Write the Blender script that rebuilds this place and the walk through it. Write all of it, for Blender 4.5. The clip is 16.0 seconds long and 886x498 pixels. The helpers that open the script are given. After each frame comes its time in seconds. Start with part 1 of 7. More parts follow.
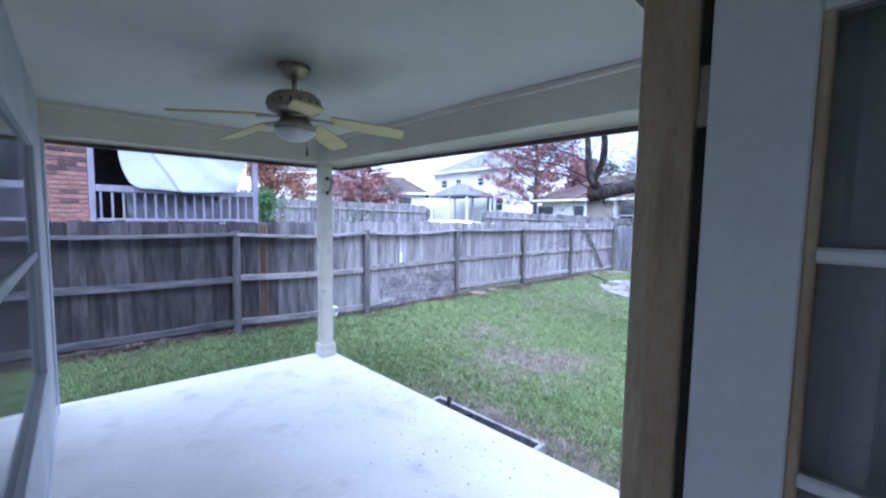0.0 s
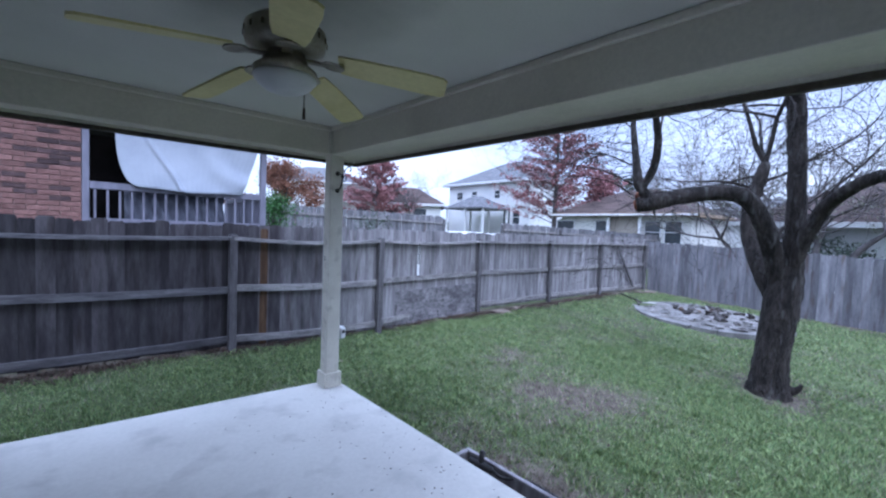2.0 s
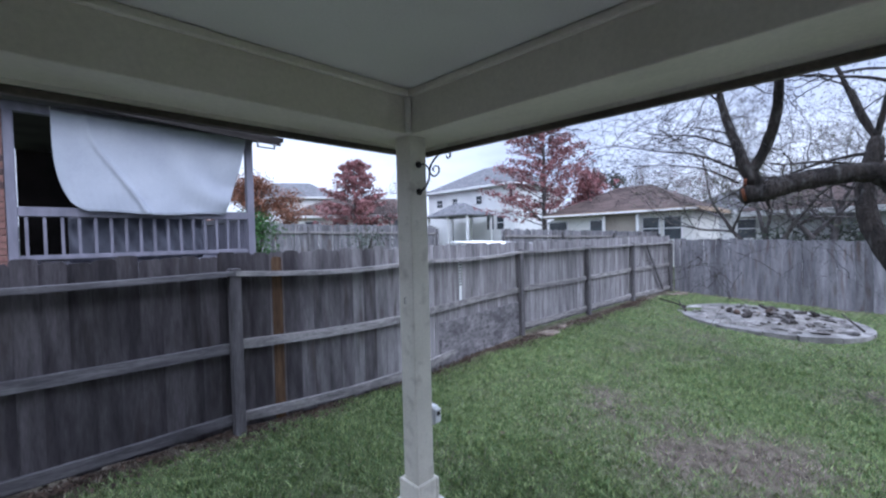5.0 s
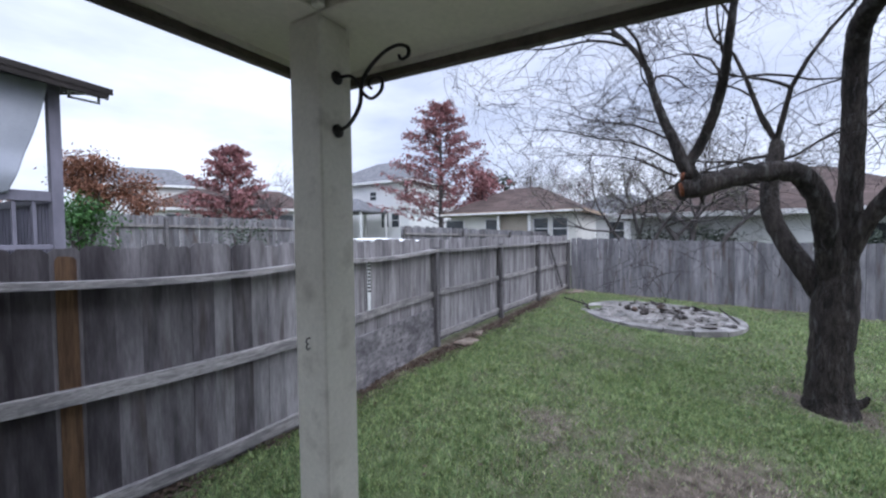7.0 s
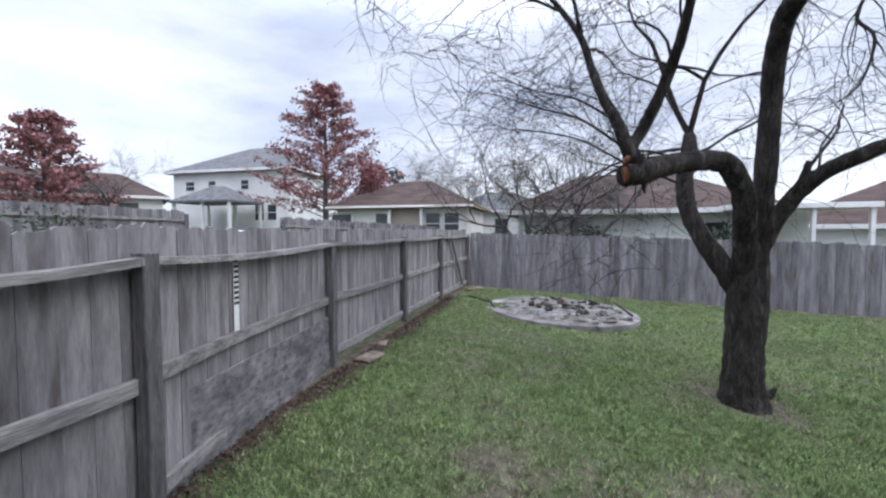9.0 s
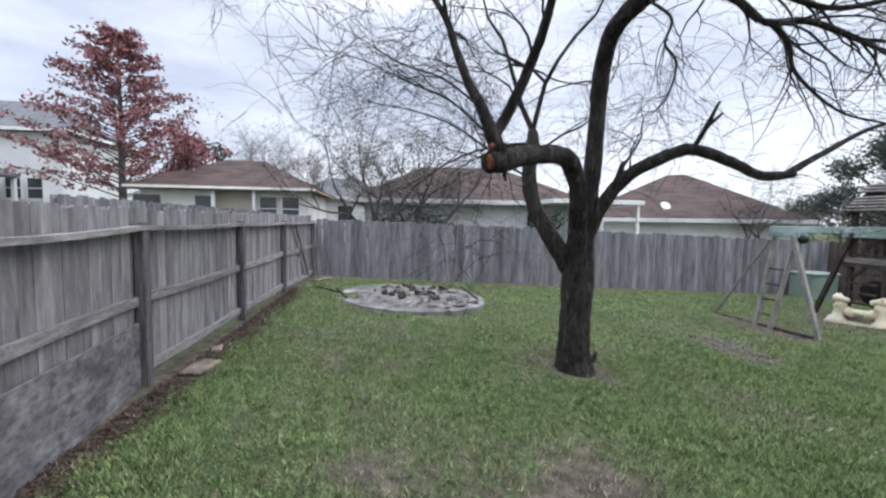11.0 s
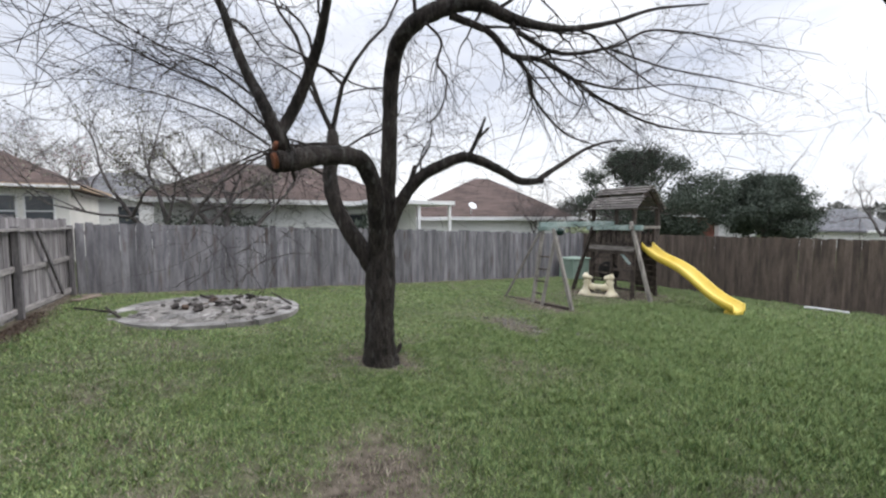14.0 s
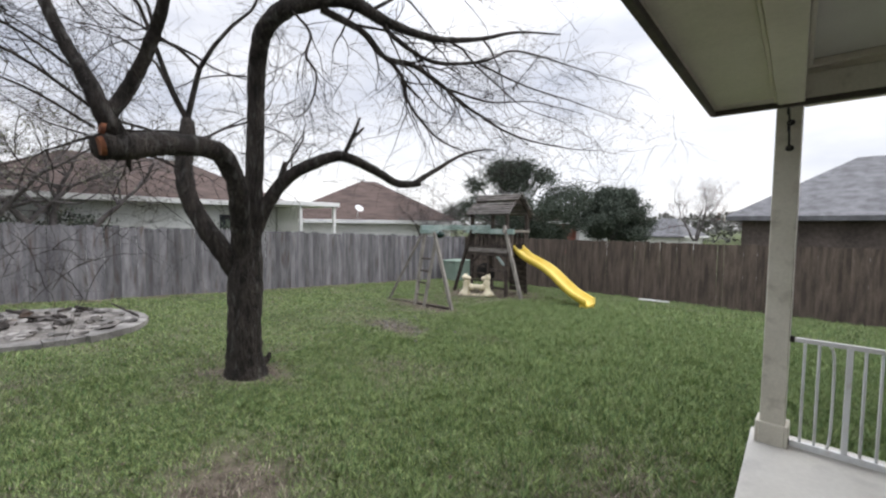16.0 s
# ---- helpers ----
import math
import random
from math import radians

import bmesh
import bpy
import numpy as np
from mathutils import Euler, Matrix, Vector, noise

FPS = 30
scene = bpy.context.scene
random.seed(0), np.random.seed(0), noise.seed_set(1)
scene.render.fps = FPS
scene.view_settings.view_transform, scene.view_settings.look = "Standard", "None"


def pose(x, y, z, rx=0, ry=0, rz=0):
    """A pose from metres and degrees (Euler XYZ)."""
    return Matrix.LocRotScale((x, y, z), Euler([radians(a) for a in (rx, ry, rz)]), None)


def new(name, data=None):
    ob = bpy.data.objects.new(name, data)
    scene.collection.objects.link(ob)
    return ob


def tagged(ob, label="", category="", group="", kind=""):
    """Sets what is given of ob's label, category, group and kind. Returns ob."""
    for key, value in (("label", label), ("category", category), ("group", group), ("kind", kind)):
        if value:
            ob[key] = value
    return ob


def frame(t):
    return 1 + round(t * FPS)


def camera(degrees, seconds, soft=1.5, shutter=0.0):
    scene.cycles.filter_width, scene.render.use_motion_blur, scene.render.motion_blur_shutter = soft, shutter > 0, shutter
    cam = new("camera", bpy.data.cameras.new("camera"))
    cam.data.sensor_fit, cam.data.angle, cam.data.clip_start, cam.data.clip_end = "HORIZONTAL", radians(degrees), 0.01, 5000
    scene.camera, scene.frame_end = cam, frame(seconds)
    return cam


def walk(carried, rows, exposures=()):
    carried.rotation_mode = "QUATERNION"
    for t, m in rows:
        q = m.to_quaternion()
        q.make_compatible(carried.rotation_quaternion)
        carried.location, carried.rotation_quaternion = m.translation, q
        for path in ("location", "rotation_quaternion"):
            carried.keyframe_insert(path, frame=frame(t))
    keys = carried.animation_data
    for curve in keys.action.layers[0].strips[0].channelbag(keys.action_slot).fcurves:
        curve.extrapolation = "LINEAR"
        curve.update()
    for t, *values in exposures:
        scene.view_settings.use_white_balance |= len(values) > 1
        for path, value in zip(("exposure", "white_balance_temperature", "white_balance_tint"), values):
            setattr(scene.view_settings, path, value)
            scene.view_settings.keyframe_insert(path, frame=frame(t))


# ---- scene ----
cam = camera(94.9, 16.0, soft=2.3)
METRES, EYE, TILT, LEAN, TURN = 5.67, 1.70, 0.0, 0.0, -42.1
ROWS = [
    (0.0, 0.0005, 0.0040, -0.0043, 0.16, -4.51, -0.85),
    (0.5, 0.0092, 0.0422, -0.0055, -3.65, -4.24, 0.00),
    (1.0, 0.0073, 0.0796, -0.0068, -6.45, -6.31, -0.17),
    (1.5, -0.0007, 0.1123, -0.0116, -1.89, -6.33, -2.85),
    (2.0, -0.0312, 0.1451, -0.0176, 1.98, -2.75, -2.30),
    (2.5, -0.0628, 0.1777, -0.0155, 7.23, -0.85, -0.89),
    (3.0, -0.0921, 0.2193, -0.0097, 10.13, -1.09, -1.58),
    (5.5, -0.2443, 0.4334, -0.0104, -5.13, -0.95, 1.00),
    (6.0, -0.2495, 0.4829, -0.0138, -7.50, -0.40, -0.12),
    (6.5, -0.2515, 0.5340, -0.0159, -12.52, -1.49, 0.25),
    (7.0, -0.2443, 0.5896, -0.0170, -17.33, -1.90, 0.73),
    (7.5, -0.2437, 0.6456, -0.0191, -18.86, -1.67, -0.59),
    (8.0, -0.2401, 0.7005, -0.0224, -23.27, -1.97, 0.97),
    (8.5, -0.2302, 0.7546, -0.0247, -28.0, -2.2, 0.6),
    (9.0, -0.2147, 0.7901, -0.0282, -33.5, -2.6, 0.1),
    (9.6, -0.2070, 0.8300, -0.0326, -40.8, -3.1, -0.8),
    (10.5, -0.2124, 0.8659, -0.0359, -51.18, -3.57, -1.64),
    (11.0, -0.2068, 0.8622, -0.0366, -55.72, -4.03, -0.94),
    (11.5, -0.2010, 0.8545, -0.0367, -60.58, -3.57, -0.66),
    (12.0, -0.1941, 0.8456, -0.0359, -65.55, -4.04, -0.34),
    (12.5, -0.1961, 0.8341, -0.0357, -69.73, -4.30, 0.23),
    (13.0, -0.1943, 0.8218, -0.0360, -73.75, -4.21, -0.14),
    (13.5, -0.1945, 0.8076, -0.0365, -76.04, -3.89, -0.26),
    (14.0, -0.1936, 0.7946, -0.0366, -79.12, -3.81, 0.07),
    (14.5, -0.1938, 0.7801, -0.0382, -81.87, -3.44, 0.62),
    (15.0, -0.1931, 0.7694, -0.0389, -85.13, -3.50, 0.72),
    (15.5, -0.1932, 0.7628, -0.0404, -88.61, -3.38, -0.16),
    (16.0, -0.1921, 0.7611, -0.0425, -94.43, -3.18, -0.67),
]
EXPO = [(0.0, 1.65, 4900, 18), (0.5, 1.3, 4900, 17), (1.0, 1.0, 4900, 16), (1.5, 0.9, 4900, 16), (2.5, 0.6, 5050, 15), (3.0, 0.55, 5150, 15), (5.5, 0.6, 5500, 14), (7.5, 0.43, 5900, 13), (10.5, 0.46, 6150, 10), (12.5, 0.47, 6430, 9), (16.0, 0.45, 6780, 10)]
walk(cam, [(t, pose(0, 0, EYE, TILT, LEAN, TURN) @ pose(METRES * x, METRES * y, METRES * z, 90 + pitch, roll, yaw)) for t, x, y, z, yaw, pitch, roll in ROWS], EXPO)

# ---- sky and light ----
world = bpy.data.worlds.new("overcast_sky")
scene.world = world
world.use_nodes = True
wn = world.node_tree
wn.nodes.clear()


def link(tree, a, b):
    tree.links.new(a, b)


SKY_STRENGTH = 0.1
SUN_EL, SUN_ROT = radians(38), radians(200)
w_out = wn.nodes.new("ShaderNodeOutputWorld")
w_bg = wn.nodes.new("ShaderNodeBackground")
w_sky = wn.nodes.new("ShaderNodeTexSky")
w_sky.sky_type, w_sky.sun_disc = "NISHITA", False
w_sky.sun_elevation, w_sky.sun_rotation = SUN_EL, SUN_ROT
w_co = wn.nodes.new("ShaderNodeTexCoord")
w_map = wn.nodes.new("ShaderNodeMapping")
w_map.inputs["Scale"].default_value = (1.0, 1.0, 3.2)
w_noise = wn.nodes.new("ShaderNodeTexNoise")
w_noise.inputs["Scale"].default_value = 1.7
w_noise.inputs["Detail"].default_value = 6.0
w_noise.inputs["Roughness"].default_value = 0.55
w_ramp = wn.nodes.new("ShaderNodeValToRGB")
w_ramp.color_ramp.elements[0].position = 0.34
w_ramp.color_ramp.elements[0].color = (5.0, 5.4, 6.5, 1)
w_ramp.color_ramp.elements[1].position = 0.68
w_ramp.color_ramp.elements[1].color = (9.4, 9.6, 10.2, 1)
w_mix = wn.nodes.new("ShaderNodeMixRGB")
w_mix.inputs[0].default_value = 0.9
# an overcast sky is about three times as bright overhead as at the horizon
w_sep = wn.nodes.new("ShaderNodeSeparateXYZ")
w_up = wn.nodes.new("ShaderNodeMapRange")
w_up.inputs["From Min"].default_value, w_up.inputs["From Max"].default_value = 0.40, 1.0
w_up.inputs["To Min"].default_value, w_up.inputs["To Max"].default_value = 1.0, 3.6
w_mul = wn.nodes.new("ShaderNodeMixRGB")
w_mul.blend_type = "MULTIPLY"
w_mul.inputs[0].default_value = 1.0
link(wn, w_co.outputs["Generated"], w_sep.inputs[0])
link(wn, w_sep.outputs["Z"], w_up.inputs["Value"])
link(wn, w_up.outputs["Result"], w_mul.inputs[2])
w_bg.inputs["Strength"].default_value = SKY_STRENGTH
link(wn, w_co.outputs["Generated"], w_map.inputs["Vector"])
link(wn, w_map.outputs["Vector"], w_noise.inputs["Vector"])
link(wn, w_noise.outputs["Fac"], w_ramp.inputs["Fac"])
link(wn, w_sky.outputs["Color"], w_mix.inputs[1])
link(wn, w_ramp.outputs["Color"], w_mix.inputs[2])
link(wn, w_mix.outputs["Color"], w_mul.inputs[1])
link(wn, w_mul.outputs["Color"], w_bg.inputs["Color"])
link(wn, w_bg.outputs["Background"], w_out.inputs["Surface"])

sun = new("sun", bpy.data.lights.new("sun", "SUN"))
sun.data.energy, sun.data.angle, sun.data.color = 0.9, radians(40), (1.0, 0.97, 0.92)
sun.rotation_euler = (radians(90) - SUN_EL, 0, radians(180) - SUN_ROT)


# ---- materials ----
def mat(name, c1, c2, rough=0.8, scale=6.0, stretch=(1, 1, 1), fine=60.0, fine_amt=0.35, bump=0.25, dist=0.004,
        metal=0.0, rnd=0.0, spots=None, island=False, spec=0.3, lo=0.35, hi=0.65, local=False):
    """Two-scale procedural surface: broad blotches, fine grain and relief; rnd varies it from piece to piece."""
    m = bpy.data.materials.new(name)
    m.use_nodes = True
    t = m.node_tree
    n = t.nodes
    b = n["Principled BSDF"]
    b.inputs["Roughness"].default_value = rough
    b.inputs["Metallic"].default_value = metal
    b.inputs["Specular IOR Level"].default_value = spec
    if local:
        co = n.new("ShaderNodeTexCoord").outputs["Object"]
    else:
        co = n.new("ShaderNodeNewGeometry").outputs["Position"]
    mp = n.new("ShaderNodeMapping")
    mp.inputs["Scale"].default_value = stretch
    link(t, co, mp.inputs["Vector"])
    vec = mp.outputs["Vector"]
    info = None
    if rnd:
        if island:
            info = n.new("ShaderNodeNewGeometry").outputs["Random Per Island"]
        else:
            info = n.new("ShaderNodeObjectInfo").outputs["Random"]
        sc = n.new("ShaderNodeVectorMath")
        sc.operation = "SCALE"
        sc.inputs[0].default_value = (37.0, 23.0, 51.0)
        link(t, info, sc.inputs["Scale"])
        ad = n.new("ShaderNodeVectorMath")
        link(t, vec, ad.inputs[0])
        link(t, sc.outputs[0], ad.inputs[1])
        vec = ad.outputs[0]
    n1 = n.new("ShaderNodeTexNoise")
    n1.inputs["Scale"].default_value = scale
    n1.inputs["Detail"].default_value = 5.0
    link(t, vec, n1.inputs["Vector"])
    r1 = n.new("ShaderNodeValToRGB")
    r1.color_ramp.elements[0].position, r1.color_ramp.elements[1].position = lo, hi
    r1.color_ramp.elements[0].color, r1.color_ramp.elements[1].color = (*c1, 1), (*c2, 1)
    link(t, n1.outputs["Fac"], r1.inputs["Fac"])
    n2 = n.new("ShaderNodeTexNoise")
    n2.inputs["Scale"].default_value = fine
    n2.inputs["Detail"].default_value = 6.0
    n2.inputs["Roughness"].default_value = 0.65
    link(t, vec, n2.inputs["Vector"])
    mr = n.new("ShaderNodeMapRange")
    mr.inputs["From Min"].default_value, mr.inputs["From Max"].default_value = 0.3, 0.7
    mr.inputs["To Min"].default_value, mr.inputs["To Max"].default_value = 1 - fine_amt, 1 + fine_amt
    link(t, n2.outputs["Fac"], mr.inputs["Value"])
    mu = n.new("ShaderNodeMixRGB")
    mu.blend_type = "MULTIPLY"
    mu.inputs[0].default_value = 1.0
    link(t, r1.outputs["Color"], mu.inputs[1])
    link(t, mr.outputs["Result"], mu.inputs[2])
    col = mu.outputs["Color"]
    if spots:
        amount, sscale, scol = spots
        n3 = n.new("ShaderNodeTexNoise")
        n3.inputs["Scale"].default_value = sscale
        n3.inputs["Detail"].default_value = 8.0
        link(t, vec, n3.inputs["Vector"])
        r3 = n.new("ShaderNodeMapRange")
        r3.inputs["From Min"].default_value, r3.inputs["From Max"].default_value = 0.56, 0.72
        r3.inputs["To Max"].default_value = amount
        link(t, n3.outputs["Fac"], r3.inputs["Value"])
        mx = n.new("ShaderNodeMixRGB")
        mx.inputs[2].default_value = (*scol, 1)
        link(t, r3.outputs["Result"], mx.inputs[0])
        link(t, col, mx.inputs[1])
        col = mx.outputs["Color"]
    if rnd:
        hs = n.new("ShaderNodeHueSaturation")
        rr = n.new("ShaderNodeMapRange")
        rr.inputs["To Min"].default_value, rr.inputs["To Max"].default_value = 1 - rnd, 1 + rnd
        link(t, info, rr.inputs["Value"])
        link(t, rr.outputs["Result"], hs.inputs["Value"])
        link(t, col, hs.inputs["Color"])
        col = hs.outputs["Color"]
    link(t, col, b.inputs["Base Color"])
    if bump:
        bp = n.new("ShaderNodeBump")
        bp.inputs["Strength"].default_value = bump
        bp.inputs["Distance"].default_value = dist
        link(t, n2.outputs["Fac"], bp.inputs["Height"])
        link(t, bp.outputs["Normal"], b.inputs["Normal"])
    return m


M_SLAB = mat("painted_concrete", (0.485, 0.47, 0.43), (0.565, 0.55, 0.505), 0.55, 1.2, fine=35, fine_amt=0.06, bump=0.15, spots=(0.55, 3.5, (0.31, 0.30, 0.28)))
M_CREAM = mat("cream_paint", (0.55, 0.51, 0.415), (0.63, 0.59, 0.485), 0.55, 1.5, fine=50, fine_amt=0.07, bump=0.12, spots=(0.22, 2.2, (0.36, 0.33, 0.26)))
M_POST = mat("cream_post_paint", (0.56, 0.53, 0.45), (0.66, 0.63, 0.54), 0.5, 3.0, fine=70, fine_amt=0.08, bump=0.2, spots=(0.5, 9.0, (0.27, 0.24, 0.19)))
M_CEIL = mat("ceiling_board_paint", (0.53, 0.515, 0.455), (0.60, 0.585, 0.52), 0.7, 1.1, fine=90, fine_amt=0.05, bump=0.2, spots=(0.16, 1.3, (0.38, 0.36, 0.31)))


def add_dark_patch(m, centre, radius, colour, amount):
    """A soft-edged patch of another colour with a ragged outline round a place on the surface."""
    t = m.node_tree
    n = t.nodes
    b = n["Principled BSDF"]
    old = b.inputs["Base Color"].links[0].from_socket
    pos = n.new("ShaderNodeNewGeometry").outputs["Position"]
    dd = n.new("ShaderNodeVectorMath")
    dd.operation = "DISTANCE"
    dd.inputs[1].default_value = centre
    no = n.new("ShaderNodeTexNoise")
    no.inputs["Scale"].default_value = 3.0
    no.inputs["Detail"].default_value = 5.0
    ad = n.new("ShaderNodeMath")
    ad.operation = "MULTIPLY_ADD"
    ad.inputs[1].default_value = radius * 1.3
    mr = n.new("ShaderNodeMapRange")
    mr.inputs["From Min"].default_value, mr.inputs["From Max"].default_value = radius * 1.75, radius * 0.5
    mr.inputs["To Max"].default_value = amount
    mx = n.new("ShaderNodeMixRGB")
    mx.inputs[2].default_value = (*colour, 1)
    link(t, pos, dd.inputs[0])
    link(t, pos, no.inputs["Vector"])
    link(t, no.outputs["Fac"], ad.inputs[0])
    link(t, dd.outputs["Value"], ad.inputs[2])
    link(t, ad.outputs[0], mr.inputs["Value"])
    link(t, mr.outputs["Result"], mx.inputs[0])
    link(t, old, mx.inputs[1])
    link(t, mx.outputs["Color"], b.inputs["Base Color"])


# darker patch on the ceiling round the fan
add_dark_patch(M_CEIL, (1.0, 2.45, 2.5), 0.55, (0.17, 0.17, 0.16), 0.7)
M_SIDING = mat("grey_siding_paint", (0.38, 0.40, 0.42), (0.47, 0.49, 0.51), 0.55, 1.6, fine=60, fine_amt=0.08, bump=0.15, spots=(0.25, 3.0, (0.34, 0.34, 0.34)))
M_FASCIA = mat("dark_metal_drip_edge", (0.045, 0.038, 0.032), (0.09, 0.075, 0.06), 0.6, 3.0, fine=40, fine_amt=0.3, bump=0.2)
M_GREYWOOD = mat("weathered_grey_board", (0.165, 0.154, 0.160), (0.30, 0.286, 0.288), 0.9, 2.6, stretch=(4, 4, 0.55), fine=20, fine_amt=0.22, bump=0.5, rnd=0.26, spots=(0.7, 3.2, (0.075, 0.060, 0.054)))
# these two board colours include the patio cover's shade besides real stains
M_SHADEWOOD = mat("shaded_stained_grey_board", (0.030, 0.026, 0.029), (0.080, 0.072, 0.076), 0.9, 2.6, stretch=(4, 4, 0.55), fine=20, fine_amt=0.25, bump=0.5, rnd=0.28, spots=(0.6, 3.0, (0.028, 0.021, 0.018)))
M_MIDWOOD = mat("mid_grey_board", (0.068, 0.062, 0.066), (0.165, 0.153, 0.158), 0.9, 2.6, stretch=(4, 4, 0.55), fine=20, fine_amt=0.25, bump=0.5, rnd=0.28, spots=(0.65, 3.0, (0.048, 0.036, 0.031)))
M_BACKWOOD = mat("weathered_back_board", (0.125, 0.121, 0.132), (0.225, 0.218, 0.228), 0.9, 2.2, stretch=(4, 4, 0.6), fine=20, fine_amt=0.22, bump=0.5, rnd=0.28, spots=(0.75, 2.6, (0.095, 0.068, 0.055)))
M_BROWNWOOD = mat("weathered_brown_board", (0.060, 0.047, 0.040), (0.125, 0.098, 0.080), 0.9, 2.4, stretch=(4, 4, 0.6), fine=20, fine_amt=0.25, bump=0.5, rnd=0.17)
M_RAIL = mat("weathered_rail", (0.16, 0.15, 0.15), (0.32, 0.30, 0.29), 0.9, 3.0, stretch=(0.8, 8, 8), fine=16, fine_amt=0.4, bump=0.5, rnd=0.15)
# rail colour darkened for the bays in the patio cover's shade
M_RAILSHADE = mat("shaded_weathered_rail", (0.075, 0.070, 0.076), (0.155, 0.146, 0.152), 0.9, 3.0, stretch=(0.8, 8, 8), fine=16, fine_amt=0.35, bump=0.5, rnd=0.15)
M_FPOST = mat("weathered_fence_post", (0.078, 0.073, 0.077), (0.17, 0.160, 0.162), 0.9, 3.0, stretch=(8, 8, 0.8), fine=16, fine_amt=0.4, bump=0.5, rnd=0.15)
M_NEWBOARD = mat("orange_repair_board", (0.070, 0.040, 0.022), (0.125, 0.074, 0.040), 0.85, 3.0, stretch=(9, 9, 0.7), fine=14, fine_amt=0.35, bump=0.4)
M_BARK = mat("dark_bark", (0.016, 0.013, 0.011), (0.052, 0.043, 0.037), 0.95, 9.0, stretch=(1, 1, 0.3), fine=34, fine_amt=0.65, bump=1.0, dist=0.06, spots=(0.62, 13.0, (0.15, 0.143, 0.138)))
M_TWIG = mat("grey_twig_bark", (0.055, 0.048, 0.047), (0.135, 0.122, 0.12), 0.95, 5.0, fine=40, fine_amt=0.4, bump=0.4)
M_CUT = mat("fresh_cut_wood", (0.095, 0.034, 0.018), (0.185, 0.070, 0.032), 0.85, 14.0, fine=60, fine_amt=0.3, bump=0.3)
M_TAN = mat("tan_jamb_paint", (0.33, 0.25, 0.16), (0.44, 0.35, 0.24), 0.6, 4.0, stretch=(3, 3, 0.6), fine=50, fine_amt=0.15, bump=0.2, spots=(0.4, 7.0, (0.16, 0.11, 0.07)))
M_BLACK = mat("black_rubber", (0.012, 0.012, 0.012), (0.03, 0.028, 0.026), 0.7, 8.0, bump=0.1)
M_IRON = mat("black_wrought_iron", (0.012, 0.011, 0.011), (0.035, 0.03, 0.028), 0.55, 20.0, fine=120, fine_amt=0.3, bump=0.3, metal=0.3)
M_BRASS = mat("tarnished_brass", (0.27, 0.25, 0.19), (0.44, 0.40, 0.31), 0.42, 9.0, fine=60, fine_amt=0.2, bump=0.05, metal=0.75)
M_BRASSDARK = mat("dark_brass", (0.05, 0.04, 0.025), (0.09, 0.07, 0.045), 0.5, 9.0, bump=0.05, metal=0.6)
M_BLADE = mat("yellow_blade", (0.52, 0.46, 0.20), (0.62, 0.56, 0.27), 0.5, 3.0, stretch=(1, 1, 1), fine=40, fine_amt=0.08, bump=0.05)
M_FROST = mat("frosted_glass_bowl", (0.50, 0.50, 0.47), (0.57, 0.57, 0.54), 0.35, 6.0, fine=30, fine_amt=0.03, bump=0.0, spec=0.5)
M_DOORPAINT = mat("white_door_paint", (0.60, 0.61, 0.63), (0.68, 0.69, 0.71), 0.45, 2.5, fine=60, fine_amt=0.05, bump=0.08)
M_ROOM = mat("room_paint", (0.46, 0.43, 0.38), (0.50, 0.47, 0.42), 0.8, 2.0, bump=0.05)
M_FLOORWOOD = mat("dark_floor", (0.10, 0.065, 0.04), (0.16, 0.105, 0.065), 0.45, 3.0, stretch=(6, 0.8, 1), fine=30, bump=0.1)
M_WHITEMETAL = mat("white_enamel", (0.66, 0.67, 0.67), (0.76, 0.77, 0.77), 0.45, 6.0, fine=60, fine_amt=0.06, bump=0.06, spots=(0.3, 12.0, (0.35, 0.28, 0.2)))
M_SOIL = mat("wet_soil", (0.02, 0.016, 0.012), (0.06, 0.048, 0.035), 0.95, 12.0, fine=60, fine_amt=0.5, bump=0.8, dist=0.02)
M_SHINGLE_GREY = mat("grey_shingle", (0.10, 0.10, 0.105), (0.17, 0.17, 0.18), 0.95, 3.0, fine=40, fine_amt=0.3, bump=0.4)
M_SHINGLE_BROWN = mat("brown_shingle", (0.060, 0.042, 0.037), (0.105, 0.075, 0.066), 0.95, 1.0, stretch=(1, 1, 6), fine=8, fine_amt=0.3, bump=0.4)
M_WHITEWALL = mat("white_house_paint", (0.66, 0.66, 0.66), (0.78, 0.78, 0.77), 0.8, 0.6, fine=12, fine_amt=0.06, bump=0.1)
M_CREAMWALL = mat("cream_house_paint", (0.64, 0.625, 0.59), (0.75, 0.735, 0.70), 0.8, 0.6, fine=12, fine_amt=0.06, bump=0.1)
M_TRIMWOOD = mat("tan_eave_paint", (0.28, 0.20, 0.13), (0.38, 0.29, 0.20), 0.7, 2.0, bump=0.1)
M_WINDOW = mat("dark_window_glass", (0.03, 0.035, 0.04), (0.07, 0.08, 0.09), 0.08, 0.7, fine=3, fine_amt=0.2, bump=0.0, spec=0.5)
M_BRICK = mat("red_brick", (0.155, 0.080, 0.070), (0.235, 0.128, 0.110), 0.9, 9.0, fine=60, fine_amt=0.25, bump=0.4, rnd=0.16)
M_BRICKDARK = mat("dark_brown_brick", (0.055, 0.036, 0.037), (0.10, 0.062, 0.060), 0.9, 9.0, fine=60, fine_amt=0.25, bump=0.4, rnd=0.25)
M_MORTAR = mat("mortar", (0.17, 0.115, 0.10), (0.235, 0.165, 0.145), 0.95, 12.0, bump=0.4)
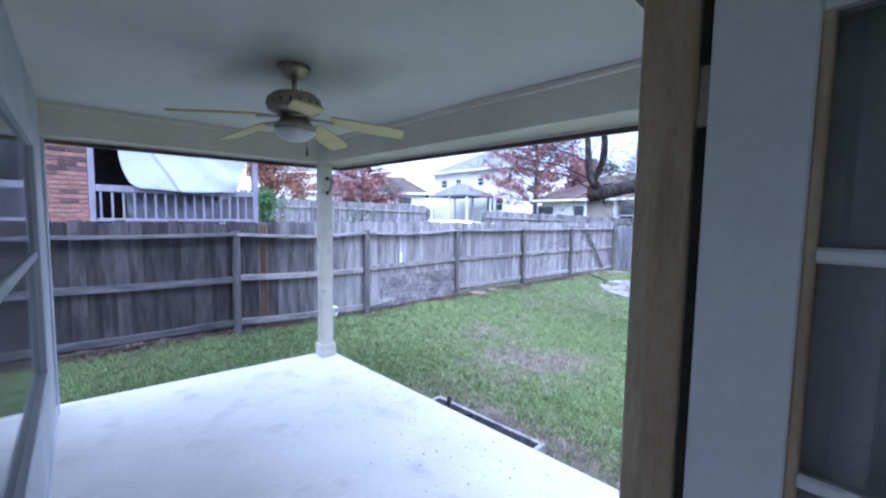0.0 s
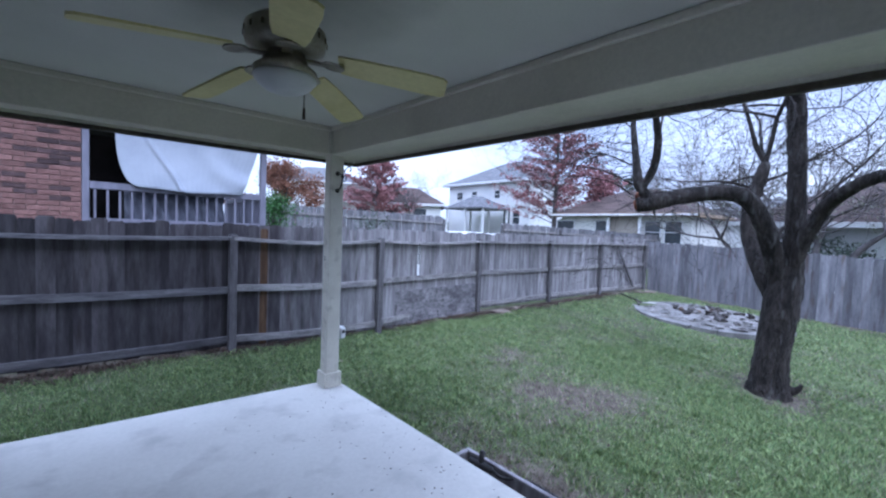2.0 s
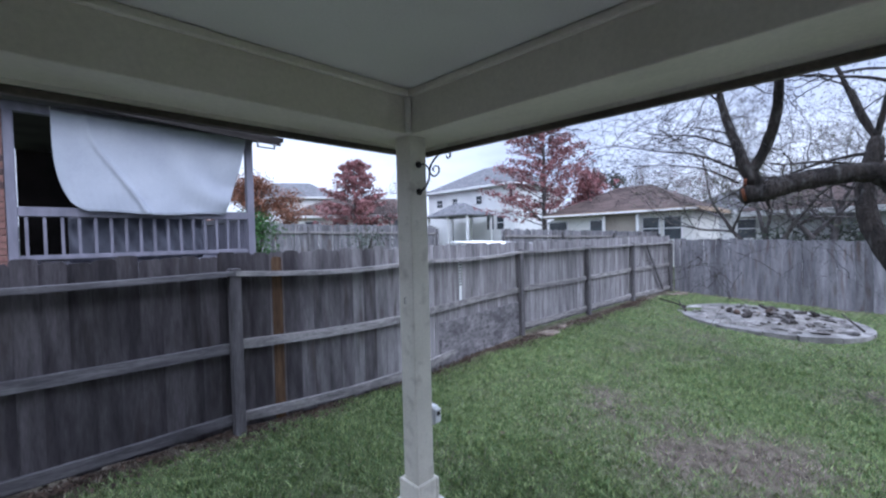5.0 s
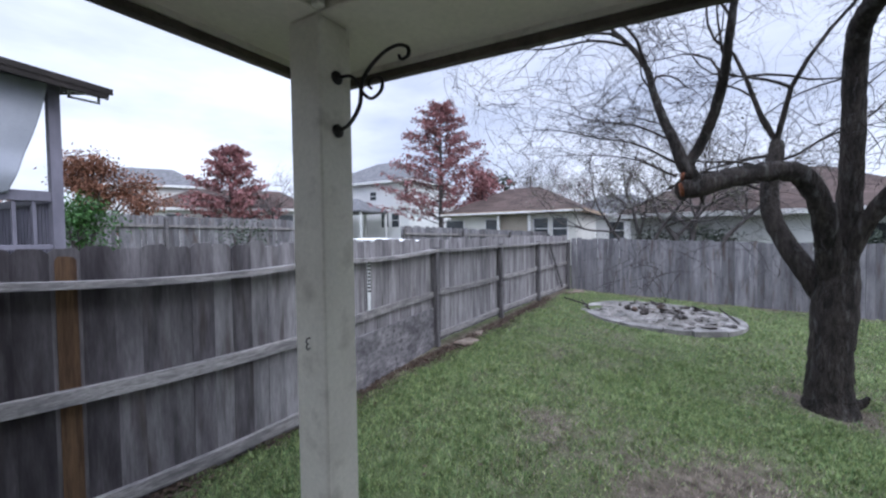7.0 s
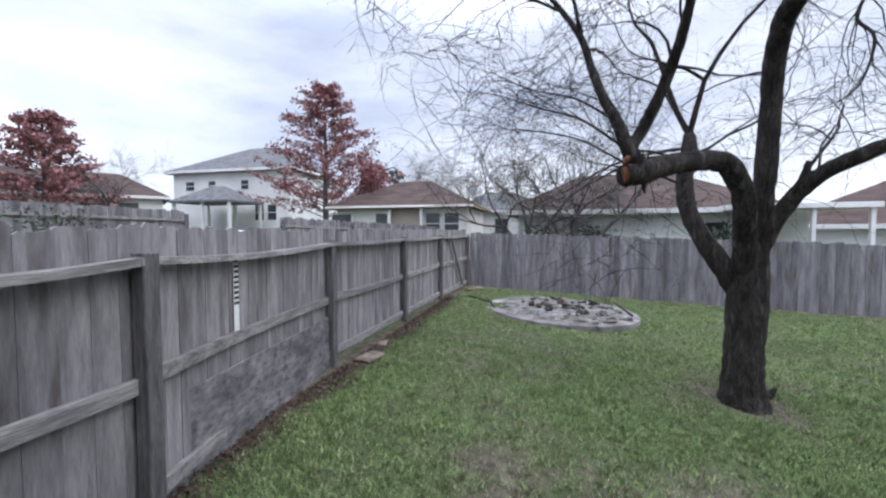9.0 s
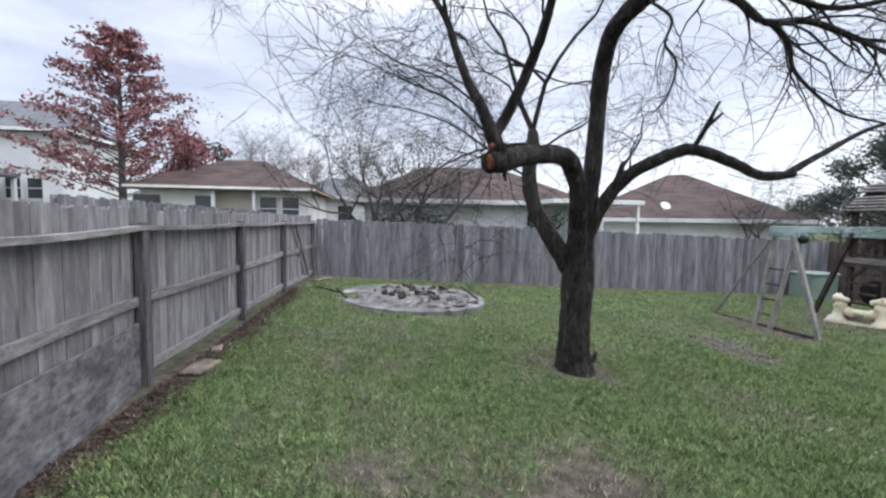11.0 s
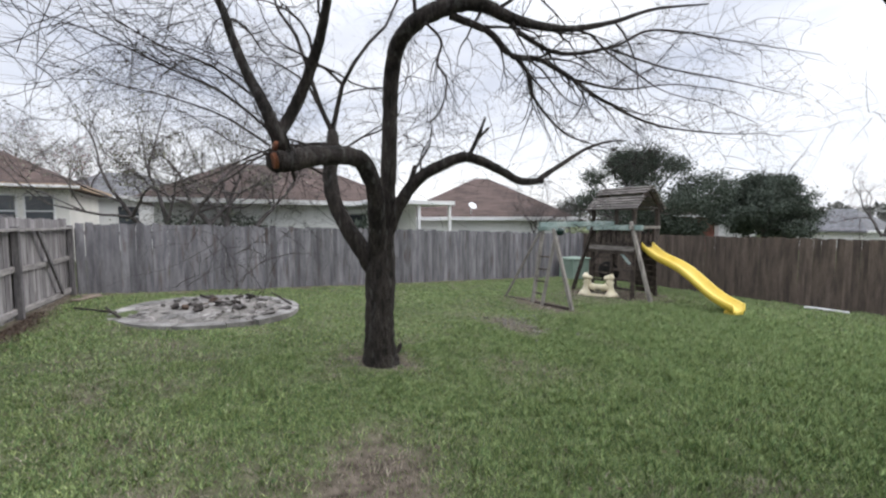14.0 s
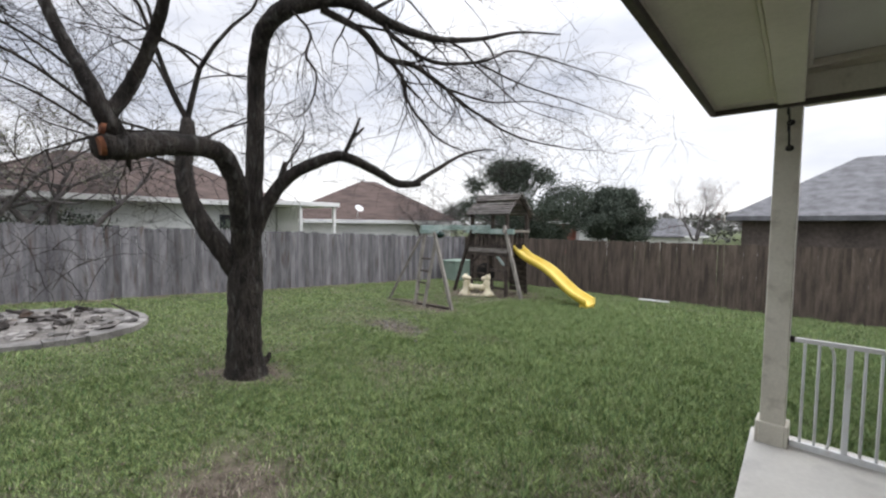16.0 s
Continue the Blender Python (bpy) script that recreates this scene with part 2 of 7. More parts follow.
M_LILAC = mat("grey_lilac_trim_paint", (0.15, 0.145, 0.18), (0.21, 0.20, 0.245), 0.6, 3.0, stretch=(3, 3, 0.8), fine=50, fine_amt=0.1, bump=0.1)
M_TARP = mat("white_tarp", (0.33, 0.35, 0.40), (0.39, 0.41, 0.46), 0.5, 2.0, fine=60, fine_amt=0.05, bump=0.1)
# darker copy of the tarp colour for the part in the porch's shade
M_TARPSHADE = mat("shaded_blue_tarp", (0.075, 0.08, 0.105), (0.14, 0.145, 0.18), 0.6, 3.0, fine=60, fine_amt=0.1, bump=0.1)
# near black: porch interior shade put into the colour, also the dark roof edge
M_DARK = mat("porch_shade_and_dark_roof", (0.015, 0.013, 0.012), (0.035, 0.03, 0.028), 0.9, 2.0, bump=0.1)
M_CONCRETE = mat("firepit_concrete", (0.125, 0.119, 0.112), (0.255, 0.243, 0.23), 0.9, 4.0, fine=40, fine_amt=0.3, bump=0.5, rnd=0.28, spots=(0.5, 5.0, (0.14, 0.135, 0.12)))
M_STONE = mat("ash_grey_stone", (0.055, 0.05, 0.047), (0.19, 0.175, 0.165), 0.95, 6.0, fine=30, fine_amt=0.4, bump=0.6, rnd=0.35)
M_ASH = mat("grey_ash", (0.095, 0.088, 0.080), (0.215, 0.20, 0.185), 0.95, 3.5, fine=26, fine_amt=0.45, bump=0.9, dist=0.02, spots=(0.6, 5.0, (0.06, 0.054, 0.048)))
M_CHAR = mat("charred_wood", (0.012, 0.011, 0.010), (0.06, 0.05, 0.045), 0.95, 9.0, fine=40, fine_amt=0.4, bump=0.6)
M_PLAYWOOD = mat("dark_play_tower_wood", (0.033, 0.026, 0.022), (0.085, 0.068, 0.058), 0.9, 3.0, stretch=(3, 3, 3), fine=20, fine_amt=0.4, bump=0.4, rnd=0.2)
M_GREYPLAY = mat("grey_swing_wood", (0.17, 0.155, 0.14), (0.30, 0.275, 0.25), 0.9, 3.0, stretch=(4, 4, 1), fine=20, fine_amt=0.35, bump=0.4, rnd=0.12)
M_GREENPAINT = mat("faded_green_beam", (0.19, 0.27, 0.25), (0.34, 0.40, 0.38), 0.6, 3.0, fine=30, fine_amt=0.2, bump=0.2)
M_DARKGREEN = mat("dark_green_plastic", (0.006, 0.022, 0.018), (0.012, 0.036, 0.03), 0.4, 3.0, bump=0.05)
M_GREENBOX = mat("pale_green_bin", (0.17, 0.235, 0.195), (0.235, 0.30, 0.255), 0.6, 2.0, fine=30, fine_amt=0.12, bump=0.1)
M_SLIDE = mat("yellow_plastic", (0.66, 0.47, 0.055), (0.75, 0.56, 0.10), 0.42, 2.0, fine=30, fine_amt=0.05, bump=0.03, spec=0.5)
M_IVORY = mat("ivory_plastic", (0.62, 0.55, 0.38), (0.70, 0.63, 0.47), 0.5, 4.0, fine=30, fine_amt=0.1, bump=0.05, spots=(0.4, 6.0, (0.36, 0.30, 0.2)))


def glass():
    m = bpy.data.materials.new("clear_glass")
    m.use_nodes = True
    b = m.node_tree.nodes["Principled BSDF"]
    b.inputs["Transmission Weight"].default_value = 1.0
    b.inputs["Roughness"].default_value = 0.02
    b.inputs["IOR"].default_value = 1.45
    return m


M_GLASS = glass()


# ---- mesh helpers ----
def mesh_ob(name, bm, material, smooth=False):
    me = bpy.data.meshes.new(name)
    bm.to_mesh(me)
    bm.free()
    if smooth:
        for p in me.polygons:
            p.use_smooth = True
    for mm in material if isinstance(material, (list, tuple)) else [material]:
        me.materials.append(mm)
    return me


def part(name, bm, material, parent, label="", m=None, smooth=False):
    ob = new(name, mesh_ob(name, bm, material, smooth))
    ob.parent = parent
    if m is not None:
        ob.matrix_basis = m
    if label:
        tagged(ob, label)
    return ob


def share(name, me, parent, m):
    ob = new(name, me)
    ob.parent = parent
    ob.matrix_basis = m
    return ob


def thing(name, label, category, m=None, group="", kind=""):
    ob = new(name)
    ob.empty_display_size = 0.1
    if m is not None:
        ob.matrix_basis = m
    return tagged(ob, label, category, group, kind)


def solid(name, bm, material, label, category, m=None, group="", kind="", smooth=False):
    ob = new(name, mesh_ob(name, bm, material, smooth))
    if m is not None:
        ob.matrix_basis = m
    return tagged(ob, label, category, group, kind)


def box(bm, x0, x1, y0, y1, z0, z1, bevel=0.0, m=None, seg=1):
    r = bmesh.ops.create_cube(bm, size=1.0)
    vs = r["verts"]
    for v in vs:
        v.co = Vector((x0 + (v.co.x + 0.5) * (x1 - x0), y0 + (v.co.y + 0.5) * (y1 - y0), z0 + (v.co.z + 0.5) * (z1 - z0)))
    if bevel:
        es = list({e for v in vs for e in v.link_edges})
        r2 = bmesh.ops.bevel(bm, geom=es, offset=bevel, segments=seg, affect="EDGES", profile=0.5)
        vs = list({v for f in r2["faces"] for v in f.verts} | {v for v in vs if v.is_valid})
    if m is not None:
        bmesh.ops.transform(bm, matrix=m, verts=vs)
    return vs


def boxbm(x0, x1, y0, y1, z0, z1, bevel=0.0, m=None):
    bm = bmesh.new()
    box(bm, x0, x1, y0, y1, z0, z1, bevel, m)
    return bm


def along(p, q):
    """A pose at p whose x axis points to q, z kept as near up as it can be."""
    p, q = Vector(p), Vector(q)
    x = (q - p).normalized()
    up = Vector((0, 0, 1)) if abs(x.z) < 0.99 else Vector((0, 1, 0))
    y = up.cross(x).normalized()
    z = x.cross(y)
    return Matrix.Translation(p) @ Matrix((x, y, z)).transposed().to_4x4()


def bar(p, q, w, h, bevel=0.004, bm=None):
    """A beam of section w across by h high from p to q, centred on the line."""
    bm = bm or bmesh.new()
    box(bm, 0, (Vector(q) - Vector(p)).length, -w / 2, w / 2, -h / 2, h / 2, bevel, along(p, q))
    return bm


def cyl(bm, p, q, r0, r1=None, seg=16, cap=True):
    r1 = r0 if r1 is None else r1
    d = (Vector(q) - Vector(p)).length
    m = along(p, q) @ Matrix.Rotation(radians(90), 4, "Y")
    return bmesh.ops.create_cone(bm, cap_ends=cap, segments=seg, radius1=r0, radius2=r1, depth=d, matrix=m @ Matrix.Translation((0, 0, d / 2)))["verts"]


def lathe(bm, profile, seg=28, m=None):
    """Turns a profile of (radius, z) about the z axis."""
    rings = []
    for r, z in profile:
        rings.append([bm.verts.new((r * math.cos(2 * math.pi * i / seg), r * math.sin(2 * math.pi * i / seg), z)) for i in range(seg)])
    for a, b in zip(rings, rings[1:]):
        for i in range(seg):
            bm.faces.new((a[i], a[(i + 1) % seg], b[(i + 1) % seg], b[i]))
    bm.faces.new(rings[0][::-1])
    bm.faces.new(rings[-1])
    if m is not None:
        bmesh.ops.transform(bm, matrix=m, verts=[v for r in rings for v in r])


def smooth_line(pts, per=5):
    """Catmull-Rom through the points (each x, y, z, radius)."""
    P = [np.array(p, float) for p in pts]
    P = [2 * P[0] - P[1]] + P + [2 * P[-1] - P[-2]]
    out = []
    for i in range(1, len(P) - 2):
        for k in range(per):
            t = k / per
            out.append(0.5 * (2 * P[i] + (P[i + 1] - P[i - 1]) * t + (2 * P[i - 1] - 5 * P[i] + 4 * P[i + 1] - P[i + 2]) * t * t
                              + (3 * P[i] - P[i - 1] - 3 * P[i + 1] + P[i + 2]) * t ** 3))
    out.append(P[-2])
    return out


class Tubes:
    """Collects many tapering tubes into one vertex and face list."""

    def __init__(self):
        self.v, self.f = [], []

    def add(self, line, seg=6, rough=0.0, rng=random, cap=True):
        base = len(self.v)
        n = len(line)
        pts = [Vector(p[:3]) for p in line]
        ref = Vector((0.31, 0.82, 0.47)).normalized()
        for i in range(n):
            d = (pts[min(i + 1, n - 1)] - pts[max(i - 1, 0)]).normalized()
            a = d.cross(ref)
            if a.length < 0.1:
                a = d.cross(Vector((1, 0, 0)))
            a.normalize()
            b = d.cross(a)
            r = max(line[i][3], 0.0008)
            for k in range(seg):
                w = 2 * math.pi * k / seg
                rr = r * (1 + (rng.uniform(-rough, rough) if rough else 0))
                self.v.append(pts[i] + a * (rr * math.cos(w)) + b * (rr * math.sin(w)))
        for i in range(n - 1):
            for k in range(seg):
                k2 = (k + 1) % seg
                self.f.append((base + i * seg + k, base + i * seg + k2, base + (i + 1) * seg + k2, base + (i + 1) * seg + k))
        if cap:
            self.f.append(tuple(base + k for k in range(seg))[::-1])
            self.f.append(tuple(base + (n - 1) * seg + k for k in range(seg)))

    def mesh(self, name, material, smooth=True):
        me = bpy.data.meshes.new(name)
        me.from_pydata(self.v, [], self.f)
        me.materials.append(material)
        if smooth:
            me.polygons.foreach_set("use_smooth", [True] * len(me.polygons))
        return me


def soup(name, verts, faces_per, material):
    """A mesh of loose little faces: verts is (n, k, 3)."""
    n, k, _ = verts.shape
    me = bpy.data.meshes.new(name)
    me.vertices.add(n * k)
    me.vertices.foreach_set("co", verts.reshape(-1).astype(np.float32))
    me.loops.add(n * k)
    me.loops.foreach_set("vertex_index", np.arange(n * k, dtype=np.int32))
    me.polygons.add(n)
    me.polygons.foreach_set("loop_start", np.arange(0, n * k, k, dtype=np.int32))
    me.update(calc_edges=True)
    me.materials.append(material)
    return me


# ---- ground ----
def lawn_z(x, y):
    """Height of the yard: it falls gently away from the side fence and dips round the tree."""
    yy = np.clip(y, -13.0, 9.0)
    return -0.03 - 0.044 * (6.4 - yy) - 0.24 * np.exp(-((x - 7.0) ** 2 + (y - 0.5) ** 2) / 16.0)


def bumps(x, y):
    return 0.012 * np.sin(3.1 * x + 1.3 * np.sin(2.3 * y)) * np.sin(2.7 * y + 0.8) + 0.006 * np.sin(9.0 * x + 2.0 * y) * np.sin(7.0 * y - x)


def hash_noise(x, y, cell, seed):
    """Smooth value noise on a square grid."""
    g = np.random.RandomState(seed).rand(97, 97)
    u, v = x / cell, y / cell
    i, j = np.floor(u).astype(int), np.floor(v).astype(int)
    fu, fv = u - i, v - j
    fu, fv = fu * fu * (3 - 2 * fu), fv * fv * (3 - 2 * fv)
    a, b = g[i % 97, j % 97], g[(i + 1) % 97, j % 97]
    c, d = g[i % 97, (j + 1) % 97], g[(i + 1) % 97, (j + 1) % 97]
    return a * (1 - fu) * (1 - fv) + b * fu * (1 - fv) + c * (1 - fu) * fv + d * fu * fv


def worn(x, y):
    """How bare the lawn is, 0 to 1: patches by the patio, round the tree, before the swing and along the fence."""
    n = 0.5 * hash_noise(x, y, 0.55, 3) + 0.3 * hash_noise(x, y, 0.2, 4) + 0.2 * hash_noise(x, y, 1.6, 5)
    s = np.zeros_like(x)
    for cx, cy, rx, ry, k in ((4.3, 3.55, 0.7, 0.4, 0.60), (4.75, 3.0, 0.7, 0.6, 0.85), (5.05, 2.5, 0.6, 0.45, 0.5), (3.9, 3.15, 0.55, 0.6, 0.58), (8.2, -1.25, 0.75, 0.45, 0.85), (6.94, 2.73, 0.8, 0.25, 0.45), (7.56, 4.98, 0.9, 0.4, 0.4), (6.6, -1.9, 0.7, 0.3, 0.42), (7.35, 2.0, 0.7, 0.7, 0.58), (2.95, 1.7, 0.5, 1.6, 0.75),
                              (6.3, 0.4, 1.6, 0.9, 0.4), (5.2, 4.5, 1.2, 0.6, 0.35), (9.2, -3.0, 1.2, 0.4, 0.6), (9.6, -6.2, 1.3, 1.3, 0.95), (7.6, 4.4, 1.4, 0.5, 0.3), (3.1, 1.0, 0.8, 0.9, 0.45)):
        s = np.maximum(s, k * np.exp(-(((x - cx) / rx) ** 2 + ((y - cy) / ry) ** 2)))
    s = np.maximum(s, 0.95 * np.exp(-((y - 6.42) / 0.16) ** 2))
    s = np.maximum(s, 0.5 * np.exp(-((x - 13.4) / 0.2) ** 2))
    return np.clip((s * 1.25 + 0.9 * (n - 0.5)) * 1.3, 0, 1)


def ground_material():
    m = mat("lawn_soil", (0.055, 0.070, 0.032), (0.10, 0.125, 0.055), 1.0, 0.9, fine=30, fine_amt=0.45, bump=0.8, dist=0.02, spec=0.1)
    t = m.node_tree
    n = t.nodes
    b = n["Principled BSDF"]
    old = b.inputs["Base Color"].links[0].from_socket
    at = n.new("ShaderNodeAttribute")
    at.attribute_name = "worn"
    mx = n.new("ShaderNodeMixRGB")
    no = n.new("ShaderNodeTexNoise")
    no.inputs["Scale"].default_value = 9.0
    no.inputs["Detail"].default_value = 8.0
    rp = n.new("ShaderNodeValToRGB")
    rp.color_ramp.elements[0].position, rp.color_ramp.elements[1].position = 0.3, 0.7
    rp.color_ramp.elements[0].color, rp.color_ramp.elements[1].color = (0.045, 0.036, 0.028, 1), (0.165, 0.138, 0.110, 1)
    link(t, n.new("ShaderNodeNewGeometry").outputs["Position"], no.inputs["Vector"])
    link(t, no.outputs["Fac"], rp.inputs["Fac"])
    link(t, at.outputs["Fac"], mx.inputs[0])
    link(t, old, mx.inputs[1])
    link(t, rp.outputs["Color"], mx.inputs[2])
    link(t, mx.outputs["Color"], b.inputs["Base Color"])
    return m


M_GROUND = ground_material()


def build_ground():
    far = np.array([20, 30, 45, 70, 120, 250, 600, 2000])
    xs = np.concatenate([-far[::-1] - 3, np.arange(-3, 14.6, 0.12), 15 + far])
    ys = np.concatenate([-far[::-1] - 10, np.arange(-10.2, 7.2, 0.12), 8 + far])
    X, Y = np.meshgrid(xs, ys, indexing="ij")
    inside = (X > -3) & (X < 14.5) & (Y > -10.2) & (Y < 7.1)
    Z = lawn_z(X, Y) + np.where(inside, bumps(X, Y), 0)
    nx, ny = X.shape
    me = bpy.data.meshes.new("ground")
    idx = np.arange(nx * ny).reshape(nx, ny)
    faces = np.stack([idx[:-1, :-1], idx[1:, :-1], idx[1:, 1:], idx[:-1, 1:]], -1).reshape(-1, 4)
    me.from_pydata(np.stack([X, Y, Z], -1).reshape(-1, 3).tolist(), [], faces.tolist())
    me.polygons.foreach_set("use_smooth", [True] * len(me.polygons))
    at = me.attributes.new("worn", "FLOAT", "POINT")
    at.data.foreach_set("value", np.where(inside, worn(X, Y), 0.1).reshape(-1).astype(np.float32))
    me.materials.append(M_GROUND)
    tagged(new("ground", me), "short green lawn with bare brown patches", "lawn", kind="structure")


build_ground()

# ---- patio and own house ----
POST_A, POST_B = Vector((2.125, 4.38, 0)), Vector((2.30, 0.47, 0))
SLAB_Z, CEIL_Z, BEAM_Z, SOFFIT_Z = 0.05, 2.50, 2.25, 2.295
WALL_X, DOOR_Y = -0.17, 0.34


def build_house():
    bm = bmesh.new()
    # the slab follows the two post lines
    top = [(WALL_X - 0.2, 4.66), (2.25, 4.50), (2.43, 0.28), (1.0, 0.28), (1.0, DOOR_Y - 0.2), (WALL_X - 0.2, DOOR_Y - 0.2)]
    a = [bm.verts.new((x, y, SLAB_Z)) for x, y in top]
    b = [bm.verts.new((x, y, -0.55)) for x, y in top]
    bm.faces.new(a[::-1])
    bm.faces.new(b)
    for i in range(len(top)):
        j = (i + 1) % len(top)
        bm.faces.new((a[i], a[j], b[j], b[i]))
    bmesh.ops.recalc_face_normals(bm, faces=bm.faces)
    es = [e for e in bm.edges if all(v.co.z > 0 for v in e.verts)]
    bmesh.ops.bevel(bm, geom=es, offset=0.02, segments=2, affect="EDGES")
    solid("patio_slab", bm, M_SLAB, "white painted concrete patio slab with worn stained patches", "patio", kind="structure")
    # side wall with grooved siding
    w = solid("wall_siding", boxbm(WALL_X - 0.2, WALL_X - 0.012, DOOR_Y - 0.18, 4.47, -0.5, 2.75), M_SIDING, "grey painted vertical plank siding on the house wall", "wall", kind="structure")
    y = DOOR_Y + 0.02
    rng = random.Random(5)
    while y < 4.34:
        wd = 0.195
        part("plank", boxbm(WALL_X - 0.012, WALL_X + 0.006, y, min(y + wd, 4.36), SLAB_Z + 0.02, CEIL_Z - 0.004, 0.004), M_SIDING, w)
        y += wd + 0.006
    # window in the side wall
    win = thing("window_1", "white framed sash window with dark glass in the siding", "window", kind="structure")
    for y0, y1, z0, z1 in ((0.95, 1.02, 0.75, 2.08), (2.98, 3.05, 0.75, 2.08), (1.02, 2.98, 0.75, 0.82), (1.02, 2.98, 2.01, 2.08)):
        part("window_frame", boxbm(WALL_X + 0.006, WALL_X + 0.04, y0, y1, z0, z1, 0.004), M_SIDING, win)
    part("meeting_rail", boxbm(WALL_X + 0.0065, WALL_X + 0.03, 1.02, 2.98, 1.43, 1.47, 0.004), M_SIDING, win)
    part("pane", boxbm(WALL_X + 0.0065, WALL_X + 0.012, 1.02, 2.98, 0.82, 1.43), M_WINDOW, win)
    part("pane", boxbm(WALL_X + 0.0065, WALL_X + 0.018, 1.02, 2.98, 1.47, 2.01), M_WINDOW, win)
    part("corner_board", boxbm(WALL_X - 0.2, WALL_X + 0.022, 4.366, 4.50, -0.3, CEIL_Z - 0.262, 0.004), M_SIDING, w, "pale painted corner board")
    part("base_board", boxbm(WALL_X - 0.011, WALL_X + 0.016, DOOR_Y + 0.04, 4.362, SLAB_Z, SLAB_Z + 0.09, 0.004), M_SIDING, w)
    # wall with the doorway
    D0, D1, DH = -0.10, 0.80, 2.10
    bm = bmesh.new()
    box(bm, D1 + 0.03, 1.0, DOOR_Y - 0.16, DOOR_Y - 0.02, -0.5, 2.75)
    box(bm, WALL_X, D1 + 0.03, DOOR_Y - 0.16, DOOR_Y - 0.02, DH + 0.03, 2.75)
    solid("wall_door", bm, M_SIDING, "grey painted house wall round the patio doorway", "wall", kind="structure")
    f = thing("door_frame", "worn tan wooden door frame with dark weatherstrip", "door frame", kind="structure")
    part("jamb", boxbm(D1 - 0.022, D1 + 0.03, DOOR_Y - 0.09, DOOR_Y, SLAB_Z, DH, 0.004), M_TAN, f)
    part("jamb", boxbm(D0 - 0.068, D0, DOOR_Y - 0.16, DOOR_Y, SLAB_Z, DH, 0.004), M_TAN, f)
    part("head", boxbm(D0, D1 - 0.022, DOOR_Y - 0.16, DOOR_Y, DH - 0.022, DH + 0.03, 0.004), M_TAN, f)
    part("threshold", boxbm(D0, D1 - 0.022, DOOR_Y - 0.16, DOOR_Y + 0.02, SLAB_Z, SLAB_Z + 0.02, 0.004), M_FASCIA, f)
    part("casing", boxbm(D1 + 0.03, D1 + 0.12, DOOR_Y - 0.02, DOOR_Y + 0.004, SLAB_Z, DH + 0.1, 0.004), M_TAN, f)
    part("weatherstrip", boxbm(D1 - 0.004, D1 + 0.012, DOOR_Y - 0.106, DOOR_Y - 0.088, SLAB_Z, DH, 0.003), M_BLACK, f, "black rubber weatherstrip")
    for z in (0.35, 1.12, 1.88):
        part("hinge", boxbm(D1 - 0.006, D1 - 0.0, DOOR_Y - 0.125, DOOR_Y - 0.075, z - 0.05, z + 0.05, 0.002), M_BRASS, f, "worn brass hinge leaf")
    # glazed door leaf, swung inwards
    d = thing("door_glazed", "white glazed patio door standing open inwards", "door", m=pose(D1, DOOR_Y - 0.11, SLAB_Z + 0.02, 0, 0, -91.5))
    W, H, T = 0.86, 2.02, 0.044
    for x0, x1 in ((0, 0.13), (W - 0.13, W)):
        part("stile", boxbm(x0, x1, -T / 2, T / 2, 0, H, 0.003), M_DOORPAINT, d)
    part("bottom_rail", boxbm(0.13, W - 0.13, -T / 2, T / 2, 0, 0.24, 0.003), M_DOORPAINT, d)
    part("top_rail", boxbm(0.13, W - 0.13, -T / 2, T / 2, H - 0.13, H, 0.003), M_DOORPAINT, d)
    for k in range(1, 5):
        z = 0.24 + (H - 0.37) * k / 5
        part("muntin", boxbm(0.13, W - 0.13, -0.016, 0.016, z - 0.011, z + 0.011, 0.005), M_DOORPAINT, d)
    for k in (1, 2):
        x = 0.13 + (W - 0.26) * k / 3
        part("muntin", boxbm(x - 0.011, x + 0.011, -0.017, 0.017, 0.24, H - 0.13, 0.005), M_DOORPAINT, d)
    for x0, x1 in ((0.13, 0.144), (W - 0.144, W - 0.13)):
        part("bead", boxbm(x0, x1, -0.019, 0.019, 0.24, H - 0.13, 0.003), M_TAN, d, "tan glazing bead")
    g = part("pane", boxbm(0.131, W - 0.131, -0.003, 0.003, 0.24, H - 0.13), M_GLASS, d, "clear glass")
    bm = bmesh.new()
    lathe(bm, [(0.012, 0), (0.012, 0.03), (0.028, 0.045), (0.03, 0.06), (0.02, 0.072)], 16, pose(W - 0.06, T / 2, 0.95, -90))
    part("knob", bm, M_BRASS, d, "brass door knob", smooth=True)
    # room behind the door; its unseen west wall has an opening added for daylight
    bm = bmesh.new()
    box(bm, -2.2, 1.0, -4.0, DOOR_Y - 0.16, -0.1, SLAB_Z + 0.01)
    solid("floor_inside", bm, M_FLOORWOOD, "dark wood floor inside the doorway", "floor", kind="structure")
    solid("wall_room_south", boxbm(-2.3, 1.0, -4.12, -4.0, -0.5, 2.75), M_ROOM, "plain painted room wall", "wall", kind="structure")
    # pieces left apart so that daylight enters through the added gap
    bm = bmesh.new()
    box(bm, -2.3, -2.2, -4.0, -2.6, -0.5, 2.75)
    box(bm, -2.3, -2.2, -0.1, DOOR_Y - 0.16, -0.5, 2.75)
    box(bm, -2.3, -2.2, -2.6, -0.1, -0.5, 0.45)
    box(bm, -2.3, -2.2, -2.6, -0.1, 2.25, 2.75)
    solid("wall_room_west", bm, M_ROOM, "plain painted room wall", "wall", kind="structure")
    solid("wall_room_east", boxbm(0.88, 1.0, -4.0, DOOR_Y - 0.16, -0.5, 2.75), M_SIDING, "grey painted house wall", "wall", kind="structure")
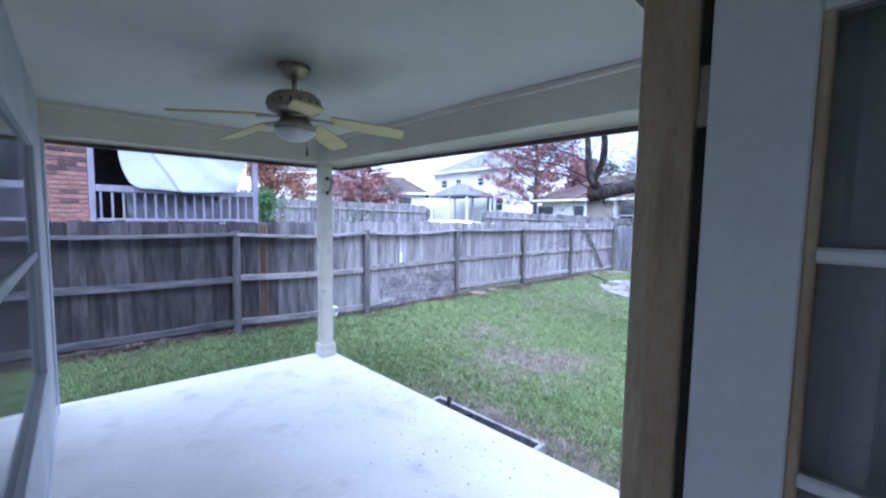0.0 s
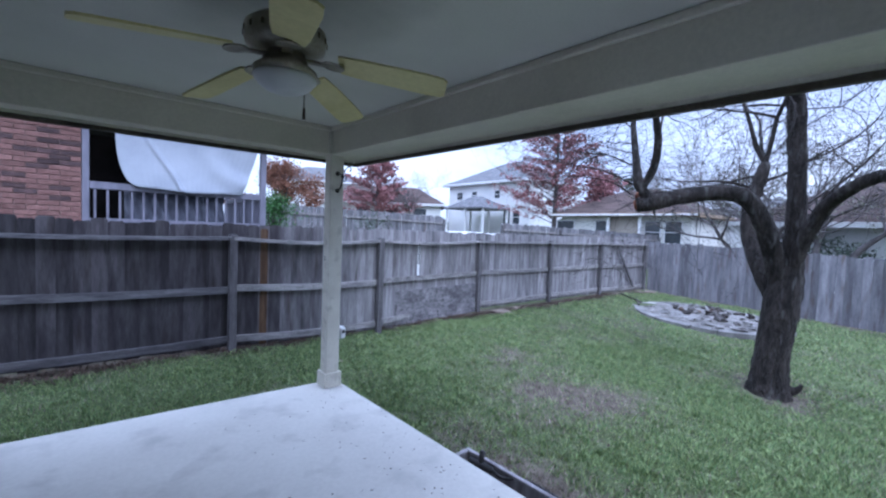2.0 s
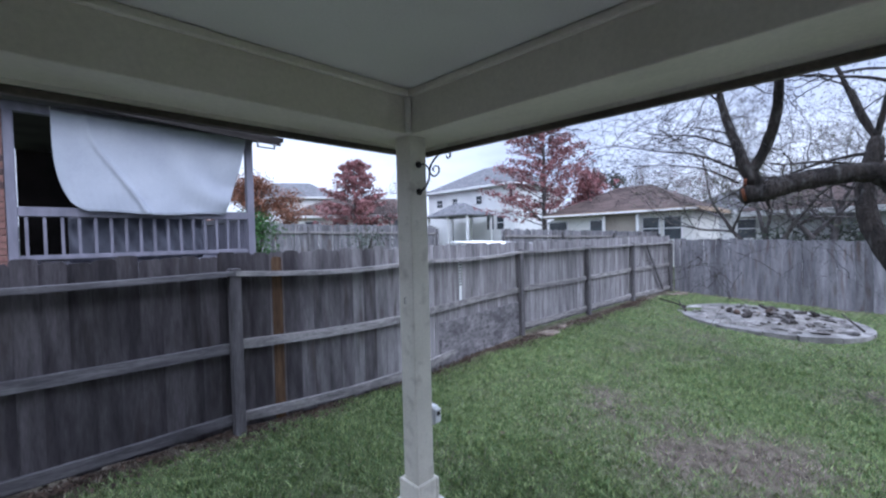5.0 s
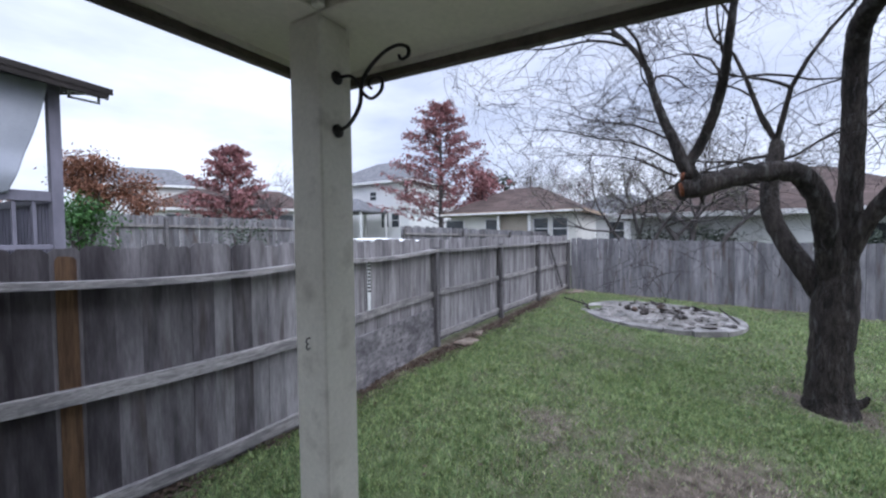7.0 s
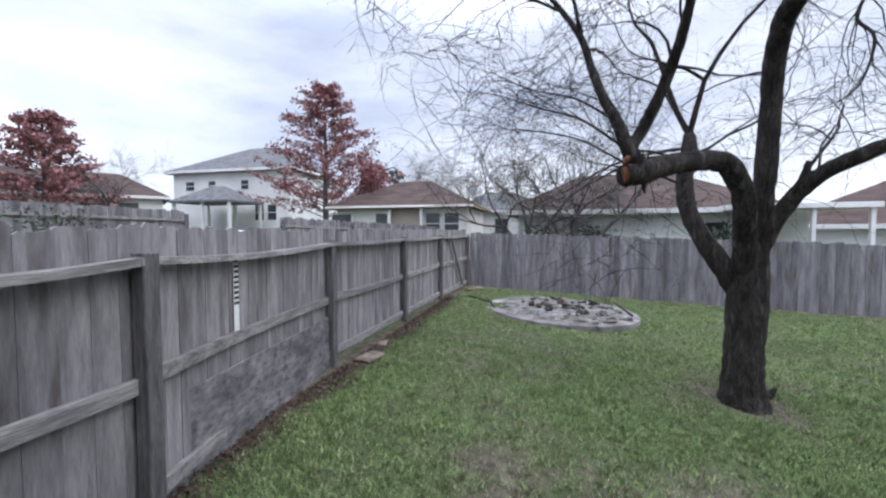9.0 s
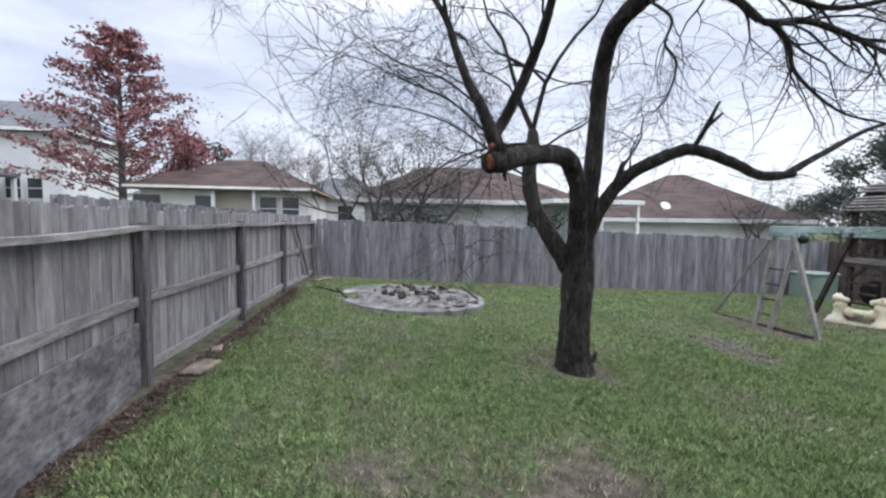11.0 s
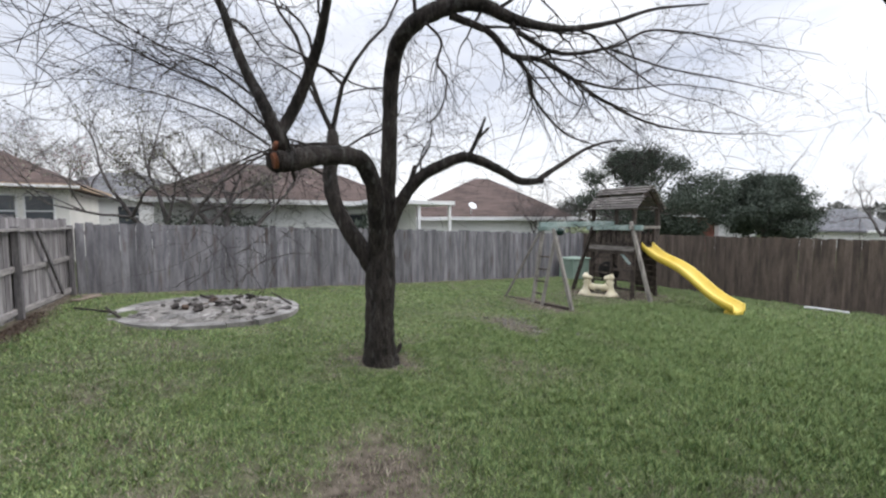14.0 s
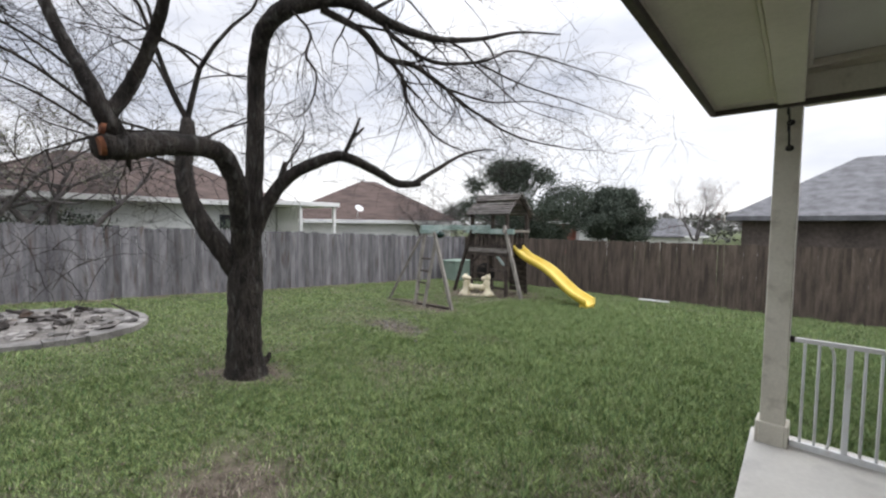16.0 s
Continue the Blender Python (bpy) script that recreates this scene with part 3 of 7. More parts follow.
    solid("wall_room_north", boxbm(-2.3, WALL_X - 0.2, DOOR_Y - 0.16, DOOR_Y - 0.04, -0.5, 2.75), M_ROOM, "plain painted room wall", "wall", kind="structure")
    solid("ceiling_inside", boxbm(-2.2, 0.88, -4.0, DOOR_Y - 0.16, 2.5, 2.6), M_ROOM, "plain painted room ceiling", "ceiling", kind="structure")


def build_cover():
    """Beams, posts, ceiling, soffit and edge of the patio cover."""
    a, b = POST_A, POST_B
    beam = 0.13
    bm = bmesh.new()
    vs = [(WALL_X, a.y - 0.065), (a.x - 0.065, a.y - 0.065), (b.x - 0.065, b.y + 0.065), (0.6, b.y + 0.05), (WALL_X, b.y + 0.05)]
    lo = [bm.verts.new((x, y, CEIL_Z)) for x, y in vs]
    hi = [bm.verts.new((x, y, CEIL_Z + 0.05)) for x, y in vs]
    bm.faces.new(lo)
    bm.faces.new(hi[::-1])
    for i in range(5):
        j = (i + 1) % 5
        bm.faces.new((lo[i], hi[i], hi[j], lo[j]))
    bmesh.ops.recalc_face_normals(bm, faces=bm.faces)
    solid("ceiling_patio", bm, M_CEIL, "off-white painted patio ceiling board with faint stains and a darker patch", "ceiling", kind="structure")
    zc, zh = (CEIL_Z + 0.1 + BEAM_Z) / 2, CEIL_Z + 0.1 - BEAM_Z
    for nm, p, q in (("beam_front", a + Vector((0, 0.064, 0)), b - Vector((0, 0.064, 0))), ("beam_side", Vector((WALL_X, a.y + 0.02, 0)), a - Vector((0.0665, 0, 0))),
                     ("beam_end", Vector((1.0, b.y, 0)), b - Vector((0.0665, 0, 0)))):
        t = thing(nm, "cream painted wooden beam under the patio cover", "beam", kind="structure")
        off = Vector((0, 0, zc))
        part("beam", bar(p + off, q + off, beam, zh, 0.004), M_CREAM, t)
        n = Vector((0, 0, 1)).cross((q - p).normalized())
        s = 1 if n.dot(Vector((1.0, 2.4, 0)) - p) > 0 else -1
        e = n * s * (beam / 2 + 0.013)
        part("crown_trim", bar(p + e + Vector((0, 0, CEIL_Z - 0.022)), q + e + Vector((0, 0, CEIL_Z - 0.022)), 0.024, 0.04, 0.006), M_CREAM, t)
        e = n * -s * (beam / 2 + 0.01)
        part("soffit_trim", bar(p + e + Vector((0, 0, SOFFIT_Z - 0.015)), q + e + Vector((0, 0, SOFFIT_Z - 0.015)), 0.02, 0.03, 0.005), M_CREAM, t)
    # soffit boards outside the beams and the dark drip edge
    o = 0.36
    ac, bc = Vector((a.x + o + 0.03, a.y + o, 0)), Vector((b.x + o + 0.03, b.y + 0.12, 0))
    s = thing("soffit", "cream painted soffit along the patio eave", "soffit", kind="structure")

    def quad(pts, z0, z1):
        bm = bmesh.new()
        l = [bm.verts.new((p[0], p[1], z0)) for p in pts]
        h = [bm.verts.new((p[0], p[1], z1)) for p in pts]
        bm.faces.new(l)
        bm.faces.new(h[::-1])
        k = len(pts)
        for i in range(k):
            j = (i + 1) % k
            bm.faces.new((l[i], h[i], h[j], l[j]))
        bmesh.ops.recalc_face_normals(bm, faces=bm.faces)
        return bm
    part("soffit_board", quad([(a.x + 0.066, a.y + 0.066), (ac.x, ac.y), (bc.x, bc.y), (b.x + 0.066, b.y + 0.12)], SOFFIT_Z, SOFFIT_Z + 0.02), M_CREAM, s)
    part("soffit_board", quad([(-0.6, a.y + 0.086), (a.x + 0.064, a.y + 0.067), (ac.x - 0.002, ac.y), (-0.6, ac.y + 0.02)], SOFFIT_Z, SOFFIT_Z + 0.02), M_CREAM, s)
    f = thing("fascia", "dark stained fascia and drip edge of the patio eave", "fascia", kind="structure")
    e = Vector((0.012, 0, 0))
    runs = ((ac + e, bc + e), (Vector((-0.6, ac.y + 0.032, 0)), Vector((ac.x + 0.022, ac.y + 0.012, 0))), (bc + Vector((0.02, -0.012, 0)), Vector((1.0, bc.y - 0.11, 0))))
    for p, q in runs:
        z = Vector((0, 0, 2.345))
        part("fascia_board", bar(p + z, q + z, 0.022, 0.15, 0.004), M_POST, f, "dirty cream fascia board")
        z = Vector((0, 0, 2.252))
        part("drip_edge", bar(p + z, q + z, 0.034, 0.034, 0.004), M_FASCIA, f)
    part("roof_deck", quad([(-0.6, a.y + o + 0.05), (ac.x + 0.05, ac.y + 0.05), (bc.x + 0.05, bc.y - 0.05), (1.0, b.y - 0.1), (1.0, -4.1), (-2.35, -4.1), (-2.35, a.y + o + 0.05)], 2.762, 2.80), M_SHINGLE_GREY, f, "grey shingled deck")
    part("roof_edge", quad([(WALL_X, a.y - 0.1), (a.x, a.y + 0.05), (b.x, b.y + 0.0), (1.0, b.y - 0.05), (WALL_X, b.y - 0.1)], 2.61, 2.64), M_CREAM, f)
    # posts with plinth and corner cover strip
    for p, face in ((a, -1), (b, 1)):
        t = thing("porch_post", "cream painted square porch post with a boxed base", "post", m=Matrix.Translation(p), group="porch posts")
        part("shaft", boxbm(-0.065, 0.065, -0.065, 0.065, SLAB_Z + 0.002, BEAM_Z - 0.001, 0.005), M_POST, t)
        for x0, x1, y0, y1 in ((-0.086, -0.0655, -0.086, 0.086), (0.0655, 0.086, -0.086, 0.086), (-0.065, 0.065, -0.086, -0.0655), (-0.065, 0.065, 0.0655, 0.086)):
            part("plinth_board", boxbm(x0, x1, y0, y1, SLAB_Z, SLAB_Z + 0.14, 0.004), M_POST, t)


def beam_cover_strip():
    """Narrow strip that hides the joint where the two beams meet above the corner post."""
    a = POST_A
    solid("cover_strip", boxbm(a.x - 0.096, a.x - 0.0665, a.y - 0.096, a.y - 0.0665, 2.252, 2.455, 0.004), M_POST, "narrow cream strip covering the beam joint", "trim", kind="structure")


def hose_fitting():
    t = thing("hose_fitting", "black plastic hose fitting lying in the planter trough", "hose fitting", m=pose(2.57, 2.74, gz(2.56, 2.72) + 0.075, 0, 0, 20) @ Matrix.Scale(1.15, 4))
    bm = bmesh.new()
    cyl(bm, (0, -0.08, 0.03), (0, 0.08, 0.045), 0.022, seg=12)
    part("body", bm, M_BLACK, t, smooth=True)
    bm = bmesh.new()
    cyl(bm, (0, 0.0, 0.03), (0.02, 0.0, 0.12), 0.016, 0.02, seg=12)
    part("valve", bm, M_BLACK, t, smooth=True)
    tb = Tubes()
    tb.add(smooth_line([(0, -0.08, 0.03, 0.009), (-0.03, -0.16, 0.025, 0.009), (0.03, -0.30, 0.02, 0.009), (-0.01, -0.5, 0.012, 0.009)], 6), 8)
    ob = new("hose", tb.mesh("hose", M_BLACK))
    ob.parent = t


def scroll_bracket(p, yaw, size=1.0):
    """Black wrought-iron plant hanger on a post."""
    t = thing("plant_bracket", "black wrought iron scroll plant bracket on a porch post", "bracket", m=pose(*p, 0, 0, yaw) @ Matrix.Diagonal((size, 1, 0.92, 1)), group="plant brackets")
    tb = Tubes()
    arm = [(0.01, 0, -0.088, 0.006), (0.045, 0, -0.070, 0.006), (0.078, 0, -0.02, 0.006), (0.088, 0, 0.05, 0.006), (0.115, 0, 0.09, 0.006), (0.16, 0, 0.122, 0.0055), (0.20, 0, 0.130, 0.005),
           (0.228, 0, 0.116, 0.005), (0.230, 0, 0.092, 0.005), (0.211, 0, 0.086, 0.0045), (0.203, 0, 0.101, 0.004)]
    tb.add(smooth_line(arm, 5), 8)
    sc = [(0.01, 0, 0.085, 0.005), (0.05, 0, 0.078, 0.005), (0.075, 0, 0.05, 0.005), (0.09, 0, 0.015, 0.005), (0.118, 0, -0.008, 0.005), (0.148, 0, 0.01, 0.005), (0.150, 0, 0.042, 0.005),
          (0.125, 0, 0.055, 0.0045), (0.108, 0, 0.038, 0.0045), (0.118, 0, 0.022, 0.004)]
    tb.add(smooth_line(sc, 5), 8)
    ob = new("scroll", tb.mesh("scroll", M_IRON))
    ob.parent = t
    for z in (-0.088, 0.085):
        bm = bmesh.new()
        lathe(bm, [(0.022, 0), (0.022, 0.004), (0.012, 0.012)], 14, pose(0, 0, z, 0, 90, 0))
        part("rosette", bm, M_IRON, t, smooth=True)


def railing():
    a = POST_B
    t = thing("side_railing", "white painted metal railing closing the side of the patio", "railing")
    x0, x1, y = 1.02, a.x - 0.09, a.y + 0.02
    part("top_rail", bar((x0, y, 0.76), (x1, y, 0.76), 0.028, 0.028, 0.003), M_WHITEMETAL, t)
    part("bottom_rail", bar((x0, y, SLAB_Z + 0.03), (x1 + 0.0, y, SLAB_Z + 0.03), 0.032, 0.04, 0.003), M_WHITEMETAL, t)
    part("latch", boxbm(x1, x1 + 0.025, y - 0.012, y + 0.012, 0.74, 0.78, 0.003), M_IRON, t, "black latch against the post")
    part("latch", boxbm(x1, x1 + 0.025, y - 0.014, y + 0.014, SLAB_Z + 0.01, SLAB_Z + 0.05, 0.003), M_IRON, t, "black foot catch")
    k = 0
    x = x1 - 0.05
    while x > x0:
        r = 0.008
        if k == 2:
            tb = Tubes()
            tb.add(smooth_line([(x + 0.02, y, 0.75, r), (x, y, 0.68, r), (x - 0.005, y, 0.4, r), (x, y, 0.15, r), (x + 0.02, y, 0.08, r)], 4), 8)
            ob = new("bar", tb.mesh("bar", M_WHITEMETAL))
            ob.parent = t
        elif k == 3:
            part("stile", bar((x, y, 0.08), (x, y, 0.76), 0.03, 0.03, 0.003), M_WHITEMETAL, t)
        else:
            bm = bmesh.new()
            cyl(bm, (x, y, SLAB_Z + 0.03), (x, y, 0.76), r, seg=10)
            part("bar", bm, M_WHITEMETAL, t, smooth=True)
        x -= 0.068
        k += 1


def post_hook():
    """Small bent screw hook left in the post."""
    a = POST_A
    t = thing("screw_hook", "small rusty screw hook in the porch post", "hook", m=pose(a.x - 0.066, a.y, 1.283))
    tb = Tubes()
    tb.add(smooth_line([(0, 0, 0.02, 0.003), (-0.014, 0, 0.022, 0.003), (-0.02, 0, 0.008, 0.003), (-0.012, 0, 0.0, 0.003), (-0.02, 0, -0.01, 0.003), (-0.014, 0, -0.024, 0.003), (-0.002, 0, -0.02, 0.003)], 4), 7)
    t.scale = (0.75, 0.75, 0.75)
    ob = new("hook", tb.mesh("hook", M_IRON))
    ob.parent = t


def outlet_box():
    a = POST_A
    t = thing("outlet_box", "small weatherproof white outlet box on the porch post", "outlet", m=pose(a.x + 0.066, a.y - 0.02, 0.56))
    bm = bmesh.new()
    box(bm, 0, 0.062, -0.045, 0.045, -0.06, 0.055, 0.018, seg=3)
    part("box", bm, M_WHITEMETAL, t, smooth=True)
    bm = bmesh.new()
    box(bm, 0.006, 0.056, -0.060, -0.0455, -0.045, 0.045, 0.007, seg=2)
    part("cover", bm, M_WHITEMETAL, t)
    part("socket", boxbm(0.018, 0.046, -0.064, -0.0605, 0.0, 0.03, 0.002), M_BLACK, t, "dark socket")


def ceiling_fan():
    c = Vector((0.955, 2.32, 0))
    t = thing("ceiling_fan", "brass ceiling fan with pale yellow blades and a glass light bowl", "ceiling fan", m=Matrix.Translation((c.x, c.y, CEIL_Z - 0.045)))
    bm = bmesh.new()
    lathe(bm, [(0.02, -0.035), (0.055, -0.025), (0.085, 0.015), (0.09, 0.044)], 28)
    part("canopy", bm, M_BRASS, t, smooth=True)
    bm = bmesh.new()
    cyl(bm, (0, 0, -0.105), (0, 0, -0.02), 0.014, seg=14)
    part("downrod", bm, M_BRASS, t, smooth=True)
    bm = bmesh.new()
    lathe(bm, [(0.05, -0.226), (0.10, -0.220), (0.140, -0.200), (0.148, -0.172), (0.144, -0.138), (0.110, -0.110), (0.03, -0.095)], 36)
    part("motor", bm, M_BRASS, t, smooth=True)
    for k in range(18):
        w = 2 * math.pi * k / 18
        part("vent", boxbm(0.141, 0.1495, -0.006, 0.006, -0.178, -0.158, 0.002, Matrix.Rotation(w, 4, "Z")), M_BRASSDARK, t)
    bm = bmesh.new()
    lathe(bm, [(0.11, -0.305), (0.115, -0.285), (0.085, -0.262), (0.07, -0.225)], 28)
    part("light_fitter", bm, M_BRASS, t, smooth=True)
    bm = bmesh.new()
    lathe(bm, [(0.025, -0.366), (0.047, -0.364), (0.053, -0.359), (0.072, -0.355), (0.078, -0.348), (0.096, -0.338), (0.102, -0.328), (0.113, -0.317), (0.113, -0.311), (0.105, -0.304)], 32)
    part("glass_bowl", bm, M_FROST, t, "frosted white ribbed glass bowl", smooth=True)
    for k in range(5):
        w = radians(38 + 72 * k)
        r = Matrix.Rotation(w, 4, "Z")
        bm = bmesh.new()
        box(bm, 0.10, 0.22, -0.018, 0.018, -0.281, -0.274, 0.002)
        lathe(bm, [(0.04, -0.281), (0.043, -0.278), (0.04, -0.274)], 14, Matrix.Translation((0.215, 0, 0)))
        bmesh.ops.transform(bm, matrix=r @ Matrix.Translation((0, 0, 0.050)) @ Matrix.Rotation(radians(8), 4, "Y"), verts=bm.verts)
        iron = part("blade_iron", bm, M_BRASS, t)
        bm = bmesh.new()
        out = [(0.20, -0.052), (0.29, -0.062), (0.54, -0.068), (0.60, -0.062), (0.615, -0.044), (0.615, 0.044), (0.60, 0.062), (0.54, 0.068), (0.29, 0.062), (0.20, 0.052)]
        lo = [bm.verts.new((x, y, -0.004)) for x, y in out]
        hi = [bm.verts.new((x, y, 0.004)) for x, y in out]
        bm.faces.new(lo[::-1])
        bm.faces.new(hi)
        for i in range(10):
            j = (i + 1) % 10
            bm.faces.new((lo[i], lo[j], hi[j], hi[i]))
        part("blade", bm, M_BLADE, t, "pale yellow wooden blade", m=r @ Matrix.Translation((0, 0, -0.218)) @ Matrix.Rotation(radians(8), 4, "Y") @ Matrix.Rotation(radians(-12), 4, "X"))
    bm = bmesh.new()
    cyl(bm, (0.10, 0.07, -0.39), (0.10, 0.07, -0.30), 0.0022, seg=6)
    cyl(bm, (0.10, 0.07, -0.43), (0.10, 0.07, -0.385), 0.007, 0.005, seg=10)
    part("pull_chain", bm, M_BRASSDARK, t)


def planter():
    t = thing("planter_trough", "long weathered wooden planter trough beside the slab", "planter", m=pose(2.58, 2.355, float(lawn_z(np.array(2.58), np.array(2.3))), 0, 0, 3))
    L, W, H = 1.18, 0.19, 0.14
    part("side", boxbm(-W / 2, -W / 2 + 0.02, -L / 2, L / 2, 0, H, 0.003), M_GREYWOOD, t)
    part("side", boxbm(W / 2 - 0.02, W / 2, -L / 2, L / 2, 0, H, 0.003), M_GREYWOOD, t)
    part("end", boxbm(-W / 2 + 0.02, W / 2 - 0.02, -L / 2, -L / 2 + 0.02, 0, H, 0.003), M_GREYWOOD, t)
    part("end", boxbm(-W / 2 + 0.02, W / 2 - 0.02, L / 2 - 0.02, L / 2, 0, H, 0.003), M_GREYWOOD, t)
    part("soil", boxbm(-W / 2 + 0.02, W / 2 - 0.02, -L / 2 + 0.02, L / 2 - 0.02, 0, 0.05), M_SOIL, t, "dark wet soil")
    part("rim", boxbm(-W / 2 - 0.01, -W / 2 + 0.025, -L / 2 - 0.01, L / 2 + 0.01, H, H + 0.018, 0.004), M_GREYWOOD, t)
    part("rim", boxbm(W / 2 - 0.025, W / 2 + 0.01, -L / 2 - 0.01, L / 2 + 0.01, H, H + 0.018, 0.004), M_GREYWOOD, t)
    part("rim", boxbm(-W / 2 + 0.025, W / 2 - 0.025, L / 2 - 0.025, L / 2 + 0.01, H, H + 0.018, 0.004), M_GREYWOOD, t)
    part("rim", boxbm(-W / 2 + 0.025, W / 2 - 0.025, -L / 2 - 0.01, -L / 2 + 0.025, H, H + 0.018, 0.004), M_GREYWOOD, t)


# ---- fences ----
def board_meshes(prefix, material, h, n=5, thick=0.016, w=0.1465, seed=1, jag=1.0):
    """A few dog-eared boards with chipped tops; shared by all boards of a fence."""
    rng = random.Random(seed)
    out = []
    for k in range(n):
        c = rng.uniform(0.018, 0.034) * jag
        hh = h + rng.uniform(-0.018, 0.018) * jag
        pts = [(-w / 2, 0), (w / 2, 0), (w / 2 - rng.uniform(0, 0.004), hh - c), (w / 2 - c, hh - rng.uniform(0, 0.008)),
               (rng.uniform(-0.02, 0.02), hh - rng.uniform(0.0, 0.012)), (-w / 2 + c, hh - rng.uniform(0, 0.01)), (-w / 2, hh - c)]
        bm = bmesh.new()
        a = [bm.verts.new((x, 0, z)) for x, z in pts]
        b = [bm.verts.new((x * 0.985, thick, z)) for x, z in pts]
        f = bm.faces.new(a)
        bm.faces.new(b[::-1])
        for i in range(len(pts)):
            j = (i + 1) % len(pts)
            bm.faces.new((a[j], a[i], b[i], b[j]))
        bmesh.ops.recalc_face_normals(bm, faces=bm.faces)
        out.append(mesh_ob(prefix, bm, material))
    return out


def side_y(x):
    """Plan line of the side fence, which wavers from post to post."""
    xs = (-8.0, -1.0, 1.7, 3.75, 6.35, 8.75, 11.0, 13.5)
    ys = (6.45, 6.42, 6.30, 6.14, 6.56, 6.52, 6.46, 6.30)
    base = float(np.interp(x, xs, ys))
    bow = 0.10 * max(0.0, math.sin(math.pi * (x - 3.75) / 2.6)) if 3.75 < x < 6.35 else 0.0
    bow += -0.05 * max(0.0, math.sin(math.pi * (x - 1.7) / 2.05)) if 1.7 < x < 3.75 else 0.0
    return base + bow


def sag(x, x0, x1):
    u = (x - x0) / (x1 - x0)
    return -0.045 * math.sin(math.pi * u)


def side_fence():
    t = thing("fence_side", "weathered grey board fence seen from its post and rail side", "fence", kind="structure")
    rng = random.Random(11)
    boards = board_meshes("board", M_GREYWOOD, 1.56, 6, seed=2)
    new_board = board_meshes("board", M_NEWBOARD, 1.52, 1, seed=3)[0]
    # mid and stained sets are darkened for the shade near the house
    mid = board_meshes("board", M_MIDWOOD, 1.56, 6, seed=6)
    stained = board_meshes("board", M_SHADEWOOD, 1.56, 6, seed=4)
    posts = [-5.6, -3.2, -0.75, 1.7, 3.75, 6.35, 8.75, 11.0, 13.42]
    x = -6.5
    flip = 0
    while x < 13.45:
        y = side_y(x) + 0.075
        slope = math.degrees(math.atan((side_y(x + 0.1) - side_y(x - 0.1)) / 0.2))
        z = 0.0 + rng.uniform(-0.012, 0.012)
        lean = rng.uniform(-0.22, 0.22)
        flip = 1 - flip
        m = pose(x, y + rng.uniform(0, 0.003) + 0.006 * flip, z, 0, lean, slope)
        if 2.06 < x < 2.1985:
            o = share("board", new_board, t, m @ pose(0, -0.008, 0) @ Matrix.Diagonal((0.62, 1, 1, 1)))
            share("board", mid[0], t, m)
            tagged(o, "orange unweathered repair board")
        else:
            # shade towards the house is drawn by picking darker boards at low x
            lit_level = float(np.interp(x, (0.3, 1.4, 2.1, 2.7, 3.2, 5.0), (0.02, 0.12, 0.36, 0.64, 0.90, 1.0))) + rng.uniform(-0.16, 0.16)
            share("board", rng.choice(stained if lit_level < 0.33 else mid if lit_level < 0.72 else boards), t, m @ Matrix.Diagonal((rng.uniform(0.99, 1.02), 1, 1, 1)))
        x += 0.1385 + rng.uniform(-0.002, 0.002)
    for px in posts:
        py = side_y(px)
        # posts near the house take a darker wood to stand for shade
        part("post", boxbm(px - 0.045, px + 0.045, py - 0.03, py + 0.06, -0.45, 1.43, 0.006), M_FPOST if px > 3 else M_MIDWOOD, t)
    for k, (a, b) in enumerate(zip(posts, posts[1:])):
        for zr, h in ((1.385, 0.07), (0.75, 0.085), (0.10, 0.085)):
            n = 6
            tb = bmesh.new()
            prev = None
            dz0, dz1 = rng.uniform(-0.02, 0.02), rng.uniform(-0.02, 0.02)
            if zr > 1:
                dz0 = dz1 = 0
            gap = -0.05 if zr > 1 else 0.045
            for i in range(n + 1):
                xx = a + gap + (b - a - 2 * gap) * i / n
                yy = side_y(xx) + (0.03 if zr < 1 else 0.012)
                zz = zr + dz0 + (dz1 - dz0) * i / n + (sag(xx, a, b) if zr > 1 and a > 1 and b < 7 else 0.35 * sag(xx, a, b))
                w2 = 0.019 if zr < 1 else 0.045
                hh = h if zr < 1 else 0.042
                ring = [tb.verts.new((xx, yy + sy * w2 + (0.02 if zr < 1 else 0), zz + sz * hh / 2)) for sy, sz in ((-1, -1), (1, -1), (1, 1), (-1, 1))]
                if prev:
                    for j in range(4):
                        tb.faces.new((prev[j], prev[(j + 1) % 4], ring[(j + 1) % 4], ring[j]))
                else:
                    tb.faces.new(ring[::-1])
                prev = ring
            tb.faces.new(prev)
            bmesh.ops.recalc_face_normals(tb, faces=tb.faces)
            # bays near the house get the rail colour with shade in it
            part("rail", tb, M_RAIL if a > 1.5 else M_RAILSHADE, t)
    # rot board along the ground and a diagonal brace in the last bay
    part("brace", bar((11.75, side_y(11.9) + 0.0, 1.36), (12.75, side_y(12.9) + 0.0, 0.12), 0.035, 0.07, 0.004), M_FPOST, t, "dark diagonal brace")
    # white tape with black marks stapled to the boards
    g = part("marker_tape", boxbm(4.675, 4.725, side_y(4.70) + 0.055, side_y(4.70) + 0.06, 0.70, 1.36), M_WHITEMETAL, t, "white strip with black marks")
    for k in range(9):
        part("mark", boxbm(4.677, 4.723, side_y(4.70) + 0.051, side_y(4.70) + 0.0545, 0.98 + 0.04 * k, 1.0 + 0.04 * k), M_BLACK, g)
    bm = bmesh.new()
    box(bm, -0.6, 1.75, 0, 0.015, 0, 0.66, 0.003, pose(4.55, side_y(4.6) + 0.012, -0.12, 0, 0, math.degrees(math.atan((side_y(6.2) - side_y(4.6)) / 1.6))))
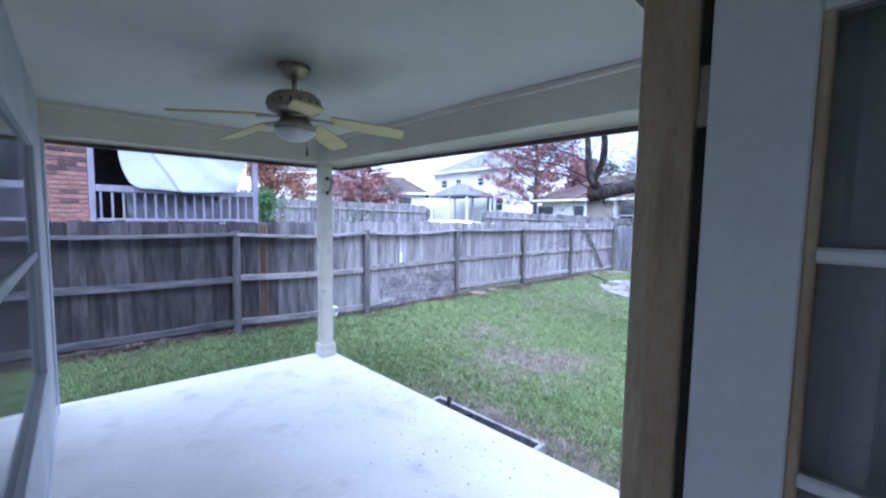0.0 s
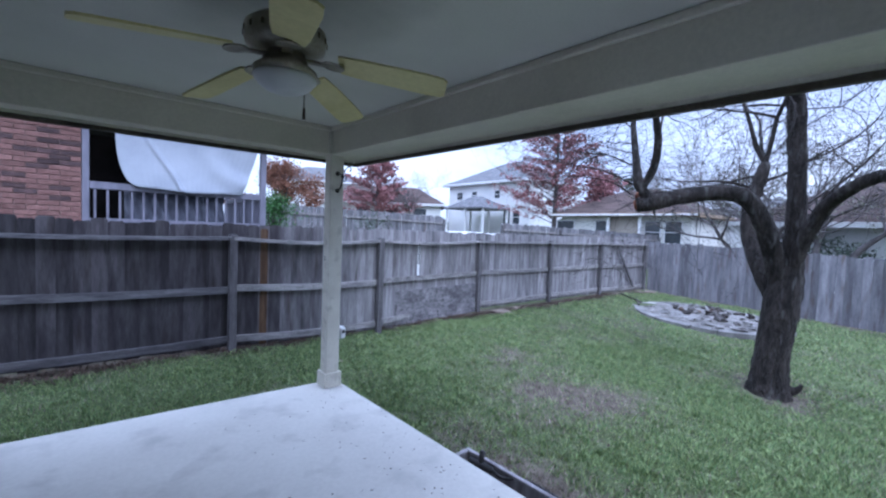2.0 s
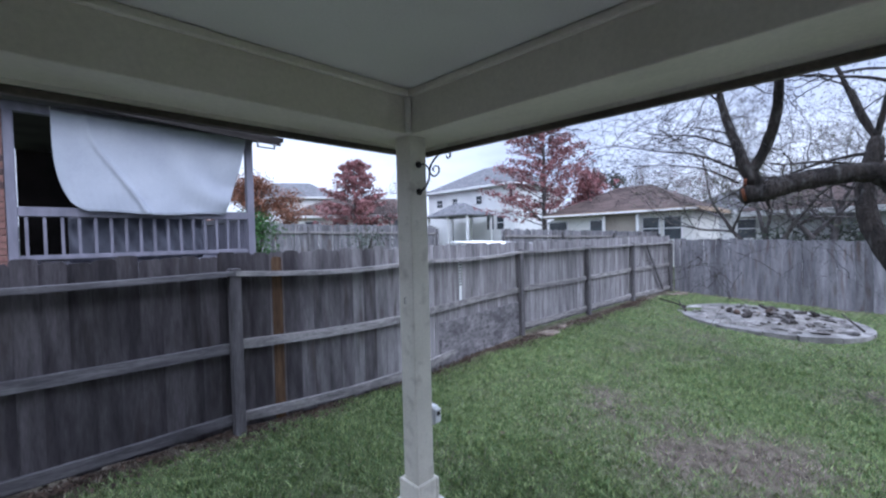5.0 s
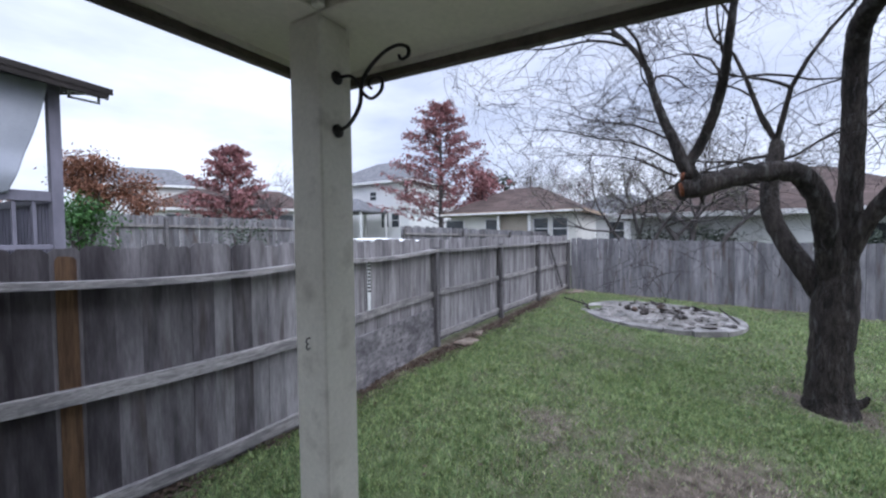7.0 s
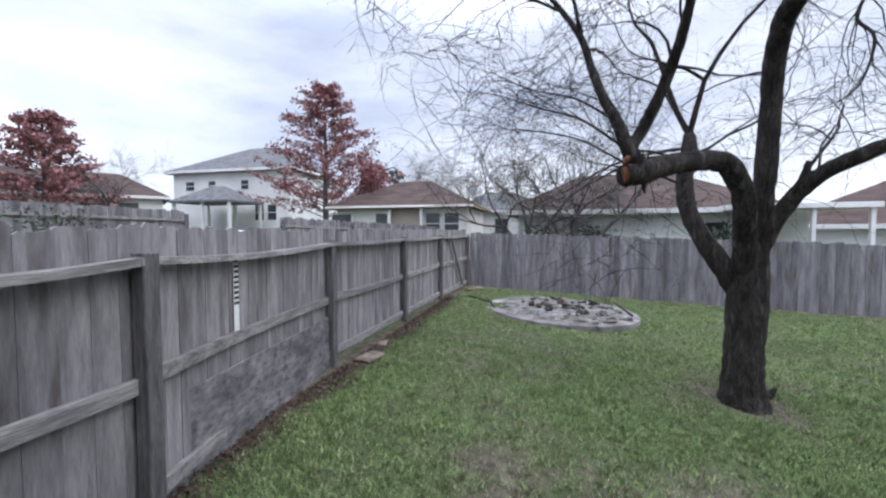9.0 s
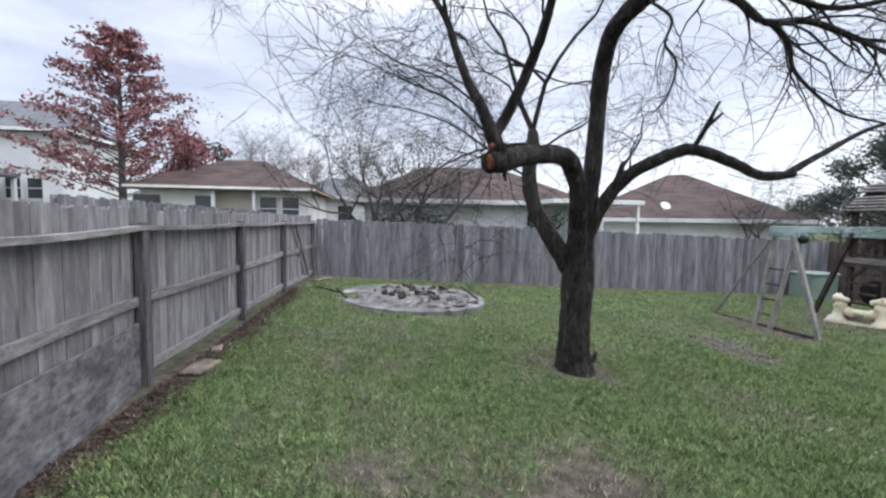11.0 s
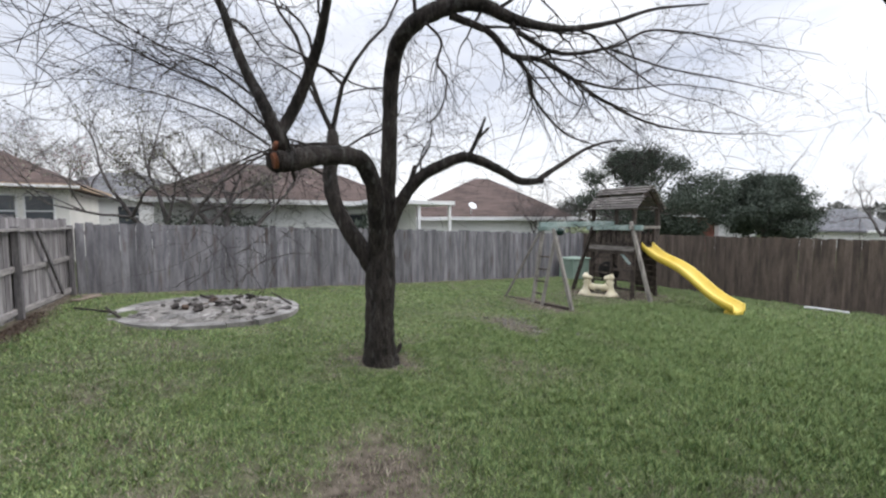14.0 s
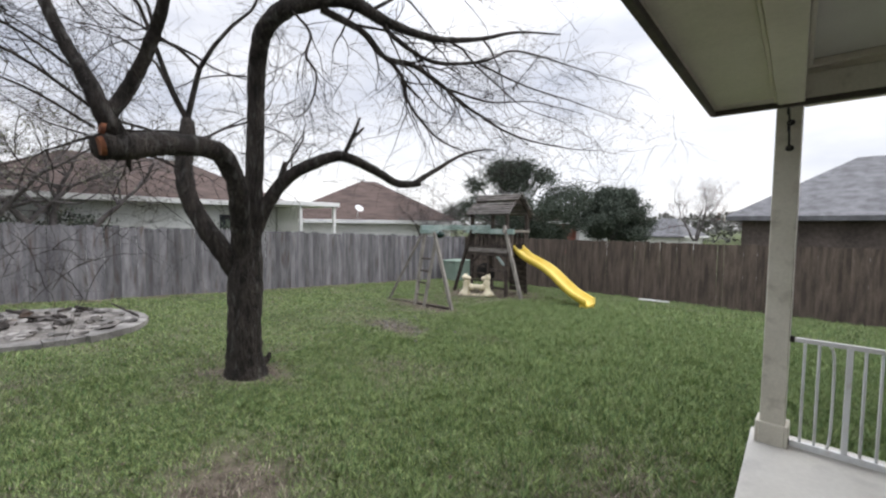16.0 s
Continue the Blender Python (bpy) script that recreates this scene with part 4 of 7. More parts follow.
    part("plywood_patch", bm, M_PLY, t, "grey weathered plywood patch at the fence foot")


def straight_fence(name, label, p, q, zt, zb, material, seed, jag=1.0):
    """Board side of a fence from p to q; top and foot heights run evenly between the ends."""
    t = thing(name, label, "fence", kind="structure")
    rng = random.Random(seed)
    p, q = Vector(p), Vector(q)
    d = (q - p)
    L = d.length
    yaw = math.degrees(math.atan2(d.y, d.x))
    boards = board_meshes("board", material, 1.0, 6, w=0.1495, seed=seed, jag=0.6 * jag)
    n = Vector((-d.y, d.x, 0)).normalized() * 0.075
    flip = 0
    s = 0.07
    while s < L:
        u = s / L
        top = zt[0] + (zt[1] - zt[0]) * u + jag * rng.uniform(-0.015, 0.02)
        foot = zb[0] + (zb[1] - zb[0]) * u - 0.08
        c = p + d * u
        flip = 1 - flip
        c = c + n * (0.09 * flip)
        m = pose(c.x, c.y, foot, 0, rng.uniform(-0.3, 0.3), yaw + rng.uniform(-1.0, 1.0))
        share("board", rng.choice(boards), t, m @ Matrix.Diagonal((rng.uniform(0.96, 1.02), 1, top - foot, 1)))
        s += 0.145 + rng.uniform(-0.002, 0.004)
    for f in (0.15, 0.5, 0.85):
        a = p + n + Vector((0, 0, zb[0] + (zt[0] - zb[0]) * f))
        b = q + n + Vector((0, 0, zb[1] + (zt[1] - zb[1]) * f))
        part("rail", bar(a, b, 0.04, 0.085, 0.004), M_RAIL, t)
    k = int(L / 2.44)
    for i in range(k + 1):
        c = p + d * (i / k) + n * 2.2
        u = i / k
        part("post", boxbm(c.x - 0.045, c.x + 0.045, c.y - 0.045, c.y + 0.045, -1.1, zt[0] + (zt[1] - zt[0]) * u - 0.12, 0.005), M_FPOST, t)


# ---- trees ----
def grow(tb, p, d, r, length, depth, rng, droop=0.0, wiggle=0.25, seg=5, split=(2, 3), leaves=None, shrink=0.62, up=0.0):
    """A limb that wanders, tapers and branches again."""
    n = 5 if depth > 0 else 4
    pts = [(*p, r)]
    d = d.normalized()
    c = Vector(p)
    nodes = []
    for i in range(n):
        d = (d + Vector((rng.uniform(-1, 1), rng.uniform(-1, 1), rng.uniform(-1, 1))) * wiggle + Vector((0, 0, up - droop * (i + 1) / n))).normalized()
        c = c + d * (length / n)
        rr = r * (1 - 0.55 * (i + 1) / n) if depth > 0 else r * (1 - 0.8 * (i + 1) / n)
        pts.append((c.x, c.y, c.z, rr))
        nodes.append((c.copy(), d.copy(), rr))
    tb.add(pts, seg if r > 0.012 else 3, 0.0, rng, cap=False)
    if leaves is not None and depth <= 1:
        leaves.extend([x[0] for x in nodes])
    if depth > 0:
        k = rng.randint(*split)
        for j in range(k):
            nd = nodes[-1] if j == 0 else nodes[rng.randint(1, n - 1)]
            side = Vector((rng.uniform(-1, 1), rng.uniform(-1, 1), rng.uniform(-0.6, 0.9))).normalized()
            nd2 = (nd[1] * (1.0 if j == 0 else 0.55) + side * (0.45 if j == 0 else 0.75)).normalized()
            grow(tb, nd[0], nd2, nd[2] * (0.95 if j == 0 else 0.75), length * shrink * rng.uniform(0.8, 1.25), depth - 1, rng, droop, wiggle, seg, split, leaves, shrink, up)


def leaf_cloud(name, pts, count, spread, size, material, seed, parent, label=""):
    """Many small leaves scattered about the points, as one crown."""
    rs = np.random.RandomState(seed)
    P = np.array([tuple(p) for p in pts])
    c = P[rs.randint(0, len(P), count)] + rs.normal(0, 1, (count, 3)) * np.array(spread)
    a = rs.normal(0, 1, (count, 3))
    a /= np.linalg.norm(a, axis=1)[:, None]
    b = np.cross(a, rs.normal(0, 1, (count, 3)))
    b /= np.linalg.norm(b, axis=1)[:, None]
    s = size * rs.uniform(0.6, 1.4, (count, 1))
    v = np.stack([c - a * s, c + b * s * 0.45, c + a * s, c - b * s * 0.45], 1)
    ob = new(name, soup(name, v, 4, material))
    ob.parent = parent
    if label:
        tagged(ob, label)
    return ob


def yard_tree():
    """The bare, crooked tree in the middle of the lawn."""
    rng = random.Random(21)
    t = thing("bare_tree", "crooked bare winter tree with dark bark and a sawn-off limb", "tree")
    z0 = float(lawn_z(np.array(7.33), np.array(1.98)))

    def limb(name, pts, seg=14, rough=0.085, label="", per=6):
        tb = Tubes()
        tb.add(smooth_line(pts, per), seg, rough, rng)
        ob = new(name, tb.mesh(name, M_BARK))
        ob.parent = t
        if label:
            tagged(ob, label)
        return ob
    limb("trunk", [(7.32, 1.98, z0 - 0.15, 0.31), (7.33, 1.98, z0 + 0.03, 0.255), (7.35, 1.98, z0 + 0.25, 0.215), (7.38, 1.96, 0.25, 0.195), (7.42, 1.93, 0.7, 0.205), (7.46, 1.90, 1.12, 0.19), (7.44, 1.86, 1.45, 0.13)], 16, 0.05)
    limb("root", [(7.40, 1.90, z0 + 0.08, 0.10), (7.38, 1.72, z0 + 0.10, 0.055), (7.38, 1.64, z0 + 0.20, 0.02)], 8, label="short broken root stub")
    # two stems that leave the fork and one long right-hand limb
    limb("limb", [(7.46, 1.95, 0.80, 0.14), (7.56, 2.18, 1.18, 0.12), (7.76, 2.40, 1.65, 0.105), (7.90, 2.46, 2.10, 0.10), (8.02, 2.38, 2.58, 0.09), (8.10, 2.36, 2.78, 0.07)])
    limb("limb", [(7.45, 1.94, 0.95, 0.14), (7.30, 2.02, 1.40, 0.115), (7.10, 2.12, 1.85, 0.11), (6.98, 2.28, 2.16, 0.108), (6.84, 2.50, 2.25, 0.105), (6.62, 2.90, 2.20, 0.105), (6.42, 3.26, 2.10, 0.11), (6.31, 3.44, 2.06, 0.105)])
    limb("limb", [(7.44, 1.88, 1.15, 0.14), (7.40, 1.84, 1.70, 0.12), (7.30, 1.84, 2.30, 0.105), (7.20, 1.86, 2.95, 0.10), (7.10, 1.88, 3.34, 0.10), (6.84, 1.90, 3.66, 0.095), (6.52, 1.82, 3.80, 0.095), (6.30, 1.55, 3.94, 0.095), (6.15, 1.23, 4.00, 0.085), (6.05, 0.84, 3.90, 0.065), (6.0, 0.37, 3.89, 0.05), (5.9, -0.09, 3.93, 0.04), (5.8, -0.76, 4.14, 0.03), (5.6, -1.35, 4.37, 0.02), (5.3, -2.1, 4.5, 0.01)])
    limb("limb", [(7.42, 1.86, 1.25, 0.10), (7.28, 1.70, 1.72, 0.085), (7.05, 1.50, 2.08, 0.078), (6.70, 1.18, 2.30, 0.07), (6.64, 0.95, 2.33, 0.066), (6.66, 0.50, 2.22, 0.06), (6.70, 0.10, 2.09, 0.055), (6.72, -0.15, 2.085, 0.055), (6.70, -0.40, 2.11, 0.042)])
    limb("limb", [(6.70, -0.26, 2.09, 0.045), (6.71, -0.50, 2.22, 0.042), (6.70, -0.83, 2.40, 0.034), (6.68, -1.32, 2.66, 0.026), (6.6, -1.75, 2.80, 0.016), (6.5, -2.1, 2.84, 0.008)], 9)
    limb("stub", [(6.64, 1.00, 2.34, 0.032), (6.55, 0.93, 2.56, 0.026), (6.41, 0.90, 2.81, 0.013)], 8, label="broken upright stub")
    limb("stub", [(6.55, 0.93, 2.56, 0.024), (6.50, 0.84, 2.66, 0.018), (6.47, 0.80, 2.71, 0.012)], 8)
    limb("stub", [(7.20, 1.62, 1.85, 0.05), (7.16, 1.56, 2.1, 0.04), (7.15, 1.52, 2.25, 0.03)], 8)
    limb("stub", [(6.45, 3.22, 2.05, 0.03), (6.44, 3.24, 1.98, 0.022), (6.46, 3.22, 1.90, 0.01)], 6)
    limb("limb", [(6.40, 3.30, 2.14, 0.085), (6.33, 3.42, 2.36, 0.07), (6.40, 3.50, 2.60, 0.058), (6.55, 3.61, 2.89, 0.050), (6.68, 3.72, 3.25, 0.042), (6.80, 3.80, 3.58, 0.036), (6.9, 4.0, 3.95, 0.028), (6.85, 4.3, 4.3, 0.018)])
    limb("limb", [(6.34, 3.38, 2.32, 0.06), (6.34, 3.25, 2.55, 0.055), (6.18, 3.13, 2.87, 0.05), (5.95, 3.08, 3.13, 0.043), (5.76, 3.06, 3.38, 0.036), (5.6, 3.0, 3.8, 0.026), (5.5, 2.8, 4.2, 0.016)])
    # the sawn end shows fresh wood
    bm = bmesh.new()
    lathe(bm, [(0.03, 0.0), (0.068, 0.0), (0.085, -0.03)], 18, along((6.305, 3.45, 2.06), (6.285, 3.60, 2.03)) @ Matrix.Rotation(radians(90), 4, "Y"))
    part("sawn_end", bm, M_CUT, t, "orange freshly sawn limb end")
    bm = bmesh.new()
    lathe(bm, [(0.02, 0.0), (0.046, 0.0), (0.055, -0.03)], 16, along((6.30, 3.44, 2.20), (6.285, 3.60, 2.23)) @ Matrix.Rotation(radians(90), 4, "Y"))
    part("sawn_end", bm, M_CUT, t, "orange freshly sawn limb end")
    # branches and twigs
    starts = [((6.80, 3.80, 3.58), (-0.5, 0.6, 0.7), 0.024, 1.4), ((6.68, 3.72, 3.25), (-0.5, 0.5, 0.5), 0.014, 0.8), ((6.5, 3.56, 2.8), (0.3, 0.7, 0.5), 0.012, 0.8), ((6.75, 3.76, 3.4), (0.6, -0.2, 0.7), 0.018, 1.2),
              ((6.85, 4.1, 4.05), (-0.9, 0.5, 0.2), 0.020, 1.5), ((5.6, 3.0, 3.8), (-0.2, -0.4, 1.0), 0.022, 1.3), ((5.9, 3.07, 3.2), (-0.3, 0.3, 0.9), 0.014, 0.9), ((6.1, 3.1, 2.95), (0.5, -0.3, 0.9), 0.018, 1.2), ((5.7, 3.05, 3.5), (-0.3, 0.6, 0.6), 0.014, 1.0),
              ((8.10, 2.36, 2.78), (0.2, 0.5, 0.9), 0.040, 1.6), ((8.10, 2.36, 2.78), (-0.1, -0.3, 1.0), 0.040, 1.6), ((8.05, 2.38, 2.6), (0.6, 0.7, 0.35), 0.026, 1.4), ((8.0, 2.4, 2.4), (-0.2, 0.9, 0.2), 0.022, 1.3), ((8.0, 2.4, 2.5), (0.5, -0.7, 0.4), 0.022, 1.3), ((8.1, 2.36, 2.78), (0.5, 0.1, 0.9), 0.028, 1.5),
              ((6.52, 1.82, 3.80), (-0.2, 0.4, 0.9), 0.024, 1.2), ((6.30, 1.55, 3.94), (-0.5, -0.3, 0.8), 0.026, 1.4), ((6.1, 1.0, 3.95), (-0.3, -0.8, 0.5), 0.024, 1.6), ((6.0, 0.4, 3.9), (0.4, -0.9, 0.2), 0.020, 1.5),
              ((5.9, -0.09, 3.93), (-0.3, -0.9, -0.2), 0.018, 1.6), ((5.8, -0.76, 4.14), (0.3, -1.0, -0.15), 0.016, 1.5), ((6.1, 1.2, 3.9), (0.7, -0.7, 0.1), 0.018, 1.5),
              ((7.2, 1.86, 3.0), (0.3, -0.5, 0.5), 0.012, 0.9), ((7.2, 1.86, 3.2), (0.6, 0.4, 0.4), 0.014, 1.0), ((6.68, -1.32, 2.66), (-0.5, -0.6, 0.1), 0.010, 0.8), ((6.7, -0.4, 2.1), (0.3, -0.8, 0.1), 0.008, 0.8),
              ((7.15, 1.52, 2.2), (0.3, -0.5, 0.9), 0.018, 1.1), ((7.05, 1.5, 2.08), (0.5, -0.4, 0.8), 0.014, 1.1), ((6.5, 3.1, 2.25), (-0.2, 0.9, 0.25), 0.014, 1.1), ((7.9, 2.46, 2.1), (0.2, 0.8, 0.5), 0.018, 1.2)]
    seeds = []
    for p, d, r, ln in starts:
        tb = Tubes()
        grow(tb, p, Vector(d), r, ln * (0.66 if p[1] > 2.6 and p[0] < 7 else 0.8 if p[1] < 1.6 else 1.05), 4, rng, droop=0.08, wiggle=0.30, split=(2, 4), shrink=0.66, leaves=seeds)
        ob = new("branch", tb.mesh("branch", M_BARK))
        ob.parent = t
    # long sweeping branches with side twigs
    for pts in ([(6.30, 1.50, 3.86, 0.045), (6.15, 1.06, 3.72, 0.040), (6.05, 0.78, 3.47, 0.036), (5.95, 0.42, 3.46, 0.032), (5.85, -0.05, 3.28, 0.027), (5.7, -0.41, 3.05, 0.022), (5.4, -1.07, 2.76, 0.015), (5.15, -2.2, 2.72, 0.008), (4.95, -3.1, 2.78, 0.004)],
                [(6.05, 0.84, 3.88, 0.034), (6.0, 0.70, 3.73, 0.030), (5.9, 0.13, 3.58, 0.026), (5.7, -0.64, 3.76, 0.020), (5.5, -1.20, 4.02, 0.014), (5.1, -2.4, 4.0, 0.008), (4.6, -3.9, 3.95, 0.004)],
                [(6.06, 0.68, 3.46, 0.026), (6.05, 0.50, 3.28, 0.023), (6.05, 0.40, 3.01, 0.019), (6.0, -0.05, 2.66, 0.014), (5.9, -0.50, 2.53, 0.009), (5.8, -1.0, 2.46, 0.004)],
                [(6.42, 1.78, 3.78, 0.016), (6.1, 1.74, 3.45, 0.015), (6.12, 1.78, 3.22, 0.013), (6.05, 1.70, 3.02, 0.012), (6.08, 1.76, 2.70, 0.009), (6.05, 1.95, 2.52, 0.004)],
                [(5.85, -0.05, 3.28, 0.018), (5.65, -0.75, 3.22, 0.013), (5.4, -1.5, 3.34, 0.008), (5.1, -2.3, 3.30, 0.004)],
                [(5.75, -0.55, 3.74, 0.016), (5.5, -1.4, 3.58, 0.012), (5.2, -2.3, 3.50, 0.008), (4.8, -3.4, 3.36, 0.004)],
                [(6.33, 3.44, 2.33, 0.014), (6.1, 3.85, 2.56, 0.011), (5.95, 4.2, 2.64, 0.008), (5.8, 4.6, 2.75, 0.005), (5.75, 4.82, 2.77, 0.003)],
                [(6.9, 4.0, 3.95, 0.018), (6.6, 4.4, 4.0, 0.014), (6.3, 4.9, 3.9, 0.009), (6.0, 5.5, 3.95, 0.004)],
                [(6.42, 3.52, 2.62, 0.014), (6.3, 3.90, 2.82, 0.010), (6.2, 4.3, 2.90, 0.007), (6.1, 4.65, 3.05, 0.003)],
                [(6.3, 3.47, 2.2, 0.012), (6.3, 3.85, 2.42, 0.009), (6.25, 4.3, 2.52, 0.006), (6.2, 4.7, 2.55, 0.003)]):
        line = smooth_line(pts, 6)
        tb = Tubes()
        tb.add(line, 6, 0.05, rng, cap=False)
        for i in range(4, len(line), 2):
            a, b = Vector(line[i - 1][:3]), Vector(line[i][:3])
            d = (b - a).normalized() * 0.9 + Vector((rng.uniform(-0.5, 0.5), rng.uniform(-0.4, 0.4), rng.uniform(-0.5, 0.5)))
            grow(tb, tuple(b), d, max(0.004, line[i][3] * 0.5), rng.uniform(0.40, 0.75), 2, rng, droop=0.08, wiggle=0.30, split=(2, 3), shrink=0.66, leaves=seeds)
        ob = new("branch", tb.mesh("branch", M_BARK))
        ob.parent = t
    # fine hanging twigs at the ends
    for k in range(6):
        tb = Tubes()
        for p in rng.sample(seeds, min(260, len(seeds))):
            d = Vector((rng.uniform(-1, 1), rng.uniform(-1.2, 0.8), rng.uniform(-0.7, 0.9)))
            grow(tb, p, d, 0.0036, rng.uniform(0.25, 0.55), 1, rng, droop=0.12, wiggle=0.22, split=(2, 3), shrink=0.7)
        ob = tagged(new("twig_spray", tb.mesh("twig_spray", M_BARK, False)), kind="stuff")
        ob.parent = t


M_PLY = mat("weathered_plywood", (0.085, 0.080, 0.086), (0.25, 0.235, 0.24), 0.9, 2.2, stretch=(1, 1, 1.8), fine=11, fine_amt=0.55, bump=0.5, lo=0.3, hi=0.7, spots=(0.8, 7.0, (0.035, 0.031, 0.032)))
M_REDLEAF = mat("rust_red_leaf", (0.19, 0.080, 0.085), (0.32, 0.155, 0.155), 0.8, 0.6, fine=3, fine_amt=0.3, bump=0.0, rnd=0.4, island=True)
M_ORANGELEAF = mat("orange_leaf", (0.13, 0.055, 0.035), (0.24, 0.12, 0.075), 0.8, 0.5, fine=3, fine_amt=0.3, bump=0.0, rnd=0.4, island=True)
M_GREENLEAF = mat("dark_evergreen_leaf", (0.042, 0.057, 0.044), (0.092, 0.110, 0.084), 0.9, 0.6, fine=3, fine_amt=0.3, bump=0.0, rnd=0.3, island=True)
M_BRIGHTLEAF = mat("bright_green_leaf", (0.020, 0.070, 0.014), (0.05, 0.125, 0.026), 0.6, 0.6, fine=3, fine_amt=0.3, bump=0.0, rnd=0.4, island=True)
M_OLIVELEAF = mat("sparse_olive_leaf", (0.115, 0.12, 0.085), (0.20, 0.20, 0.15), 0.8, 0.6, fine=3, fine_amt=0.3, bump=0.0, rnd=0.35, island=True)
M_GRASS = mat("grass_blade", (0.082, 0.155, 0.060), (0.310, 0.362, 0.160), 0.8, 4.5, fine=14, fine_amt=0.5, bump=0.0, rnd=0.45, island=True, spec=0.2)
M_STRAW = mat("dry_grass_blade", (0.185, 0.158, 0.125), (0.37, 0.325, 0.265), 0.9, 5.0, fine=5, fine_amt=0.3, bump=0.0, rnd=0.35, island=True, spec=0.2)


def gz(x, y):
    return float(lawn_z(np.array(float(x)), np.array(float(y))))


# ---- yard things ----
def rock(rng, r, flat=1.0):
    bm = bmesh.new()
    bmesh.ops.create_icosphere(bm, subdivisions=2, radius=r)
    s = Vector((rng.uniform(0, 90), rng.uniform(0, 90), rng.uniform(0, 90)))
    for v in bm.verts:
        v.co *= 0.75 + 0.5 * noise.noise(v.co / r * 1.1 + s) + 0.18 * noise.noise(v.co / r * 3 + s)
        v.co.z *= flat
    return bm


def firepit():
    rng = random.Random(8)
    cx, cy, R = 11.12, 3.86, 1.55
    z = gz(cx, cy)
    t = thing("fire_pit", "round flat stone fire pit heaped with rubble", "fire pit", m=pose(cx, cy, z + 0.005, 2.5, 0, 0))
    # uneven concrete edging slabs round a low mound of ash and rubble
    ang = 0.0
    while ang < 2 * math.pi - 0.12:
        da = min(rng.uniform(0.30, 0.62), 2 * math.pi - ang)
        a0, a1 = ang + 0.008, ang + da - 0.008
        ang += da
        bm = bmesh.new()
        ra, rb = 1.20 + rng.uniform(-0.12, 0.12), R + rng.uniform(-0.07, 0.05)
        steps = [a0 + (a1 - a0) * k / 4 for k in range(5)]
        pts = [(rb * math.cos(w) * rng.uniform(0.985, 1.015), rb * math.sin(w)) for w in steps] + [(ra * math.cos(w) * rng.uniform(0.95, 1.05), ra * math.sin(w)) for w in steps[::-1]]
        h = 0.022 + rng.uniform(-0.008, 0.016)
        lo = [bm.verts.new((x, y, -0.06)) for x, y in pts]
        hi = [bm.verts.new((x * 0.99, y * 0.99, h + rng.uniform(-0.004, 0.004))) for x, y in pts]
        bm.faces.new(hi)
        for k in range(10):
            bm.faces.new((lo[k], lo[(k + 1) % 10], hi[(k + 1) % 10], hi[k]))
        bmesh.ops.recalc_face_normals(bm, faces=bm.faces)
        part("edging_slab", bm, M_CONCRETE, t)
    bm = bmesh.new()
    lathe(bm, [(1.36, -0.05), (1.33, 0.012), (1.0, 0.045), (0.6, 0.085), (0.3, 0.10), (0.05, 0.10)], 40)
    for v in bm.verts:
        v.co.z += 0.045 * noise.noise(v.co * 3.1)
    part("ash_bed", bm, M_ASH, t, "pale grey ash and broken concrete", smooth=True)
    for k in range(56):
        w, r = rng.uniform(0, 6.283), 1.34 * math.sqrt(rng.random())
        s = rng.uniform(0.08, 0.21)
        part("flat_stone", rock(rng, s, 0.28), M_CONCRETE if rng.random() < 0.7 else M_STONE, t, m=pose(r * math.cos(w), r * math.sin(w), 0.095 - 0.055 * r, rng.uniform(-14, 14), rng.uniform(-14, 14), rng.uniform(0, 360)))
    for k in range(44):
        w, r = rng.uniform(0, 6.283), 0.98 * math.sqrt(rng.random())
        s = rng.uniform(0.04, 0.115)
        part("rubble_stone", rock(rng, s, 0.65), M_STONE if rng.random() < 0.55 else M_CHAR if rng.random() < 0.55 else M_LITTER if rng.random() < 0.4 else M_CONCRETE, t, m=pose(r * math.cos(w), r * math.sin(w), 0.115 - 0.05 * r + s * 0.3, rng.uniform(-15, 15), rng.uniform(-15, 15), rng.uniform(0, 360)))
    for k in range(5):
        w = rng.uniform(0, 3.14)
        x, y = rng.uniform(-0.55, 0.55), rng.uniform(-0.7, 0.55)
        ln = rng.uniform(0.10, 0.18)
        bm = bmesh.new()
        cyl(bm, (-ln * math.cos(w), -ln * math.sin(w), 0), (ln * math.cos(w), ln * math.sin(w), rng.uniform(-0.01, 0.05)), 0.034, 0.024, 9)
        part("charred_log", bm, M_CHAR, t, "charred log", m=pose(x, y, 0.14))
    for p, q in (((-0.1, 1.45, 0.06), (-0.35, 1.95, 0.22)), ((-0.5, 1.35, 0.05), (-0.1, 1.6, 0.16)), ((-0.2, -1.4, 0.05), (0.35, -1.1, 0.22))):
        bm = bmesh.new()
        cyl(bm, p, q, 0.022, 0.014, 8)
        part("stick", bm, M_CHAR, t, "dark fallen stick")


